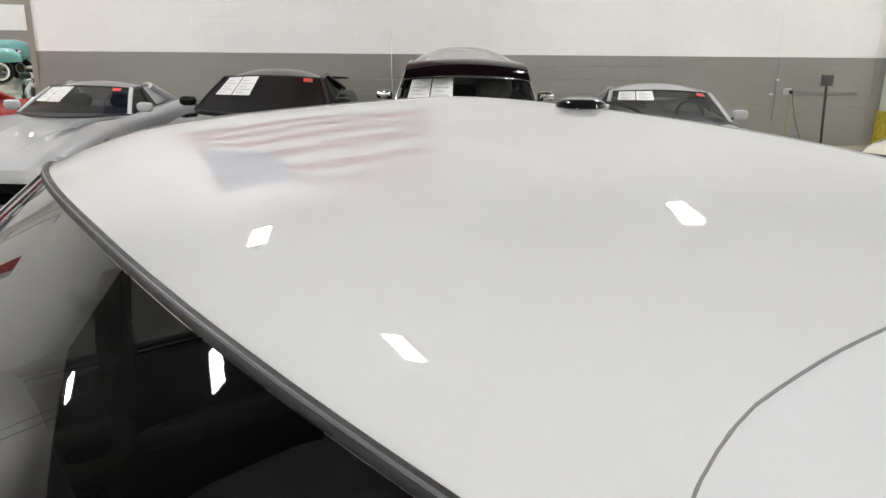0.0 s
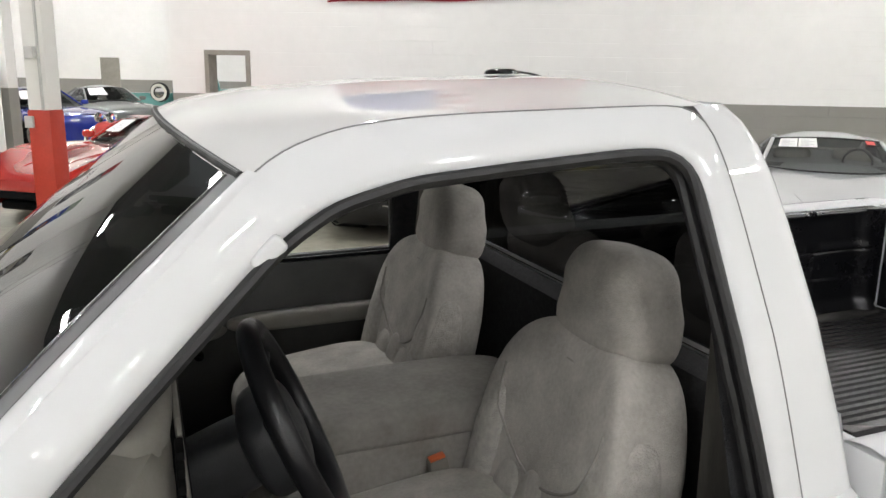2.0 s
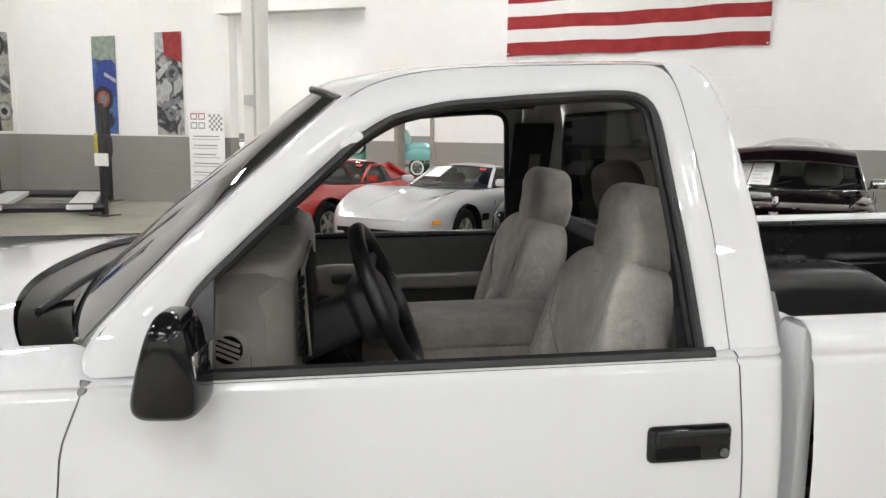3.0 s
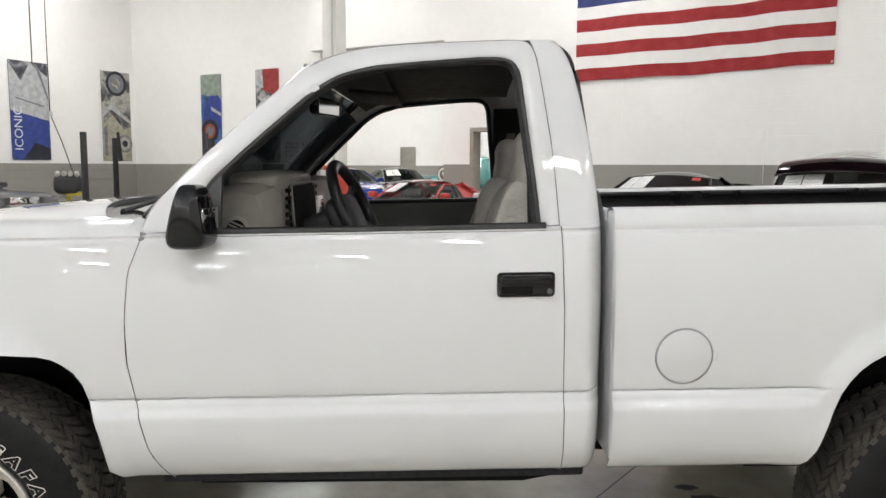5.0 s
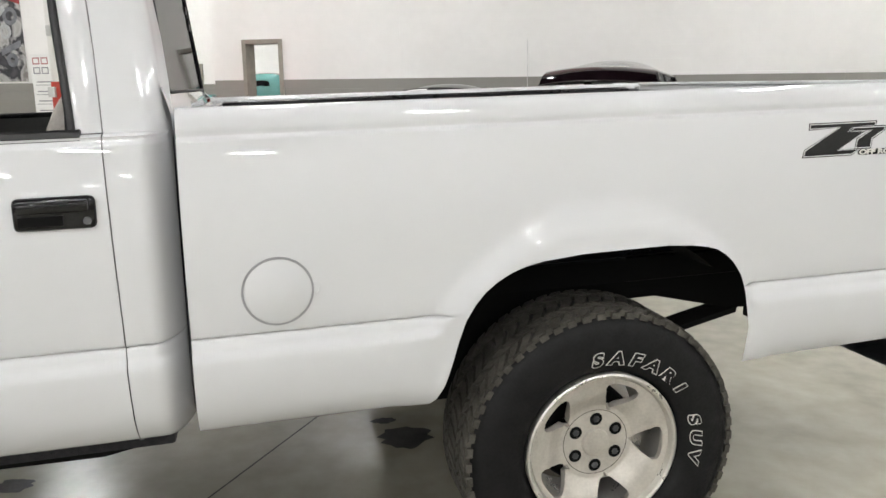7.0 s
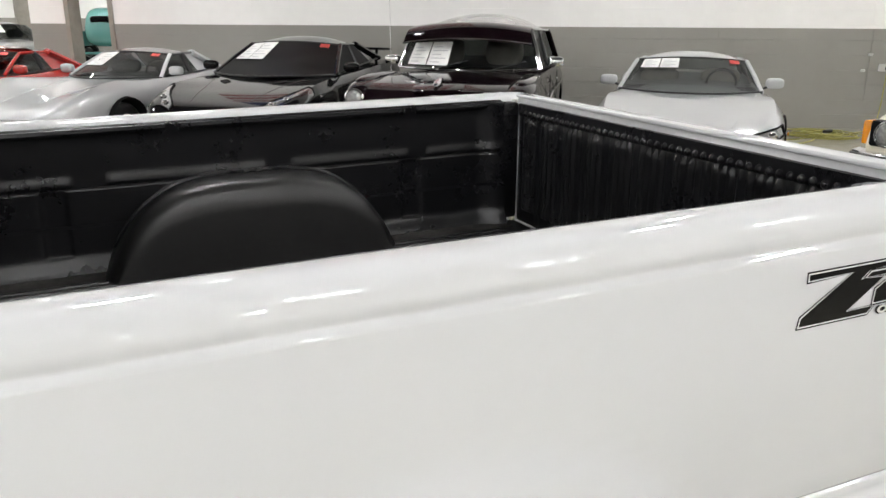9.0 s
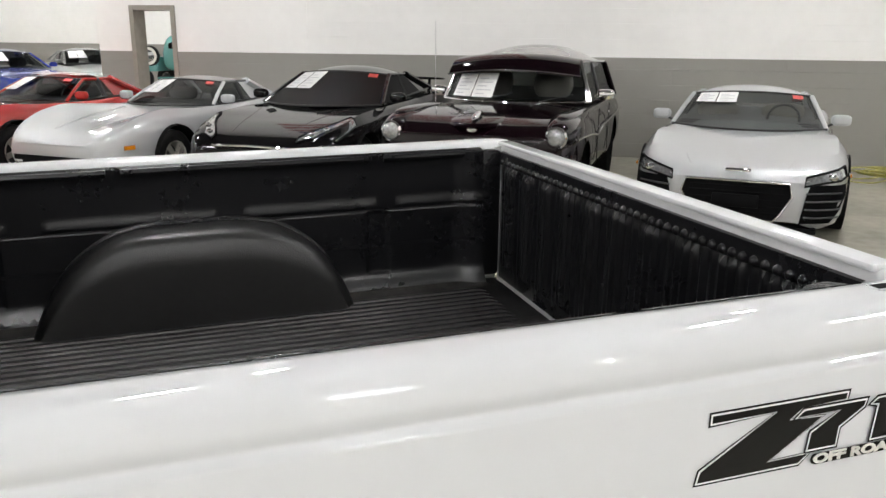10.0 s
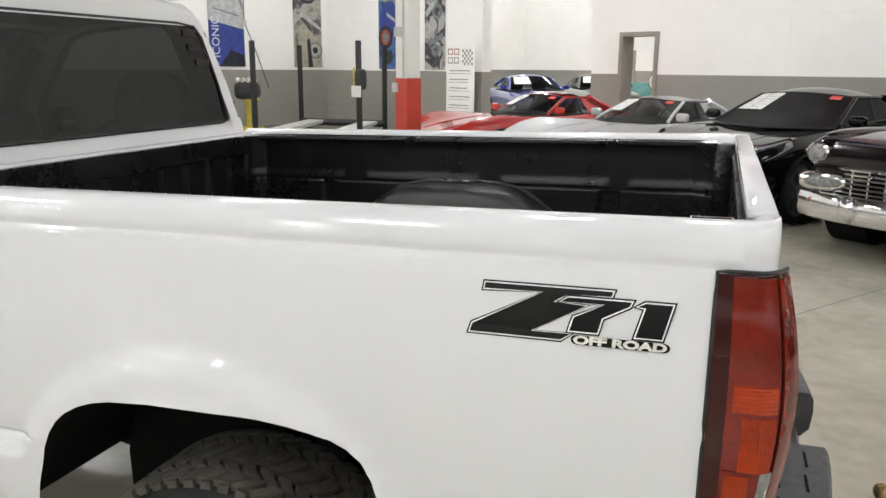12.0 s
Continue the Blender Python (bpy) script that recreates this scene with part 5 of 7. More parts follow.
def car(name, label, m, st, axles, r, ra, track, gh, paint_m, roof_m=None, rimr=0.22, tw=0.24, rim_mat=None, glass=None, inner=None, spokes=5, mirror_m=None, card=True, card_f=0.45, card_t=0.96, tag=True, white=False, wz=None):
    t = thing(name, m, label, "car", "parked show cars")
    body = part("body", car_body(st, axles, ra, wz or r + 0.02), paint_m, t, sharp=50)
    part("underbody", bbox(st[-1][0] + 0.4, st[0][0] - 0.6, -track * 0.40, track * 0.40, st[4][4] + 0.02, 0.46, 0.03), M_GAP, t)
    for a in axles:
        for s in (-1, 1):
            part("wheel_well", moved(revolve([(ra - 0.01, 0.30 * s), (ra - 0.01, -0.08 * s), (0.05, -0.1 * s)], 24), pose(a, s * (track / 2 - 0.12), wz or r + 0.02)), M_GAP, t)
            car_wheel(t, a, s * track / 2, r, tw, rimr, rim_mat or M_ALU, spokes, white)
    g = gh
    base_f = band_curve(g["xw"], g["xws"], g["yb"], g["zb"])
    top_f = band_curve(g["xf"], g["xfs"], g["yr"], g["zr"], g["zr"] - g.get("drop", 0.035))
    top_r = band_curve(g["xr"], g["xrs"], g["yr2"], g["zr2"], g["zr2"] - g.get("drop", 0.035))
    base_r = band_curve(g["xb"], g["xbs"], g["yb2"], g["zb2"])
    gl = glass or M_CARGLASS
    part("windscreen", skin(base_f, top_f), gl, t).visible_shadow = False
    part("rear_window", skin(top_r, base_r), gl, t).visible_shadow = False
    roof = part("roof", loft([[p.lerp(q, f) + Vector((0, 0, g.get("crown", 0.015) * math.sin(f * math.pi) * (1 - abs(c) ** 3))) for p, q, c in zip(top_f, top_r, spread(-1, 1, 13))] for f in spread(0, 1, 12)]), roof_m or paint_m, t, sharp=60)
    for s in (-1, 1):
        i = 0 if s < 0 else -1
        lo = [base_f[i].lerp(base_r[i], f) + Vector((0, 0, 0.0)) for f in spread(0.0, 1, 14)]
        hi = [top_f[i].lerp(top_r[i], f) + Vector((0, s * 0.012 * math.sin(f * math.pi), 0)) for f in spread(0.0, 1, 14)]
        part("side_window", skin(lo, hi, 5), gl, t).visible_shadow = False
        part("front_pillar", tube([base_f[i], base_f[i].lerp(top_f[i], 0.5) + Vector((0, 0, 0.012)), top_f[i]], 0.028, 8, 0.7), paint_m if not g.get("chrome") else M_CHROME, t)
        part("rear_pillar", tube([top_r[i], top_r[i].lerp(base_r[i], 0.5), base_r[i]], g.get("cp", 0.05), 8, 0.6), paint_m, t)
        part("roof_rail", tube(hi, 0.022, 6), roof_m or paint_m, t)
        if "sail" in g:
            j = round(13 * g["sail"])
            off = Vector((0, s * 0.006, 0))
            part("sail_panel", skin([p + off for p in lo[j:]], [p + off for p in hi[j:]], 5), paint_m, t, "painted rear quarter panel")
        k = g.get("bp", 0.55)
        pl, ph = lo[0].lerp(lo[-1], k), hi[0].lerp(hi[-1], k)
        part("door_pillar", tube([pl, ph], g.get("bpw", 0.03), 6), g.get("bpm", M_RUBBER), t)
        part("window_trim", tube([p + Vector((0, s * 0.006, 0.004)) for p in lo], 0.010, 6), M_RUBBER if not g.get("chrome") else M_CHROME, t)
        mb = lo[1] + Vector((0, s * 0.09, 0.06))
        mir = part("mirror", moved(soft(0.10, 0.20, 0.12, 3.2), Matrix.Translation(mb + Vector((-0.02, s * 0.06, 0.02)))), mirror_m or paint_m, t, "small door mirror")
        part("mirror_arm", tube([lo[1], mb + Vector((0, 0, -0.01))], 0.014, 6), M_RUBBER, mir)
    part("screen_trim", tube([p + Vector((0.004, 0, 0.004)) for p in base_f], 0.012, 6), M_RUBBER if not g.get("chrome") else M_CHROME, t)
    part("roof_trim", tube(top_f, 0.012, 6), M_RUBBER if not g.get("chrome") else M_CHROME, t)
    # cabin
    im = inner or M_INNER
    zb = g["zb"]
    part("cabin_floor", loft([[Vector((x, y, zb + 0.012 + dz)) for y in spread(-g["yb"] * 0.92, g["yb"] * 0.92, 7)] for x, dz in ((g["xws"] + 0.03, 0.0), (g["xws"] - 0.25, 0.02), (g["xws"] - 0.3, -0.0), (g["xbs"] + 0.08, 0.0))]), M_INNER, t)
    for s in (-1, 1):
        xs_ = g["xfs"] - 0.25
        hz = max(0.18, g["zr"] - zb - 0.14)
        part("seat_back", moved(soft(0.16, 0.46, hz, 3.0, warp=lambda p: Vector((p.x - 0.2 * p.z, p.y * (1 - 0.5 * max(0, p.z)), p.z))), pose(xs_, s * 0.36, zb + hz / 2 + 0.0)), im, t)
    part("steering_wheel", moved(revolve([(0.165, -0.012), (0.18, 0.0), (0.165, 0.012), (0.15, 0.0), (0.165, -0.012)], 28), pose(g["xws"] - 0.42, 0.36, zb + 0.06, 0, 0, 90) @ pose(0, 0, 0, -25, 0, 0)), M_RUBBER, t)
    if card:
        def on_screen(c, f, lift):
            i = int(c)
            lo, hi = base_f[i].lerp(base_f[i + 1], c - i), top_f[i].lerp(top_f[i + 1], c - i)
            return lo.lerp(hi, f) + Vector((lift, 0, lift))
        for c0, c1 in ((0.9, 2.75), (2.85, 4.75)):
            cd = part("price_card", loft([[on_screen(c, f, 0.010) for c in spread(c0, c1, 5)] for f in (card_f, card_t)]), M_PAPER, t, "white printed price sheet behind the glass", smooth=False)
            for k in range(5):
                f = card_f + (card_t - 0.03 - card_f) * (0.12 + 0.17 * k)
                part("print_line", loft([[on_screen(c, f + d, 0.012) for c in spread(c0 + 0.25, c1 - (0.3 if k % 2 else 0.8), 5)] for d in (0, 0.018)]), M_PRINT, cd, smooth=False)
    if tag:
        q = [p.lerp(r_, f) + Vector((0.012, 0, 0.012)) for f in (0.84, 0.95) for p, r_ in zip(base_f[10:12], top_f[10:12])]
        part("red_tag", loft([q[:2], q[2:]]), M_REDTAG, t, "small red tag", smooth=False)
    return t


def at(x, y, deg):
    """Front of the car turned deg from -y towards -x."""
    a = math.radians(deg)
    return pose(x, y, 0, 0, 0, math.degrees(math.atan2(-math.cos(a), -math.sin(a))))


VETTE = [(2.35, .60, .57, .56, .34), (2.30, .70, .62, .60, .26), (2.1, .80, .74, .67, .20), (1.75, .86, .865, .74, .19), (1.35, .885, .925, .79, .19), (0.95, .865, .895, .835, .19), (0.55, .825, .875, .88, .19), (-.3, .815, .875, .89, .19), (-.85, .86, .915, .90, .19), (-1.2, .89, .94, .90, .19), (-1.75, .87, .89, .87, .2), (-2.2, .81, .80, .81, .3), (-2.35, .76, .74, .75, .4)]
VETTE_G = dict(xw=.70, xws=.30, yb=.70, zb=.882, xf=-.04, xfs=-.20, yr=.53, zr=1.19, xr=-.76, xrs=-.72, yr2=.52, zr2=1.19, xb=-1.05, xbs=-1.22, yb2=.64, zb2=.92, cp=.085, bp=.50, bpw=.035, crown=.045, sail=.60)


def vette(name, label, m, pm, seats, top=None):
    t = car(name, label, m, VETTE, (1.30, -1.19), .335, .385, 1.50, VETTE_G, pm, roof_m=top, rimr=.195, tw=.25, inner=seats, mirror_m=pm)
    part("front_bumper_gap", bbox(2.08, 2.24, -.66, .66, .30, .40, .02), M_GRILLE, t, "dark front intake under the nose")
    part("nose_grille", onto(t, [[(2.3, y, z) for y in spread(-.56, .56, 9)] for z in (.33, .38, .43)], .008), M_GRILLE, t, "black slot grille in the nose")
    # valance strip in black, so the shade of the lower nose is painted in
    part("lower_cover", onto(t, [[(2.28 - .5 * max(0, abs(y) - .5), y, z) for y in spread(-.80, .80, 13)] for z in (.20, .245, .285)], .010), M_GRILLE, t, "dark lower front valance, blackened for the shade under the nose")
    part("air_dam", bbox(1.92, 2.10, -.60, .60, .14, .25, .03), M_GRILLE, t)
    for s in (-1, 1):
        part("side_marker", moved(bbox(-.07, .07, -.008, .008, -.025, .025, .004), pose(2.02, s * .822, .53, 0, 0, -s * 14)), M_AMBER, t, "amber side marker")
        part("turn_signal", moved(bbox(-.01, .01, -.10, .10, -.03, .03, .004), pose(2.262, s * .52, .37)), M_CLEARLENS, t)
        part("hood_crease", tube(onto_line(t, smooth_line([(2.0, s * .26, .72), (1.3, s * .30, .85), (.75, s * .34, .92)], 12), .003), .010, 6, .5), pm, t)
        part("fender_vent", moved(bbox(-.16, .16, -.006, .006, -.05, .05, .004), pose(.72, s * .846, .50)), M_GRILLE, t)
        part("door_gap", tube([(.30, s * .815, .30), (.31, s * .815, .70), (.30, s * .77, .775)], .004, 5), M_GAP, t)
        part("door_gap", tube([(-.80, s * .85, .36), (-.78, s * .85, .72)], .004, 5), M_GAP, t)
    part("nose_badge", moved(revolve([(0, .004), (.035, .003), (.04, 0)], 20, "z"), pose(2.19, 0, .577, 0, 14, 0)), M_CHROME, t)
    return t


F1 = 35
vette("silver_sports_car", "silver pointed-nose seventies sports car with price sheets on the windscreen", at(-.15, 9.85, 38), P_SILVER, M_INNER, P_DKGREY)
rv = vette("red_sports_car", "red pointed-nose seventies sports car with chrome wheels", at(-2.05, 10.8, 38), P_RED, M_INNER)
part("t_top_panel", loft([[Vector((x, y, z)) for y in spread(-.46, .46, 7)] for x, z in ((-.22, 1.215), (-.45, 1.222), (-.66, 1.215))]), P_RED, rv)

GTR = [(2.33, .66, .60, .62, .22), (2.27, .78, .68, .68, .17), (2.1, .88, .76, .765, .15), (1.8, .935, .85, .84, .15), (1.4, .955, .93, .90, .15), (0.95, .94, .95, .955, .15), (.6, .92, .955, .985, .15), (-.5, .91, .97, 1.0, .15), (-1.2, .945, 1.01, 1.02, .15), (-1.7, .95, 1.02, 1.05, .18), (-2.2, .90, 1.0, 1.05, .3), (-2.33, .82, .92, .97, .42)]
GTR_G = dict(xw=1.02, xws=.58, yb=.80, zb=.975, xf=.05, xfs=-.14, yr=.615, zr=1.35, xr=-.95, xrs=-.90, yr2=.56, zr2=1.335, xb=-1.62, xbs=-1.48, yb2=.72, zb2=1.08, cp=.06, bp=.46, crown=.065, drop=.042, sail=.77)
gt = car("black_coupe", "glossy black two-door sports coupe with a rear wing", at(1.82, 8.55, F1), GTR, (1.40, -1.38), .35, .385, 1.60, GTR_G, P_BLACK, rimr=.255, tw=.27, rim_mat=M_TRIM, spokes=7, glass=M_DARKGLASS, mirror_m=P_BLACK)
part("grille", moved(bbox(-.03, .03, -.44, .44, -.10, .10, .03), pose(2.27, 0, .545, 0, 8, 0)), M_GRILLE, gt, "wide dark grille opening")
part("grille_badge", moved(bbox(-.01, .01, -.05, .05, -.04, .04, .006), pose(2.315, 0, .585)), M_CHROME, gt)
part("grille_rim", tube([(2.27, -.52, .63), (2.315, -.3, .645), (2.33, 0, .655), (2.315, .3, .645), (2.27, .52, .63), (2.24, .60, .56), (2.30, .40, .455), (2.32, 0, .445), (2.30, -.40, .455), (2.24, -.60, .56)], .016, 6, close=True, up=(1, 0, 0)), M_CHROME, gt)
part("lower_intake", bbox(2.18, 2.30, -.70, .70, .20, .32, .03), M_GRILLE, gt)
for s in (-1, 1):
    lampg = [[(2.17, .50, .62), (2.10, .62, .63), (1.98, .76, .66), (1.80, .86, .74), (1.58, .92, .84)], [(2.16, .50, .66), (2.06, .61, .70), (1.92, .72, .76), (1.74, .81, .82), (1.54, .87, .89)], [(2.12, .50, .70), (2.0, .58, .75), (1.86, .68, .81), (1.70, .76, .86), (1.52, .82, .91)]]
    hl = part("headlight", onto(gt, [[(x, s * y, z) for x, y, z in r] for r in lampg], 0.010), M_CLEARLENS, gt, "slanted clear headlight")
    ring = [lampg[0][k] for k in range(5)] + [lampg[1][4]] + [lampg[2][k] for k in range(4, -1, -1)]
    part("headlight_rim", tube(onto_line(gt, [(x, s * y, z) for x, y, z in ring], 0.010), .010, 5, close=True), M_GRILLE, hl)
    for k in (1, 2):
        part("projector", moved(soft(.07, .07, .05, 2.0), Matrix.Translation(onto_line(gt, [(lampg[1][k][0], s * lampg[1][k][1], lampg[1][k][2])], 0.008)[0])), M_CHROME, hl)
    part("hood_crease", tube(onto_line(gt, smooth_line([(2.05, s * .34, .78), (1.5, s * .44, .90), (1.0, s * .56, .97)], 12), .0), .008, 6, .4), P_BLACK, gt)
    part("fog_intake", onto(gt, [[(2.2, s * .52, .42), (2.1, s * .72, .42), (1.98, s * .84, .42)], [(2.2, s * .55, .30), (2.1, s * .74, .30), (1.98, s * .85, .30)]], .012), M_GRILLE, gt)
    part("hood_vent", onto(gt, [[(1.32, s * .30, .9), (1.20, s * .42, .92)], [(1.22, s * .26, .93), (1.10, s * .38, .95)]], .006), M_GRILLE, gt, "dark hood vent")
    part("wing_post", tube([(-2.1, s * .5, 1.03), (-2.15, s * .5, 1.16)], .025, 6), P_BLACK, gt)
part("rear_wing", moved(soft(.26, 1.5, .05, 3), pose(-2.14, 0, 1.18, 0, -6, 0)), P_BLACK, gt)

R8 = [(2.21, .62, .56, .56, .20), (2.17, .76, .62, .62, .14), (2.0, .90, .70, .665, .12), (1.65, .94, .80, .735, .12), (1.25, .955, .865, .80, .12), (.85, .93, .865, .87, .12), (.4, .90, .87, .92, .12), (-.5, .92, .89, .94, .12), (-1.3, .955, .95, .97, .14), (-1.9, .94, .93, .95, .2), (-2.2, .86, .86, .88, .34)]
R8_G = dict(sail=.62, xw=.98, xws=.52, yb=.78, zb=.875, xf=.02, xfs=-.12, yr=.63, zr=1.215, xr=-.75, xrs=-.7, yr2=.57, zr2=1.21, xb=-1.6, xbs=-1.5, yb2=.66, zb2=.98, cp=.05, bp=.40, crown=.065, drop=.040)
r8 = car("silver_supercar", "silver mid-engined supercar with a wide black grille", at(6.02, 5.81, 40), R8, (1.27, -1.38), .335, .375, 1.57, R8_G, P_SILVER2, rimr=.24, tw=.26, inner=M_INNERTAN, mirror_m=P_SILVER2, spokes=5, tag=True, card_f=0.68)


def r8_front():
    def nose(y, z, d=0.0):
        p = Vector((interp(abs(y), [0, .4, .62, .76, .86, .93], [2.225, 2.215, 2.185, 2.12, 2.03, 1.86]) - 0.28 * max(0, z - .5), y, z))
        return onto_line(r8, [p], d)[0]
    g = part("grille", loft([[nose(y * k, z, .012) for y in spread(-1, 1, 9)] for z, k in ((.20, .33), (.26, .38), (.42, .47), (.50, .46), (.545, .43))]), M_GRILLE, r8, "wide black front grille")
    part("grille_rim", tube([nose(y, z, .02) for y, z in ((-.33, .20), (-.38, .26), (-.47, .43), (-.44, .545), (.44, .545), (.47, .43), (.38, .26), (.33, .20))], .012, 6, close=True, up=(1, 0, 0)), M_CHROME, g)
    for z in (.27, .33, .39, .45, .50):
        part("grille_slat", tube([nose(y, z, .02) for y in spread(-.40, .40, 7)], .006, 5), M_GRILLE, g)
    part("plate_blank", moved(bbox(-.01, .01, -.20, .20, -.06, .06, .01), pose(2.255, 0, .37)), M_GRILLE, g)
    part("nose_badge", moved(bbox(-.012, .012, -.11, .11, -.022, .022, .01), pose(2.165, 0, .635, 0, -60, 0)), M_CHROME, r8)
    for s in (-1, 1):
        part("side_intake", loft([[nose(s * y, z, .014) for y in spread(a, b, 6)] for z, a, b in ((.20, .54, .80), (.30, .56, .86), (.44, .58, .90), (.54, .60, .905))]), M_GRILLE, r8, "black side air intake")
        for z in (.26, .33, .40, .47):
            part("intake_blade", tube([nose(s * y, z, .02) for y in spread(.58, .86, 5)], .009, 5), M_TRIM, r8)
        part("headlight", loft([[nose(s * y, z, .016) for y, z in ((.56, .53), (.70, .555), (.84, .575), (.905, .60))], [nose(s * y, z, .01) for y, z in ((.57, .585), (.70, .635), (.83, .675), (.90, .70))]]), M_CLEARLENS, r8, "clear wedge-shaped headlight")
        part("headlight_frame", tube([nose(s * y, z, .018) for y, z in ((.56, .53), (.70, .555), (.84, .575), (.905, .60), (.90, .70), (.83, .675), (.70, .635), (.57, .585))], .011, 5, close=True, up=(1, 0, 0)), M_GRILLE, r8)
        part("lamp_reflector", moved(soft(.06, .09, .07, 2), Matrix.Translation(nose(s * .78, .60, .0))), M_CHROME, r8)
        part("side_marker", moved(bbox(-.06, .06, -.006, .006, -.015, .015, .004), pose(1.80, s * .945, .60)), M_AMBER, r8)
        part("hood_line", tube(smooth_line([(2.08, s * .42, .665), (1.5, s * .56, .775), (.85, s * .70, .875)], 10), .006, 5, .5), P_SILVER2, r8)
    part("chin", bbox(2.02, 2.2, -.70, .70, .10, .15, .02), M_GRILLE, r8)


r8_front()

WAG = [(2.5, .80, .90, .90, .60), (2.44, .88, .98, .97, .50), (2.2, .935, 1.04, 1.03, .36), (1.7, .955, 1.06, 1.075, .30), (1.1, .955, 1.05, 1.095, .28), (.7, .95, 1.04, 1.08, .28), (-.5, .95, 1.02, 1.05, .28), (-1.5, .95, 1.01, 1.03, .28), (-2.2, .94, 1.0, 1.0, .34), (-2.45, .90, .95, .95, .45)]
WAG_G = dict(xw=1.08, xws=.60, yb=.84, zb=1.09, xf=.52, xfs=.42, yr=.69, zr=1.60, xr=-2.15, xrs=-2.1, yr2=.68, zr2=1.545, xb=-2.42, xbs=-2.3, yb2=.83, zb2=1.02, cp=.05, bp=.36, bpw=.03, chrome=True, crown=.135, drop=.07)
wg = car("station_wagon", "dark maroon fifties station wagon with chrome grille and grey roof", at(3.83, 7.15, F1), WAG, (1.62, -1.30), .36, .41, 1.48, WAG_G, P_MAROON, roof_m=P_GREYTOP, rimr=.20, tw=.20, mirror_m=M_CHROME, inner=M_INNERTAN, card_f=0.08, card_t=0.58)
vis = part("sun_visor", loft([[Vector((.78 + dx - .12 * abs(g) ** 2.2, g * (.695 + .012 * k), z - .055 * g * g)) for g in spread(-1, 1, 15)] for k, (dx, z) in enumerate(((-.27, 1.612), (-.15, 1.602), (.0, 1.56), (.09, 1.49), (.12, 1.43)))]), P_MAROON, wg, "dark painted outside sun visor")
part("visor_edge", tube([Vector((.905 - .12 * abs(g) ** 2.2, g * .745, 1.428 - .055 * g * g)) for g in spread(-1, 1, 15)], .013, 6), M_CHROME, vis)
gr = part("grille", loft([[Vector((2.50 - .10 * abs(y) ** 2 * 1.4, y, z)) for y in spread(-.70, .70, 13)] for z in (.53, .60, .72, .78)]), M_GRILLE, wg, "wide chrome-barred grille")
for z in (.54, .58, .62, .66, .70, .74, .785):
    part("grille_bar", tube([(2.53 - .14 * y * y, y, z) for y in spread(-.74, .74, 13)], .010 if z not in (.54, .785) else .018, 6), M_CHROME, gr)
for y in spread(-.6, .6, 9):
    part("grille_bar", tube([(2.53 - .14 * y * y, y, .53), (2.53 - .14 * y * y, y, .79)], .007, 5), M_CHROME, gr)
bmp = part("bumper", loft([[Vector((2.60 + dx - .20 * abs(y / .95) ** 3, y, z)) for y in spread(-.97, .97, 21)] for dx, z in ((-.06, .31), (.0, .32), (.03, .38), (.02, .43), (.03, .48), (.0, .535), (-.06, .54))]), M_CHROME, wg, "heavy chrome front bumper")
for s in (-1, 1):
    part("bumper_guard", moved(soft(.14, .14, .22, 2.6), pose(2.62, s * .40, .45)), M_CHROME, bmp)
    part("parking_lamp", moved(soft(.20, .46, .17, 3.0), pose(2.46, s * .70, .655, 0, 0, -s * 12)), M_CHROME, wg, "chrome oval parking-lamp pod")
    part("parking_lens", moved(soft(.05, .32, .09, 2.6), pose(2.555, s * .68, .655, 0, 0, -s * 12)), M_CLEARLENS, wg)
    part("lamp_hood", moved(soft(1.15, .33, .33, 2.5), pose(1.925, s * .79, .905)), P_MAROON, wg)
    hl = part("headlight", moved(revolve([(0, .035), (.04, .031), (.07, .018), (.088, -.005), (.09, -.05)], 32), pose(2.485, s * .79, .90, 0, 0, -90)), M_CLEARLENS, wg, "round clear headlight with chrome ring")
    part("headlight_ring", moved(revolve([(.086, -.02), (.102, .0), (.086, .02), (.078, .0), (.086, -.02)], 30), pose(2.485, s * .79, .90, 0, 0, 90)), M_CHROME, hl)
    part("fender_crown", moved(soft(1.5, .24, .13, 2.4), pose(1.55, s * .80, 1.03, 0, -1, 0)), P_MAROON, wg)
    part("side_spear", tube(smooth_line([(2.2, s * .95, .86), (1.2, s * .965, .82), (.5, s * .962, .72), (.35, s * .962, .80), (-2.2, s * .955, .84)], 30), .012, 6), M_CHROME, wg)
    part("door_gap", tube([(.62, s * .955, .45), (.62, s * .955, 1.03)], .005, 5), M_GAP, wg)
    part("door_gap", tube([(-.45, s * .955, .45), (-.45, s * .955, 1.02)], .005, 5), M_GAP, wg)
    part("door_handle", moved(soft(.14, .03, .03, 2.5), pose(-.28, s * .97, .93)), M_CHROME, wg)
part("hood_bulge", moved(soft(1.9, .86, .16, 2.2), pose(1.55, 0, 1.005, 0, 2.2, 0)), P_MAROON, wg)
part("hood_badge", moved(soft(.05, .10, .09, 2.4), pose(2.45, 0, .945)), M_CHROME, wg, "chrome hood crest")
part("hood_ornament", moved(soft(.30, .07, .06, 2.2), pose(2.28, 0, 1.055, 0, 10, 0)), M_CHROME, wg)
part("aerial", tube([(.9, -.86, 1.05), (.86, -.88, 1.95)], .004, 6), M_CHROME, wg)
for s in (-.3, .35):
    part("wiper", tube([(1.12, s, 1.11), (1.0, s + .36, 1.20)], .005, 5), M_TRIM, wg)

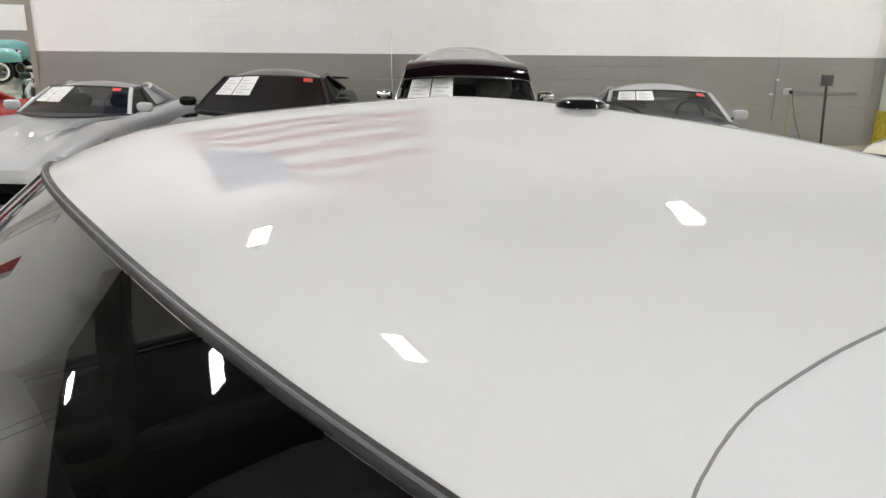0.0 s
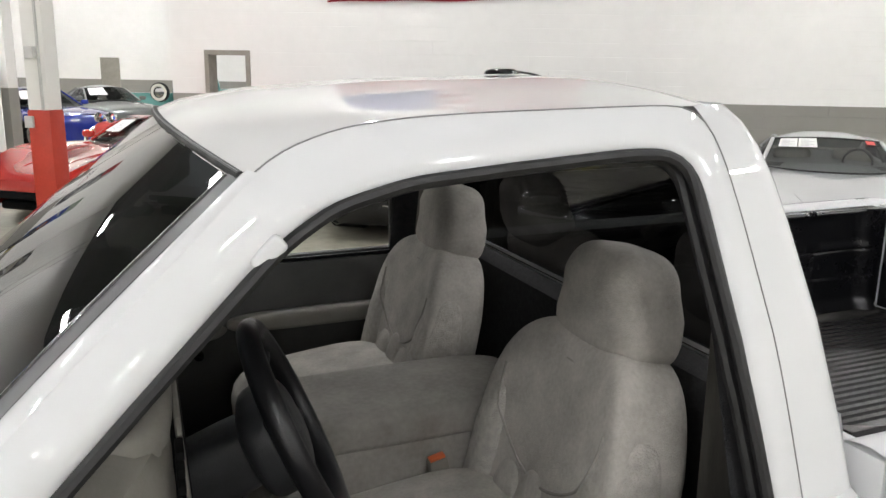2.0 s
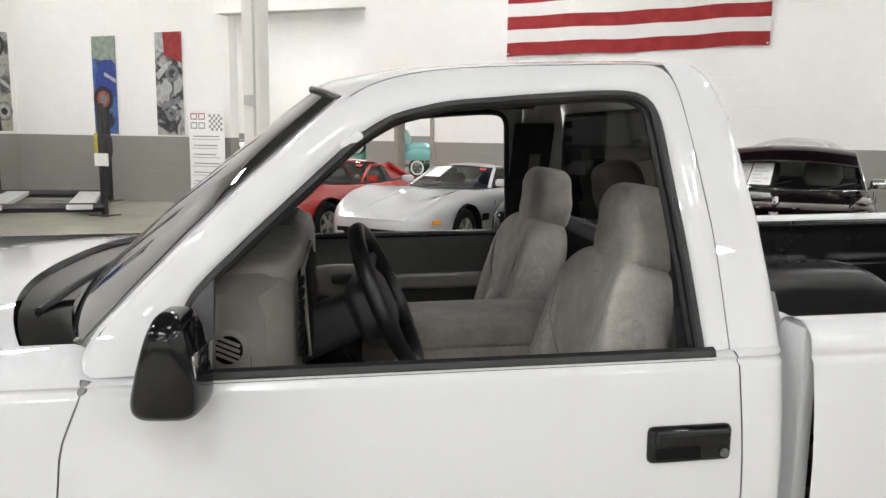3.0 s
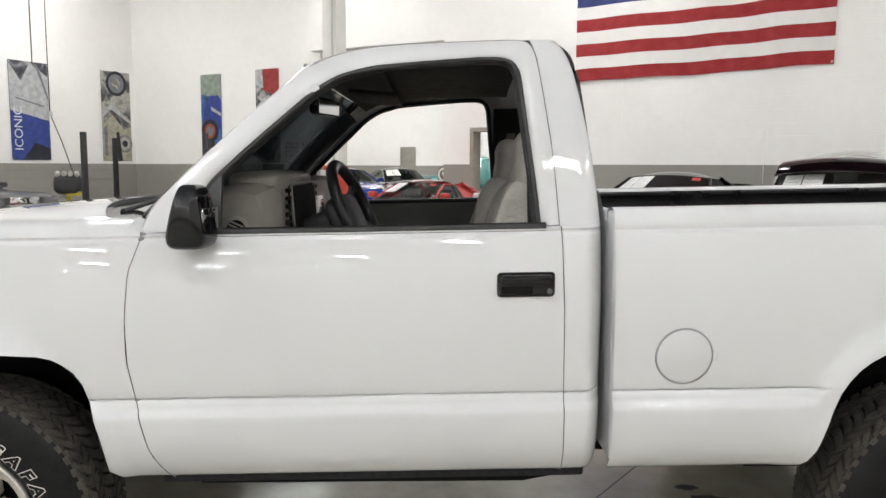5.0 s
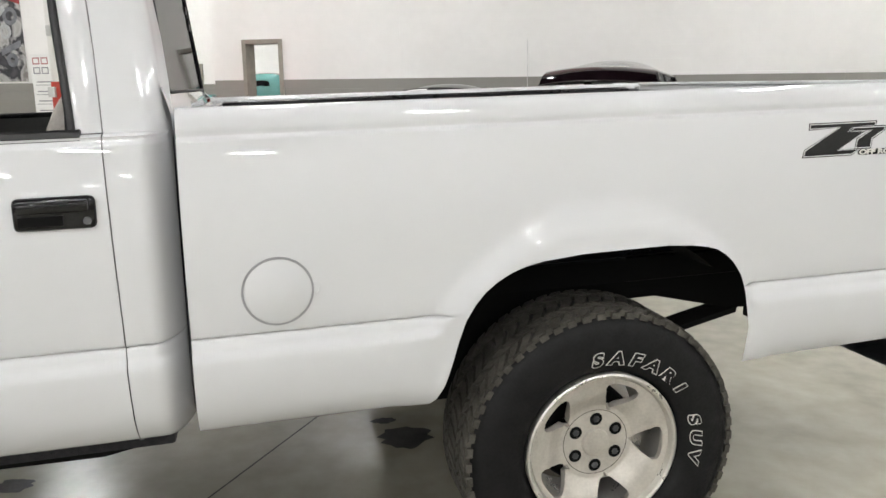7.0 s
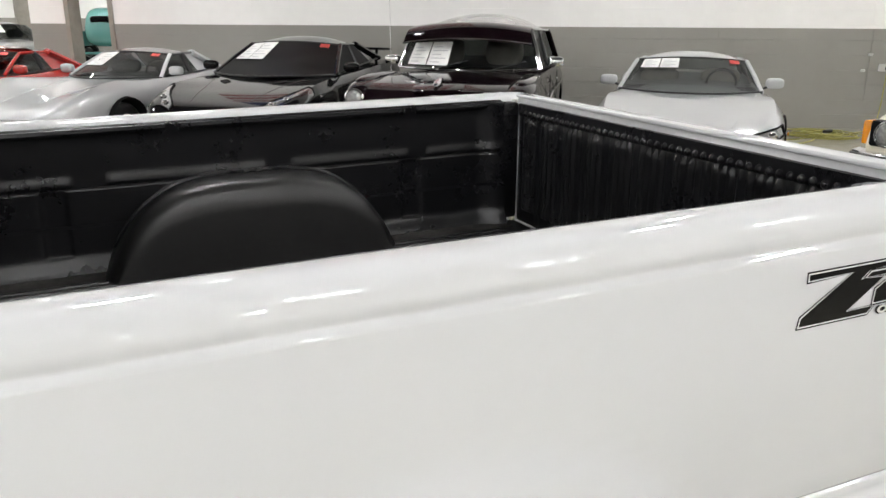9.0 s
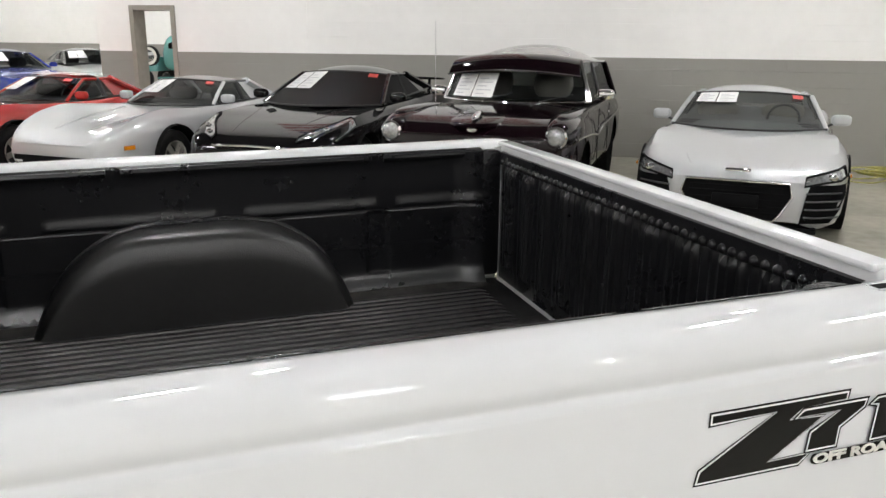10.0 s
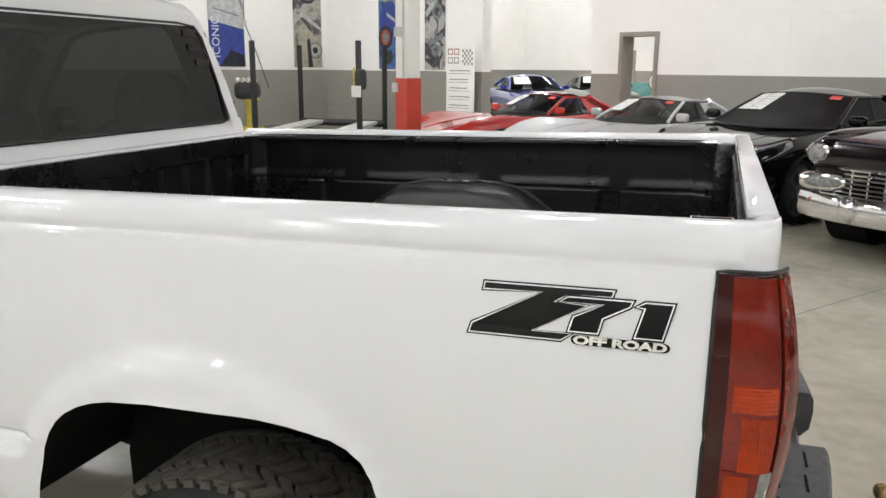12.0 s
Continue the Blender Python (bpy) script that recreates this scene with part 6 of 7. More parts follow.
MERC = [(2.36, .80, .80, .82, .44), (2.33, .86, .84, .87, .36), (2.0, .88, .89, .92, .28), (.9, .89, .92, .97, .24), (-1, .89, .92, .95, .24), (-2.2, .86, .9, .93, .3), (-2.36, .8, .85, .88, .44)]
MERC_G = dict(sail=.85, xw=.85, xws=.65, yb=.76, zb=.955, xf=.15, xfs=.08, yr=.58, zr=1.43, xr=-1.0, xrs=-1.0, yr2=.57, zr2=1.42, xb=-1.5, xbs=-1.45, yb2=.74, zb2=.95, bp=.45)
mc = car("cream_sedan", "cream-yellow seventies sedan with black rubber bumper trim", at(8.13, 2.64, 80), MERC, (1.45, -1.35), .315, .36, 1.46, MERC_G, P_CREAM, rimr=.19, tw=.19, mirror_m=P_CREAM)
part("grille", bbox(2.30, 2.40, -.30, .30, .56, .84, .03), M_CHROME, mc, "upright chrome grille")
part("bumper", loft([[Vector((2.46 + dx - .10 * abs(y / .9) ** 4, y, z)) for y in spread(-.92, .92, 15)] for dx, z in ((-.10, .42), (.0, .43), (.02, .49), (.0, .55), (-.10, .56))]), M_CHROME, mc, "chrome bumper")
part("bumper_strip", loft([[Vector((2.485 + dx - .10 * abs(y / .9) ** 4, y, z)) for y in spread(-.92, .92, 15)] for dx, z in ((0, .47), (.02, .48), (.02, .53), (0, .54))]), M_RUBBER, mc)
for s in (-1, 1):
    part("headlight_panel", bbox(2.26, 2.385, s * .54 - .24, s * .54 + .24, .60, .83, .03), M_GRILLE, mc)
    for y, r, m_, word in ((.625, 1.0, M_CLEARLENS, "round clear headlight"), (.39, .85, M_FOG, "round yellow driving lamp")):
        hl = part("headlight", moved(revolve([(0, .03), (.07 * r, .022), (.10 * r, 0), (.105 * r, -.02)], 28), pose(2.385, s * y, .715, 0, 0, -90)), m_, mc, word)
        part("headlight_ring", moved(revolve([(.100 * r, -.004), (.108 * r, .006), (.116 * r, -.004)], 28), pose(2.387, s * y, .715, 0, 0, -90)), M_CHROME, hl)
    part("turn_signal", bbox(2.12, 2.36, s * .82 - .035, s * .82 + .04, .61, .82, .02), M_AMBER, mc, "amber corner turn signal")

MUST = [(2.36, .78, .70, .72, .26), (2.3, .84, .80, .82, .2), (1.8, .91, .88, .92, .18), (.9, .93, .93, 1.0, .18), (-.5, .92, .95, 1.0, .18), (-1.4, .94, .98, 1.02, .18), (-2.2, .90, .98, 1.0, .3), (-2.36, .84, .9, .95, .42)]
MUST_G = dict(GTR_G, xw=.95, xws=.6, zb=.98, zr=1.38, zr2=1.37)


def hall_at(u, n, deg):
    p = HALL @ Vector((u, n, 0))
    d = HALL.to_3x3() @ Vector((math.cos(radians(deg)), math.sin(radians(deg)), 0))
    return pose(p.x, p.y, 0, 0, 0, math.degrees(math.atan2(d.y, d.x)))


car("blue_coupe", "blue and white two-door muscle car in the back bay", hall_at(-13.7, 16.3, -32), MUST, (1.42, -1.3), .34, .385, 1.58, MUST_G, P_BLUE, rimr=.235, tag=False)
car("grey_coupe", "grey sports coupe with price sheets in the back bay", hall_at(-14.2, 20.3, -40), MUST, (1.42, -1.3), .34, .385, 1.58, MUST_G, P_GREY, rimr=.235, tag=False)
sd = car("dark_grey_sedan", "dark grey sedan parked beside the lift", pose(-12.3, 13.9, 0, 0, 0, -25), MERC, (1.45, -1.35), .315, .36, 1.46, MERC_G, P_DKGREY, rimr=.2, tag=False, card=False)
part("grille", bbox(2.30, 2.40, -.34, .34, .52, .82, .03), M_CHROME, sd, "broad chrome grille")
for s in (-1, 1):
    part("headlight", bbox(2.2, 2.37, s * .62 - .2, s * .62 + .2, .64, .82, .04), M_CLEARLENS, sd)
car("green_coupe", "dark green sports car in the store room", hall_at(-6.6, 14.2, -70), VETTE, (1.30, -1.19), .33, .375, 1.5, VETTE_G, P_GREEN, rimr=.2, tag=False)


def old_pickup(m):
    t = thing("old_pickup", m, "teal forties pickup truck with whitewall tyres in the store room", "pickup truck", "parked show cars")
    part("hood", moved(soft(1.5, .86, .72, 3.0, warp=lambda p: Vector((p.x, p.y * (1 - .22 * max(0, p.x)), p.z * (1 - .12 * max(0, p.x))))), pose(1.45, 0, .95)), P_TEAL, t)
    part("cab", moved(soft(1.5, 1.5, 1.30, 4.0, warp=lambda p: Vector((p.x * (1 - .25 * max(0, p.z)), p.y * (1 - .22 * max(0, p.z)), p.z))), pose(.05, 0, 1.25)), P_TEAL, t)
    part("windscreen", loft([[Vector((.70, y, 1.34)) for y in spread(-.58, .58, 7)], [Vector((.60, y * .9, 1.66)) for y in spread(-.58, .58, 7)]]), M_DARKGLASS, t)
    part("cargo_bed", bbox(-2.3, -.72, -.78, .78, .62, 1.12, .03), P_TEAL, t)
    part("running_board", bbox(-.7, .9, -.92, .92, .36, .44, .02), P_TEAL, t)
    sp = part("spare_wheel", moved(revolve([(.20, -.04), (.21, -.075), (.29, -.085), (.34, -.06), (.345, 0), (.34, .06), (.2, .06)], 32), pose(-.95, -.86, 1.15)), M_TYRE, t, "whitewall spare wheel on the box side")
    part("whitewall", moved(revolve([(.20, -.078), (.215, -.088), (.30, -.088)], 32), pose(-.95, -.86, 1.15)), M_WHITEWALL, sp)
    part("hub_cap", moved(revolve([(0, -.07), (.12, -.06), (.20, -.03)], 24), pose(-.95, -.86, 1.15)), M_CHROME, sp)
    part("bumper", tube(smooth_line([(2.28, -.85, .48), (2.42, -.5, .48), (2.45, 0, .48), (2.42, .5, .48), (2.28, .85, .48)], 16), .05, 8), M_CHROME, t)
    for s in (-1, 1):
        part("side_window", moved(soft(.74, .03, .30, 4), pose(.05, s * .712, 1.47, -s * 9, 0, 0)), M_BLACKP, t)
        part("front_fender", moved(soft(1.25, .46, .70, 2.4, warp=lambda p: Vector((p.x, p.y, p.z if p.z > -.08 else -.08))), pose(1.55, s * .70, .72)), P_TEAL, t)
        part("rear_fender", moved(soft(1.15, .36, .66, 2.4, warp=lambda p: Vector((p.x, p.y, p.z if p.z > -.08 else -.08))), pose(-1.3, s * .78, .70)), P_TEAL, t)
        part("headlight", moved(soft(.22, .24, .24, 2.0), pose(2.02, s * .62, .92)), M_CHROME, t)
        for x in (1.55, -1.3):
            car_wheel(t, x, s * .78, .36, .17, .20, M_CHROME, 5, True)


old_pickup(hall_at(-13.45, 25.0, 0))


# ---- cab interior ----
def seat(y, name):
    s = part(name, raked(moved(soft(0.52, 0.56, 0.24, 3.6, warp=lambda p: Vector((p.x, p.y, p.z + 0.10 * p.x * p.x - 0.06 * (p.x < -0.2) * abs(p.x + 0.2)))), pose(-1.62, y, 0.98, 0, -6, 0))), M_SEAT, truck, "grey velour bucket seat")
    tilt = -14

    def warp_back(p):
        w = 1.0 - 0.26 * max(0, p.z - 0.06) / 0.23
        side = 0.055 * abs(p.y / 0.27) ** 3
        return Vector((p.x - side * (1 if p.x < 0 else 0.2), p.y * w, p.z))
    part("backrest", raked(moved(soft(0.17, 0.53, 0.58, 4.6, 40, 28, warp=warp_back), pose(-1.315, y, 1.165) @ pose(0, 0, 0, 0, 14, 0))), M_SEAT, s)
    part("headrest", raked(moved(soft(0.15, 0.295, 0.222, 3.8, 32, 20, warp=lambda p: Vector((p.x - 0.01 * (p.z > 0), p.y * (1 - 0.30 * max(0, p.z + 0.03) / 0.15), p.z))), pose(-1.232, y, 1.508) @ pose(0, 0, 0, 0, 10, 0))), M_SEAT, s, "padded grey headrest")
    sides = [part("bolster", raked(moved(soft(0.14, 0.13, 0.46, 2.6), pose(-1.375, y + k * 0.205, 1.12) @ pose(0, 0, 0, 0, 14, 0))), M_WEAVE, s, "woven cloth side bolster") for k in (-1, 1)]
    trees = [BVHTree.FromPolygons([v.co for v in o.data.vertices], [tuple(p.vertices) for p in o.data.polygons]) for o in (s.children[0], *sides)]

    def drape(dy, z, lift=0.0):
        """The foremost point of the padding at a height."""
        hits = [h for h in (tr.ray_cast(Vector((-2.0, y + dy, z)), Vector((1, 0, 0)))[0] for tr in trees) if h]
        return min(hits, key=lambda h: h.x) - Vector((lift, 0, 0)) if hits else None

    def seam(pts):
        line = [drape(p[0], p[1]) for p in smooth_line([(a, b, 0) for a, b in pts], 26, 1)]
        line = [p for p in line if p]
        part("seam", tube(smooth_line(line, len(line), 1), 0.0032, 6), M_SEATD, s, "stitched seam")
    seam([(-0.19, 1.31), (-0.185, 1.24), (-0.15, 1.185), (-0.08, 1.145), (0, 1.125), (0.08, 1.145), (0.15, 1.185), (0.185, 1.24), (0.19, 1.31)])
    for dy in (-0.088, 0.0, 0.088):
        c = drape(dy, 1.03)
        part("pleat", moved(soft(0.040, 0.100, 0.25 - 0.4 * abs(dy), 2.6, 20, 16), pose(c.x + 0.004, c.y, c.z) @ pose(0, 0, 0, 0, 14, 0)), M_SEAT, s, "padded velour pleat")
    part("headrest_seam", raked(tube(smooth_line([(-1.325, y - 0.10, 1.415), (-1.335, y, 1.402), (-1.325, y + 0.10, 1.415)], 12, 1), 0.003, 6)), M_SEATD, s)
    return s


seat(-0.44, "driver_seat")
seat(0.44, "passenger_seat")
con = part("centre_console", raked(moved(soft(0.72, 0.30, 0.30, 5.0), pose(-1.55, 0.0, 1.03))), M_SEATD, truck, "folded grey cloth centre seat armrest")
part("console_lid", raked(moved(soft(0.70, 0.31, 0.10, 4.5), pose(-1.56, 0.0, 1.17))), M_SEATD, con)
part("console_front", raked(moved(soft(0.30, 0.30, 0.16, 4.5), pose(-1.74, 0.0, 1.02))), M_SEATRIB, con)
bk = part("seat_buckle", raked(moved(bbox(-0.022, 0.022, -0.014, 0.014, -0.06, 0.05, 0.006), pose(-1.50, -0.19, 1.06, 0, -12, 0))), M_DASH, truck, "seat-belt buckle")
part("buckle_button", raked(moved(bbox(-0.018, 0.018, -0.010, 0.010, 0.048, 0.056, 0.002), pose(-1.50, -0.19, 1.06, 0, -12, 0))), M_ORANGE, bk)
part("belt_strap", raked(tube([(-1.52, -0.19, 1.02), (-1.68, -0.20, 1.05), (-1.78, -0.21, 1.06)], 0.018, 6, 0.3)), M_BLACKP, truck)
for sgn in (-1, 1):
    for i, (x0, x1) in enumerate(((-1.215, -1.235), (-1.19, -1.195), (-1.17, -1.165))):
        part("seat_belt", raked(loft([[Vector((x0 - 0.02, sgn * 0.70, 1.66 - 0.1 * i)), Vector((x0 + 0.02, sgn * 0.69, 1.66 - 0.1 * i))], [Vector((x1 - 0.045, sgn * 0.76, 1.0)), Vector((x1 + 0.0, sgn * 0.75, 1.0))]])), M_BELT, truck, "taupe seat-belt webbing", smooth=False)
    part("pillar_trim", raked(loft([[Vector((x, sgn * interp(z, UZ, UY) - sgn * 0.05, z)) for x in (-1.30, -1.22, -1.14)] for z in (1.0, 1.33, 1.55, 1.78)])), M_CARPET, truck)
    part("screen_pillar_trim", raked(tube([screen_pt(f, sgn * 0.93) + Vector((0.05, 0, -0.01)) for f in spread(0.13, 0.98, 12)], 0.040, 10)), M_DASHD, truck)
    part("sun_visor", raked(moved(bbox(-0.10, 0.10, -0.26, 0.26, -0.010, 0.010, 0.008), pose(-1.84, sgn * 0.36, 1.812, 0, 6, 0))), M_HEADLINER, truck, "folded cloth sun visor")
part("headliner", raked(loft([[roof_pt(f, g) + Vector((0.02, 0, -0.045 - 0.02 * abs(g) ** 4)) for g in spread(-0.97, 0.97, 15)] for f in spread(0.03, 1, 12)])), M_HEADLINER, truck, "dark taupe headliner")
part("headliner_edge", raked(loft([[Vector((x, s * 0.66, 1.80)) for x in (-1.92, -1.6, -1.2)] for s in (-1, -0.99)])), M_HEADLINER, truck)
rm = part("room_mirror", raked(moved(soft(0.035, 0.24, 0.075, 4.0), pose(-2.03, 0.02, 1.75, 0, 0, -14))), M_BLACKP, truck, "black rear-view mirror")
part("room_mirror_glass", raked(moved(bbox(-0.002, 0.002, -0.105, 0.105, -0.028, 0.028), pose(-2.009, 0.025, 1.75, 0, 0, -14))), M_CHROME, rm)
part("room_mirror_stem", raked(tube([(-2.045, 0.02, 1.76), (-2.075, 0.02, 1.79)], 0.01, 6)), M_BLACKP, rm)
part("cab_back_trim", raked(loft([[Vector((x, y, z)) for y in spread(-0.80, 0.80, 9)] for x, z in ((-1.20, 0.70), (-1.15, 1.0), (-1.13, 1.30), (-1.135, 1.385), (-1.11, 1.41), (-1.10, 1.412))])), M_CARPET, truck, "dark grey plastic trim below the rear window")
part("cab_floor", raked(bbox(-2.46, -1.12, -0.86, 0.86, 0.64, 0.70, 0.005)), M_CARPET, truck)
# dashboard
drows = []
for y in spread(-0.72, 0.72, 37):
    bow = 0.05 * (1 - (y / 0.8) ** 2)
    q = max(0.0, (abs(y) - 0.58) / 0.14) ** 2
    drows.append([p + Vector((-0.055 * q if k > 2 else 0.0, 0, (0.0, -0.01, -0.035, -0.04, -0.03, -0.01, 0, 0, 0)[k] * q)) for k, p in enumerate([Vector((-2.50 - bow, y, 1.345)), Vector((-2.36 - bow * 0.6, y, 1.41)), Vector((-2.22, y, 1.47)), Vector((-2.12, y, 1.475)), Vector((-2.08, y, 1.455)), Vector((-2.065, y, 1.40)), Vector((-2.065, y, 1.15)), Vector((-2.12, y, 1.0)), Vector((-2.25, y, 0.93))])])
pad = [[r[k] + Vector((0, 0, 0.004)) for k in range(4)] for r in drows[3:-3]]
dash = part("dashboard", raked(loft(drows)), M_DASH, truck, "taupe moulded dashboard with a dark padded top")
part("dash_pad", raked(loft(pad)), M_DASHT, dash, "padded dark taupe dashboard top")
for y in (-0.72, 0.72):
    side = drows[0] if y < 0 else drows[-1]
    bm = bmesh.new()
    bm.faces.new([bm.verts.new(p) for p in side])
    part("dash_end", raked(thick(bm, 0.004)), M_DASH, dash)
    part("dash_seam", raked(tube([(-2.15, y * 1.003, 1.425), (-2.152, y * 1.003, 1.3), (-2.14, y * 1.003, 1.1)], 0.0022, 5)), M_GAP, dash)
cl = part("instrument_hood", raked(moved(soft(0.20, 0.62, 0.26, 4.5), pose(-2.155, -0.34, 1.365))), M_DASH, dash, "raised instrument binnacle")
part("binnacle_pad", raked(moved(soft(0.21, 0.63, 0.10, 4.0), pose(-2.16, -0.34, 1.452))), M_DASH, cl, "padded taupe binnacle top")
part("instrument_face", raked(moved(bbox(-0.012, 0.012, -0.225, 0.225, -0.105, 0.098, 0.02), pose(-2.052, -0.345, 1.355, 0, -4, 0))), M_GAP, cl, "black instrument panel")
part("radio_panel", raked(moved(bbox(-0.02, 0.02, -0.14, 0.14, -0.16, 0.10, 0.02), pose(-2.06, -0.03, 1.30, 0, -4, 0))), M_BLACKP, cl, "black radio and heater panel")
part("face_bezel", raked(moved(tube([(0, -0.228, -0.10), (0, -0.228, 0.085), (0, -0.21, 0.10), (0, 0.21, 0.10), (0, 0.228, 0.085), (0, 0.228, -0.10)], 0.005, 6), pose(-2.046, -0.345, 1.355, 0, -4, 0))), M_DASH, cl, "pale instrument surround")
for y, z in [(y, 1.20 + 0.026 * k) for y in (-0.61, -0.085) for k in range(7)]:
    part("vent_slat", raked(moved(bbox(-0.006, 0.006, -0.024, 0.024, -0.007, 0.007, 0.002), pose(-2.054, y, z + 0.08))), M_GAP, cl)
VP = (-2.196, -0.724, 1.32)
vent = part("side_vent", raked(moved(revolve([(0.030, 0.006), (0.040, 0.003), (0.043, -0.004)], 28), pose(VP[0], VP[1], VP[2], 0, 0, 180))), M_DASH, dash, "round side air vent")
part("vent_hole", raked(moved(revolve([(0.0, 0.0), (0.031, 0.0)], 28), pose(VP[0], VP[1] - 0.001, VP[2], 0, 0, 180))), M_GAP, vent)
for k in range(4):
    part("vent_fin", raked(moved(bbox(-0.026, 0.026, -0.003, 0.004, -0.0025, 0.0025), pose(VP[0], VP[1] - 0.004, VP[2]) @ pose(0, 0, -0.018 + 0.012 * k, 0, 25, 0))), M_DASH, vent)
# steering
swm = pose(-1.855, -0.40, 1.345, 0, 0, -6) @ Matrix.Rotation(radians(66), 4, "Y")
sw = part("steering_wheel", raked(moved(revolve([(0.185 + 0.0205 * math.cos(a), 0.0205 * math.sin(a)) for a in spread(0, math.tau, 13)], 56, "z"), swm)), M_WHEELRIM, truck, "black four-spoke steering wheel")
for a in (20, 160, 215, 325):
    c, s = math.cos(radians(a)), math.sin(radians(a))
    part("wheel_spoke", raked(moved(tube([(0.05 * s, 0.05 * c, -0.035), (0.12 * s, 0.12 * c, -0.025), (0.18 * s, 0.18 * c, 0)], 0.016, 8, 0.5), swm)), M_DASHD, sw)
part("wheel_hub", raked(moved(soft(0.17, 0.21, 0.10, 3.4), swm @ pose(0, 0, -0.04))), M_DASHD, sw)
part("steering_column", raked(moved(soft(0.12, 0.12, 0.36, 4), swm @ pose(0, 0, -0.20))), M_DASHD, sw)
part("shift_lever", raked(tube([(-1.98, -0.33, 1.25), (-1.93, -0.18, 1.22)], 0.010, 8)), M_BLACKP, sw)
part("turn_lever", raked(tube([(-1.96, -0.46, 1.24), (-1.89, -0.62, 1.21)], 0.009, 8)), M_BLACKP, sw)
part("knee_panel", raked(moved(soft(0.10, 0.40, 0.20, 4), pose(-2.20, -0.40, 1.07))), M_DASHD, dash)
part("pedal", raked(moved(bbox(-0.01, 0.01, -0.06, 0.06, -0.04, 0.04, 0.006), pose(-2.36, -0.42, 0.86, 0, 35, 0))), M_RUBBER, truck)
part("transfer_lever", raked(tube(smooth_line([(-2.05, -0.08, 0.72), (-2.02, -0.08, 0.95), (-1.99, -0.08, 1.06)], 8), 0.012, 8)), M_BLACKP, truck)


# ---- posters, sign, lift and wall fittings ----
def poster(u0, u1, z0, z1, wall, cols, seed, art, word=""):
    """wall: 'n' or 'w'; a printed banner of mottled colour patches."""
    m = HALL @ (pose((u0 + u1) / 2, D_POST - 0.02, 0) if wall == "n" else pose(U_LEFT + 0.02, (u0 + u1) / 2, 0, 0, 0, 90))
    w = (u1 - u0)
    t = thing("poster", m, "tall printed banner poster of car details on the wall", "poster", "wall posters")
    pm = bpy.data.materials.new("poster_print")
    pm.use_nodes = True
    nt = pm.node_tree
    b = nt.nodes["Principled BSDF"]
    b.inputs["Roughness"].default_value = 0.5
    tc = nt.nodes.new("ShaderNodeTexCoord")
    n1 = nt.nodes.new("ShaderNodeTexNoise")
    n1.inputs["Scale"].default_value, n1.inputs["Detail"].default_value, n1.inputs["Distortion"].default_value = 2.4, 10, 0.7
    mp = nt.nodes.new("ShaderNodeMapping")
    mp.inputs["Location"].default_value = (seed * 7.3, seed * 3.1, seed)
    nt.links.new(tc.outputs["Object"], mp.inputs[0])
    nt.links.new(mp.outputs[0], n1.inputs[0])
    r = nt.nodes.new("ShaderNodeValToRGB")
    el = r.color_ramp.elements
    el[0].position, el[1].position = 0.34, 0.66
    el[0].color, el[1].color = (*cols[0], 1), (*cols[-1], 1)
    for i, c in enumerate(cols[1:-1]):
        e = el.new(0.34 + 0.32 * (i + 1) / (len(cols) - 1))
        e.color = (*c, 1)
    nt.links.new(n1.outputs[0], r.inputs[0])
    nt.links.new(r.outputs[0], b.inputs["Base Color"])
    part("print", bbox(-w / 2, w / 2, -0.008, 0.0, z0, z1), pm, t, smooth=False)
    h = z1 - z0
    tones = {}

    def tone(c):
        if c not in tones:
            tones[c] = mat("print_tone", c, 0.5, var=0.45, scale=7)
        return tones[c]
    for k, (kind, pts, c) in enumerate(art):
        y = -0.0095 - 0.0008 * k
        if kind == "area":
            bm = bmesh.new()
            f = bm.faces.new([bm.verts.new((w * (a - 0.5), y, z0 + h * b)) for a, b in pts])
            bmesh.ops.triangulate(bm, faces=[f])
        else:
            a, b, q0, q1 = pts
            bm = moved(revolve([(q0, 0), (q1, 0.0)], 36), pose(w * (a - 0.5), y, z0 + h * b))
        part("print_area" if kind == "area" else "print_ring", bm, tone(c), t, smooth=False)
    if word:
        part("print_word", moved(words(word, 0.30, 0.001), pose(-w / 2 + 0.28, -0.02, z0 + 0.75, 90, -90, 0)), mat("print_white", (0.62, 0.63, 0.68), 0.5), t, word + " in pale capitals", smooth=False)
    for x in (-w / 2 + 0.03, w / 2 - 0.03):
        for z in (z0 + 0.03, z1 - 0.03):
            part("grommet", moved(revolve([(0.006, 0), (0.014, -0.004), (0.014, 0.002)], 12), pose(x, -0.009, z)), M_ALU, t)


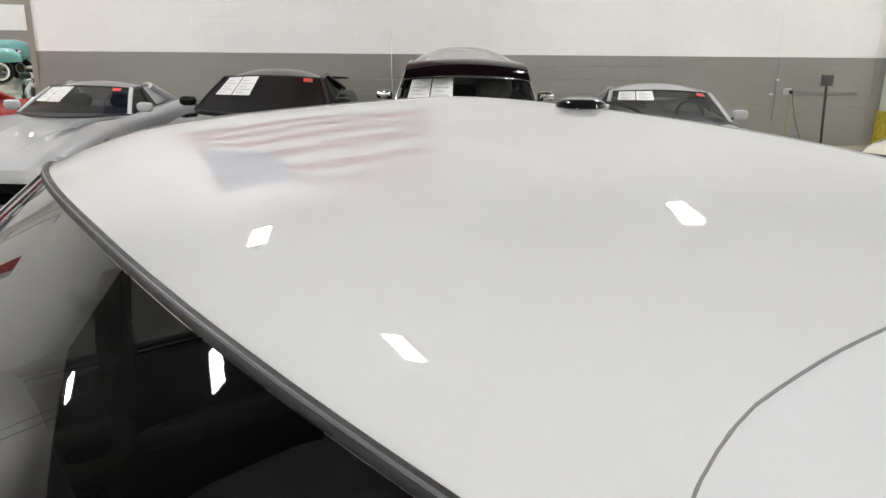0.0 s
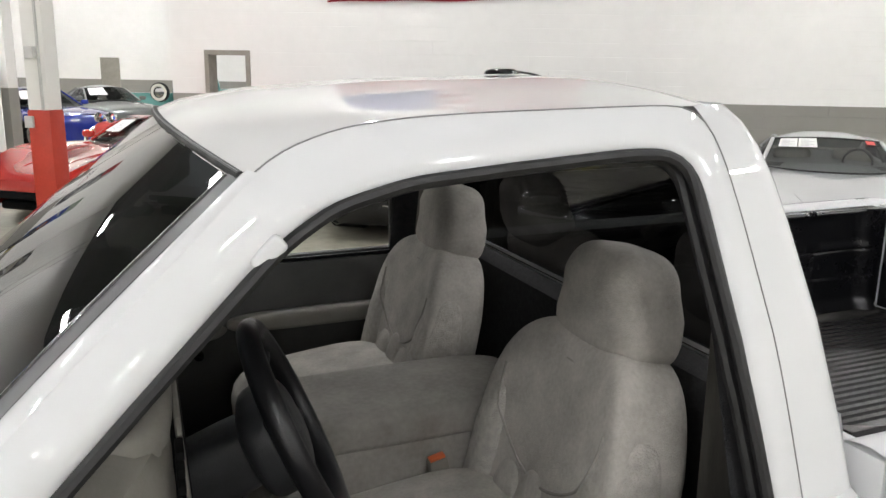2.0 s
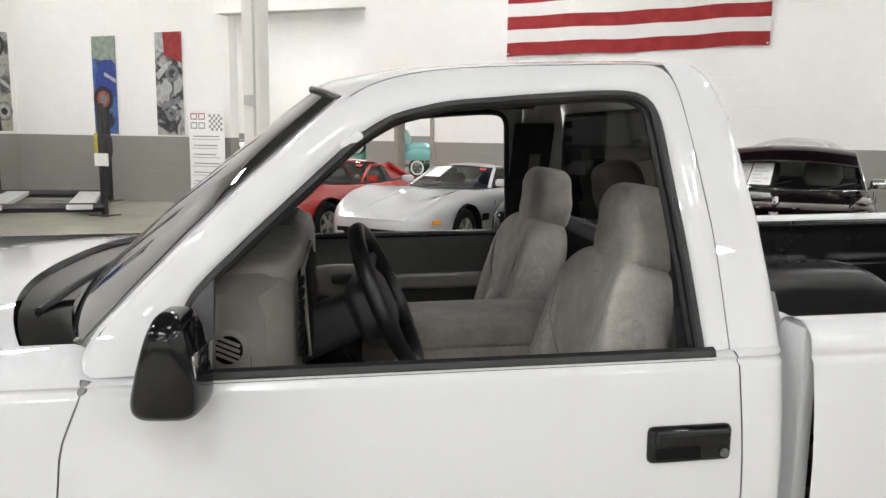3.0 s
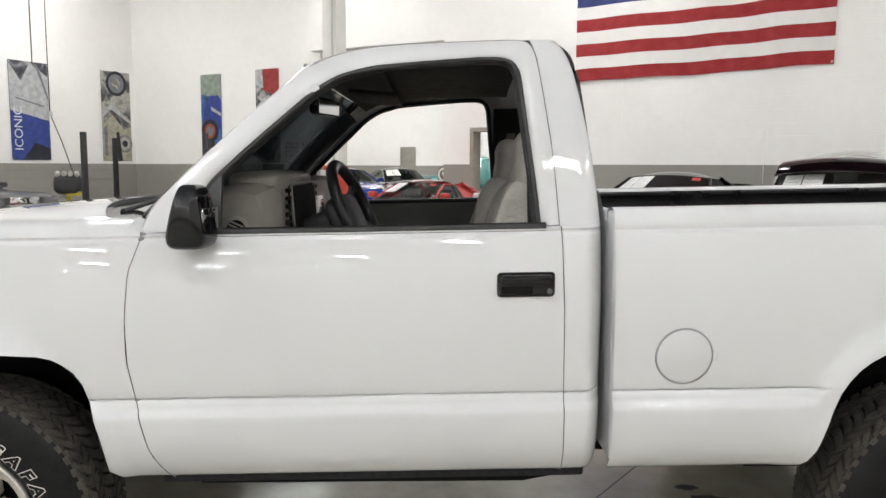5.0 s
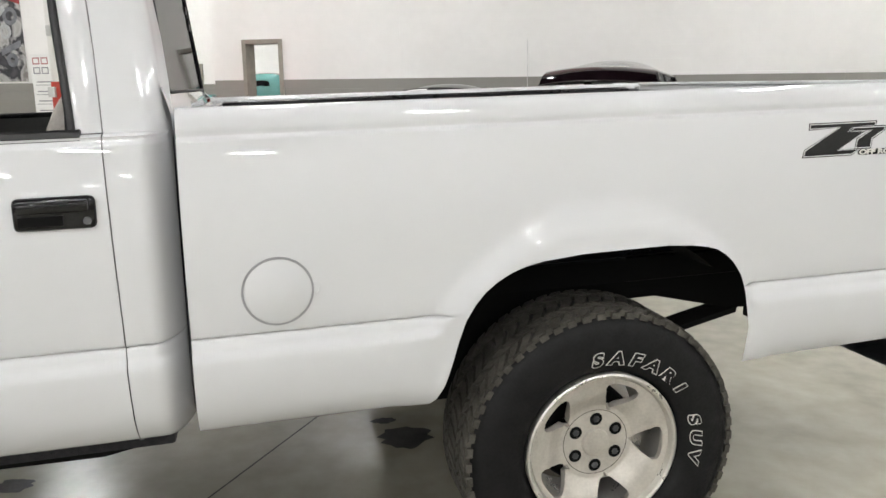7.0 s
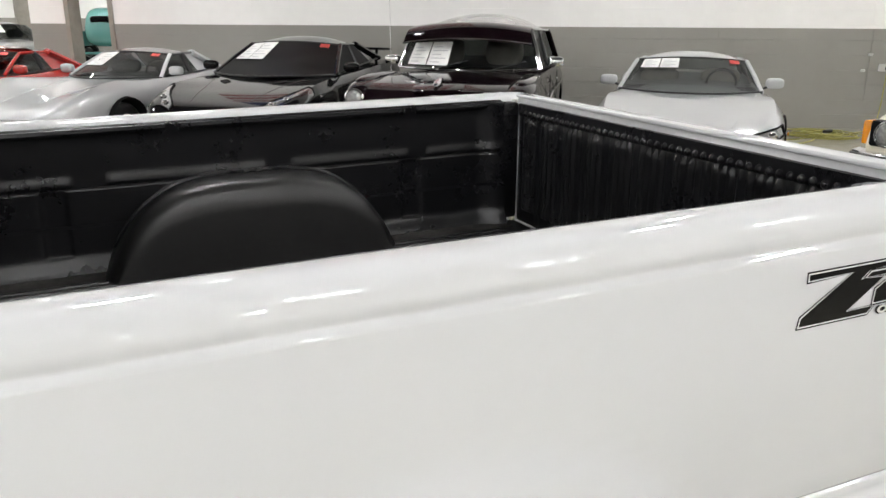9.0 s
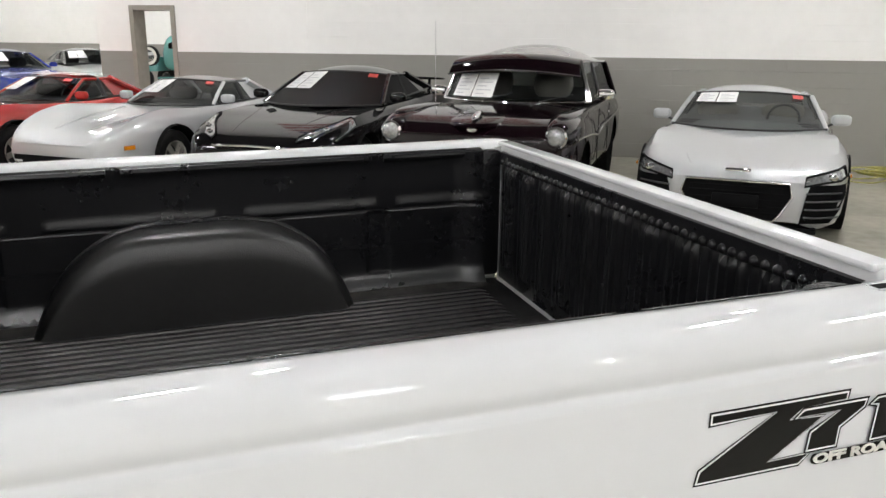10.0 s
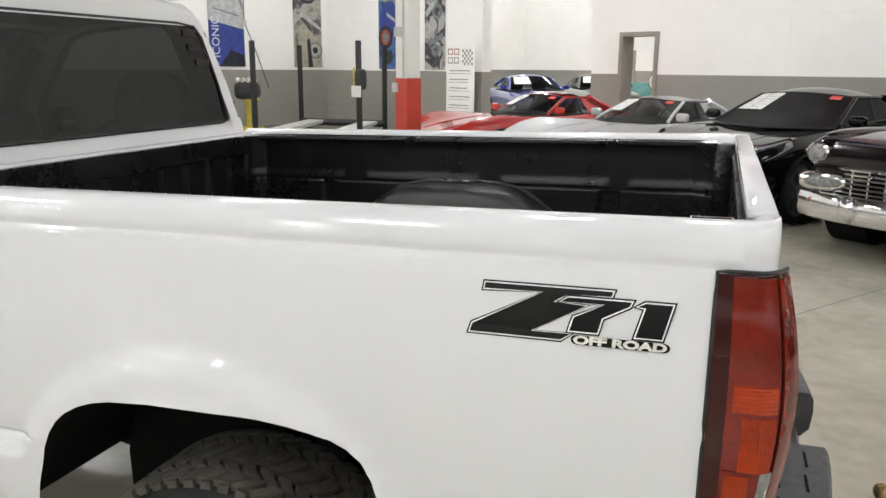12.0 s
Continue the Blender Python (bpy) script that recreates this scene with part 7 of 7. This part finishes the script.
DK = (0.02, 0.02, 0.025)
GREY, PALE, BLUE, NIGHT, CREAM, RUST, RED = (0.22, 0.23, 0.25), (0.52, 0.53, 0.54), (0.03, 0.06, 0.30), (0.012, 0.013, 0.03), (0.45, 0.42, 0.33), (0.42, 0.09, 0.03), (0.36, 0.03, 0.03)
poster(8.16, 9.17, 1.60, 3.96, "w", [(0.30, 0.31, 0.33), DK, (0.10, 0.10, 0.12), (0.35, 0.36, 0.38)], 1, [
    ("area", ((0, .52), (1, .44), (1, .86), (.55, 1), (.30, .80), (0, .98)), PALE), ("area", ((.58, .98), (.70, .94), (1, .60), (1, .66), (.74, .98)), GREY),
    ("area", ((0, 0), (1, 0), (1, .40), (0, .52)), BLUE), ("area", ((.25, 0), (1, 0), (1, .12), (.6, .18)), NIGHT), ("area", ((0, .50), (1, .41), (1, .45), (0, .545)), PALE),
    ("area", ((.14, .62), (.86, .55), (.86, .565), (.14, .635)), GREY)], "ICONIC")
poster(10.71, 11.74 - 0.1, 1.59, 3.98, "w", [DK, (0.10, 0.10, 0.10), (0.42, 0.41, 0.37), (0.20, 0.19, 0.15)], 2, [
    ("ring", (.52, .87, .13, .25), GREY), ("ring", (.52, .87, .25, .33), DK), ("area", ((0, .40), (.35, .52), (.75, .36), (1, .40), (1, 0), (0, 0)), CREAM),
    ("area", ((0, .48), (.30, .58), (1, .42), (1, .46), (.32, .64), (0, .54)), PALE), ("ring", (.76, .20, .0, .14), DK), ("ring", (.76, .20, .09, .15), PALE), ("ring", (.76, .20, .19, .24), GREY),
    ("area", ((.50, 0), (.66, 0), (.56, .34), (.46, .32)), DK), ("area", ((.05, .06), (.16, .06), (.16, .40), (.05, .38)), GREY)])
poster(-15.16, -14.46, 1.56, 3.83, "n", [DK, (0.05, 0.16, 0.45), (0.12, 0.10, 0.09), (0.35, 0.38, 0.36)], 3, [
    ("area", ((0, .78), (1, .72), (1, 1), (0, 1)), (0.30, 0.36, 0.30)), ("area", ((0, .30), (.15, .62), (.45, .76), (.85, .76), (1, .70), (1, .40), (0, .20)), BLUE),
    ("ring", (.42, .36, .18, .30), NIGHT), ("ring", (.42, .36, .12, .19), RUST), ("ring", (.42, .36, .0, .12), GREY), ("area", ((.5, .60), (1, .52), (1, .56), (.5, .64)), PALE)])
poster(-13.30, -12.55, 1.56, 3.87, "n", [(0.07, 0.07, 0.075), DK, (0.45, 0.44, 0.43), (0.20, 0.19, 0.18)], 4, [
    ("area", ((.30, .78), (1, .70), (1, 1), (.2, 1)), RED), ("area", ((0, .84), (.34, .80), (.30, 1), (0, 1)), PALE), ("ring", (.62, .60, .10, .19), GREY), ("ring", (.40, .46, .08, .16), PALE),
    ("area", ((0, .60), (.4, .70), (.5, .66), (.1, .54)), PALE), ("area", ((.2, .30), (.9, .38), (.9, .32), (.2, .24)), GREY), ("ring", (.55, .20, .06, .15), GREY)])


M_DULLRED = mat("dull_red_print", (0.42, 0.16, 0.16), 0.7)


def sign_board():
    t = thing("sign_board", HALL @ pose(-11.74, D_POST - 0.28, 0), "tall white printed information banner on a stand", "sign")
    part("panel", bbox(-0.47, 0.47, -0.01, 0.01, 0.06, 2.12, 0.003), M_PAPER, t)
    part("stand", bbox(-0.48, 0.48, -0.09, 0.09, 0.0, 0.06, 0.01), M_ALU, t)
    for zc, inks in ((1.98, M_DULLRED), (1.78, M_INK)):
        for xc in (-0.33, -0.12):
            ring = [(xc - 0.075, -0.0115, zc - 0.06), (xc + 0.075, -0.0115, zc - 0.06), (xc + 0.075, -0.0115, zc + 0.06), (xc - 0.075, -0.0115, zc + 0.06), (xc - 0.075, -0.0115, zc - 0.06)]
            for p, q in zip(ring, ring[1:]):
                part("logo_bar", bbox(min(p[0], q[0]) - 0.012, max(p[0], q[0]) + 0.012, -0.0125, -0.0100, min(p[2], q[2]) - 0.012, max(p[2], q[2]) + 0.012), inks, t, smooth=False)
    for i in range(6):
        for k in range(6):
            if (i + k) % 2:
                part("check", moved(bbox(-0.03, 0.03, -0.012, -0.0105, -0.03, 0.03), pose(0.10 + 0.06 * i, 0, 1.70 + 0.06 * k)), M_INK, t, smooth=False)
    for k in range(6):
        part("print_line", bbox(-0.36, 0.34 - 0.05 * (k % 3), -0.012, -0.0105, 1.53 - 0.2 * k, 1.555 - 0.2 * k), M_INK, t, smooth=False)
        part("print_line", bbox(-0.40, 0.36 - 0.07 * (k % 2), -0.012, -0.0105, 1.47 - 0.2 * k, 1.483 - 0.2 * k), M_INK, t, smooth=False)
    part("footer", bbox(-0.44, 0.44, -0.012, -0.0105, 0.10, 0.30), mat("footer_print", (0.06, 0.06, 0.16), 0.5, var=0.5, scale=9, base2=(0.4, 0.05, 0.05)), t, smooth=False)


sign_board()

M_LIFT = mat("black_steel", (0.02, 0.02, 0.022), 0.5, var=0.3, scale=12)


def lift():
    t = thing("car_lift", HALL, "black four-post car lift with ramps", "car lift")
    corners = ((-14.2, 7.45), (-16.6, 10.2), (-12.2, 8.9), (-14.4, 11.35))
    for i, (u, n) in enumerate(corners):
        p = part("post", bbox(u - 0.05, u + 0.05, n - 0.05, n + 0.05, 0, 2.17, 0.01), M_LIFT, t)
        part("foot_plate", bbox(u - 0.22, u + 0.22, n - 0.2, n + 0.2, 0, 0.02, 0.004), M_LIFT, p)
    c = [Vector((u, n, 0)) for u, n in corners]
    for a, b in ((c[0], c[2]), (c[1], c[3])):
        part("cross_beam", tube([a + Vector((0, 0, 0.16)), b + Vector((0, 0, 0.16))], 0.09, 4), M_LIFT, t)
    for f in (0.18, 0.82):
        a, b = c[0].lerp(c[2], f), c[1].lerp(c[3], f)
        d = (b - a).normalized()
        s = Vector((d.y, -d.x, 0)) * 0.23
        part("ramp", thick(loft([[a - d * 0.2 - s + Vector((0, 0, 0.22)), a - d * 0.2 + s + Vector((0, 0, 0.22))], [b + d * 0.2 - s + Vector((0, 0, 0.22)), b + d * 0.2 + s + Vector((0, 0, 0.22))]]), 0.08), M_STEEL, t, "grey steel ramp", smooth=False)
    u, n = corners[2]
    pw = part("power_unit", moved(soft(0.22, 0.22, 0.45, 4), pose(u + 0.17, n - 0.08, 1.35)), M_LIFT, t, "black power unit")
    part("paper", bbox(u + 0.02, u + 0.36, n - 0.22, n - 0.215, 0.98, 1.22), M_PAPER, pw, smooth=False)
    part("yellow_label", bbox(u - 0.10, u - 0.02, n - 0.085, n - 0.08, 1.15, 1.6), M_YELLOW, pw, smooth=False)


lift()


def pole_box(u):
    t = thing("post_outlet", HALL @ pose(u, D_WALL - 0.5, 0), "slim grey steel post with an outlet box on top", "outlet post")
    part("post", tube([(0.06, 0, 0), (0, 0, 1.12)], 0.022, 8), M_TRIM, t)
    part("box", bbox(-0.085, 0.085, -0.05, 0.05, 1.08, 1.26, 0.008), M_DOORTRIM, t)
    part("foot", bbox(-0.06, 0.18, -0.1, 0.1, 0, 0.015), M_TRIM, t)


pole_box(6.54)


def wall_fittings():
    t = thing("air_line", HALL, "grey wall air line with a valve and yellow hose", "pipe")
    part("pipe", tube([(5.92, D_WALL - 0.03, 0.42), (5.92, D_WALL - 0.03, BAND - 0.01)], 0.010, 8), M_WALLG, t, "thin conduit painted like the wall")
    for z, du in ((1.14, 0.0), (0.90, -0.08)):
        part("pipe_clip", moved(soft(0.07, 0.05, 0.045, 3), pose(5.92 + du, D_WALL - 0.035, z)), M_STEEL, t)
    part("branch", tube([(6.17, D_WALL - 0.03, 0.955), (7.45, D_WALL - 0.03, 0.945)], 0.011, 8), M_FRAME, t)
    part("outlet_box", bbox(6.07, 6.20, D_WALL - 0.06, D_WALL - 0.004, 0.89, 1.0, 0.008), M_STEEL, t)
    part("plug", bbox(6.15, 6.20, D_WALL - 0.11, D_WALL - 0.06, 0.91, 0.97, 0.008), M_RUBBER, t)
    part("hose", tube(smooth_line([(6.17, D_WALL - 0.1, 0.92), (6.15, D_WALL - 0.12, 0.4), (6.08, D_WALL - 0.2, 0.02), (5.5, D_WALL - 0.7, 0.015)], 20), 0.008, 6), M_HOSE, t)
    part("lead", tube(smooth_line([(6.19, D_WALL - 0.1, 0.92), (6.26, D_WALL - 0.12, 0.55), (6.42, D_WALL - 0.18, 0.10)], 16), 0.005, 6), M_TRIM, t)
    g = part("wall_joint", bbox(7.735, 7.765, D_WALL - 0.008, D_WALL - 0.004, 0.0, BAND), M_FRAME, None, smooth=False)
    g.matrix_world = HALL
    tagged(g, "dark vertical joint in the block wall", "joint", kind="structure")
    for k, u in enumerate((0.88, 5.9, 7.75, -3.8)):
        j = part("wall_joint", bbox(u - 0.012, u + 0.012, D_WALL - 0.008, D_WALL - 0.001, BAND + 0.005, CEIL), M_WALLW, None, smooth=False)
        j.matrix_world = HALL
        tagged(j, "sealed vertical joint in the block wall", "joint", kind="structure")
    for n0, z1, tail in ((8.78, 3.96, ()), (9.19, 2.75, ((9.45, 2.1), (9.84, 1.02)))):
        c = thing("wall_cable", HALL, "thin grey cable hanging down the white side wall", "cable")
        part("cord", tube([(U_LEFT + 0.03, n0, CEIL), (U_LEFT + 0.03, n0, z1)] + [(U_LEFT + 0.06, a, b) for a, b in tail], 0.012, 6), M_TRIM, c)
        if tail:
            part("socket", bbox(U_LEFT + 0.005, U_LEFT + 0.06, n0 - 0.06, n0 + 0.06, z1 - 0.06, z1 + 0.06, 0.008), M_STEEL, c)
    h = thing("hose_coil", HALL @ pose(5.0, D_WALL - 0.9, 0), "loose tangle of dull yellow air hose on the floor", "hose")
    rr = random.Random(3)
    pts = []
    for i in range(120):
        a = i * 0.55
        r = 0.24 + 0.12 * math.sin(i * 0.23) + 0.09 * rr.random()
        pts.append(Vector((r * 1.25 * math.cos(a) + 0.12 * math.sin(i * 0.09), r * 0.95 * math.sin(a) + 0.10 * math.sin(i * 0.13), 0.010 + 0.04 * (i / 120) + 0.010 * rr.random())))
    part("coil", tube(smooth_line(pts, 420, 1), 0.0075, 5), M_HOSE, h)
    part("loop", tube(smooth_line([(-0.15, -0.3, 0.02), (-0.3, -0.55, 0.01), (-0.55, -0.82, 0.01), (-0.80, -0.75, 0.01), (-0.72, -0.5, 0.01), (-0.4, -0.38, 0.01), (-0.1, -0.1, 0.03)], 40), 0.0075, 5), M_HOSE, h)
    part("nozzle", moved(soft(0.20, 0.06, 0.05, 3), pose(0.12, 0.02, 0.075, 0, 0, 30)), M_RUBBER, h, "black hose fitting")


wall_fittings()


def engine_stand():
    t = thing("engine_stand", pose(-9.9, 14.3, 0, 0, 0, 20), "dark engine on a yellow wheeled stand", "engine")
    part("stand", join(bbox(-0.05, 0.05, -0.05, 0.05, 0.10, 0.95, 0.01), bbox(-0.45, 0.30, -0.32, -0.24, 0.08, 0.16, 0.01), bbox(-0.45, 0.30, 0.24, 0.32, 0.08, 0.16, 0.01), bbox(-0.04, 0.04, -0.32, 0.32, 0.09, 0.17, 0.01), bbox(-0.05, 0.25, -0.18, 0.18, 0.80, 0.90, 0.01)), M_YELLOW, t, "yellow steel stand")
    for x, y in ((-0.42, -0.28), (-0.42, 0.28), (0.27, -0.28), (0.27, 0.28)):
        part("castor", moved(revolve([(0, -0.02), (0.045, -0.02), (0.05, 0), (0.045, 0.02), (0, 0.02)], 16), pose(x, y, 0.05)), M_RUBBER, t)
    part("engine_block", moved(soft(0.6, 0.5, 0.45, 3.5), pose(0, 0, 1.05)), M_LIFT, t)
    for k in range(4):
        part("intake_runner", moved(soft(0.1, 0.3, 0.14, 2.4), pose(-0.2 + 0.13 * k, -0.1, 1.28)), M_ALUD, t)


engine_stand()


def drag_engine():
    t = thing("chromed_engine", hall_at(-9.35, 12.05, 0), "chromed display engine with twin intake trumpets", "engine")
    part("stand", bbox(-0.3, 0.3, -0.3, 0.3, 0, 0.55, 0.03), M_LIFT, t)
    part("engine_block", moved(soft(0.6, 0.55, 0.4, 3.2), pose(0, 0, 0.72)), M_REDTAG, t)
    for s in (-1, 1):
        part("intake_trumpet", moved(revolve([(0.05, 0.1), (0.06, 0.0), (0.10, -0.06)], 20), pose(s * 0.12, -0.2, 1.0)), M_CHROME, t)
        part("header_pipe", tube(smooth_line([(s * 0.25, -0.1, 0.8), (s * 0.45, -0.2, 0.7), (s * 0.4, -0.3, 0.4)], 10), 0.04, 8), M_CHROME, t)


drag_engine()


def bay_door():
    t = thing("door_2", HALL @ pose(-18.27, D_FAR, 0), "grey steel man door in the far wall", "door", kind="structure")
    part("door_leaf", bbox(-0.46, 0.24, -0.045, -0.005, 0, 2.32, 0.005), M_FRAME, t)
    part("door_surround", join(bbox(-0.51, -0.46, -0.06, -0.003, 0, 2.38), bbox(0.24, 0.29, -0.06, -0.003, 0, 2.38), bbox(-0.46, 0.24, -0.06, -0.003, 2.32, 2.38)), M_FRAME, t, smooth=False)
    part("door_handle", moved(soft(0.12, 0.04, 0.03, 3), pose(0.02, -0.08, 1.0)), M_ALU, t)


bay_door()


def extinguisher(u, n):
    t = thing("fire_extinguisher", HALL @ pose(u, n, 0), "red fire extinguisher on a post with a yellow base", "fire extinguisher")
    part("post", bbox(-0.15, 0.15, 0.05, 0.35, 0, CEIL, 0.01), M_PLASTER, t)
    part("guard", bbox(-0.17, 0.17, 0.03, 0.37, 0.0, 0.62, 0.01), M_YELLOW, t)
    part("cylinder", moved(revolve([(0, 0), (0.07, 0.005), (0.075, 0.03), (0.075, 0.38), (0.05, 0.44), (0.02, 0.46), (0, 0.46)], 20, "z"), pose(0, -0.06, 0.58)), M_SAFERED, t)
    part("valve_head", moved(soft(0.10, 0.05, 0.08, 3), pose(0, -0.06, 1.08)), M_RUBBER, t)
    part("hose", tube(smooth_line([(0.04, -0.06, 1.08), (0.13, -0.08, 0.98), (0.10, -0.09, 0.7)], 10), 0.012, 6), M_RUBBER, t)


extinguisher(8.06, 10.62)


# floor markings and joints
def floor_line(name, p, q, w, m_, label, h=0.002):
    p, q = Vector((*p, 0)), Vector((*q, 0))
    d = (q - p).normalized()
    s = Vector((-d.y, d.x, 0)) * w / 2
    bm = bmesh.new()
    bm.faces.new([bm.verts.new(v + Vector((0, 0, h))) for v in (p - s, q - s, q + s, p + s)])
    ob = part(name, bm, m_, None, smooth=False)
    return tagged(ob, label, "floor marking", kind="structure")


M_JOINT = mat("saw_cut", (0.07, 0.065, 0.055), 0.9)
M_STAIN = mat("oil_stain", (0.035, 0.033, 0.028), 0.5, var=0.4, scale=9)
floor_line("floor_joint", (-1.9, -1.25), (3.0, 5.48), 0.008, M_JOINT, "saw-cut joint in the concrete floor")
floor_line("floor_paint", (2.75, 3.55), (3.3, 4.35), 0.10, M_YELLOW, "worn yellow painted floor line")
floor_line("floor_paint", (3.5, 4.65), (4.0, 5.4), 0.10, M_YELLOW, "worn yellow painted floor line")
floor_line("floor_paint", (-4.9, 6.2), (-3.9, 8.0), 0.10, M_YELLOW, "worn yellow painted floor line")
for x, y, r, e in ((-0.36, 0.12, 0.10, 0.9), (-0.42, 0.30, 0.05, 0.6), (-2.0, -0.4, 0.12, 0.7), (-2.25, -0.3, 0.05, 1.0), (-1.8, 0.1, 0.07, 0.8)):
    rr = random.Random(int(x * 100))
    bm = bmesh.new()
    bm.faces.new([bm.verts.new((x + r * (1 + 0.25 * rr.uniform(-1, 1)) * math.cos(a), y + r * e * (1 + 0.25 * rr.uniform(-1, 1)) * math.sin(a), 0.0022)) for a in spread(0, math.tau * 19 / 20, 20)])
    tagged(part("oil_stain", bm, M_STAIN, None, smooth=False), "dark oil stain on the concrete", "stain", kind="structure")
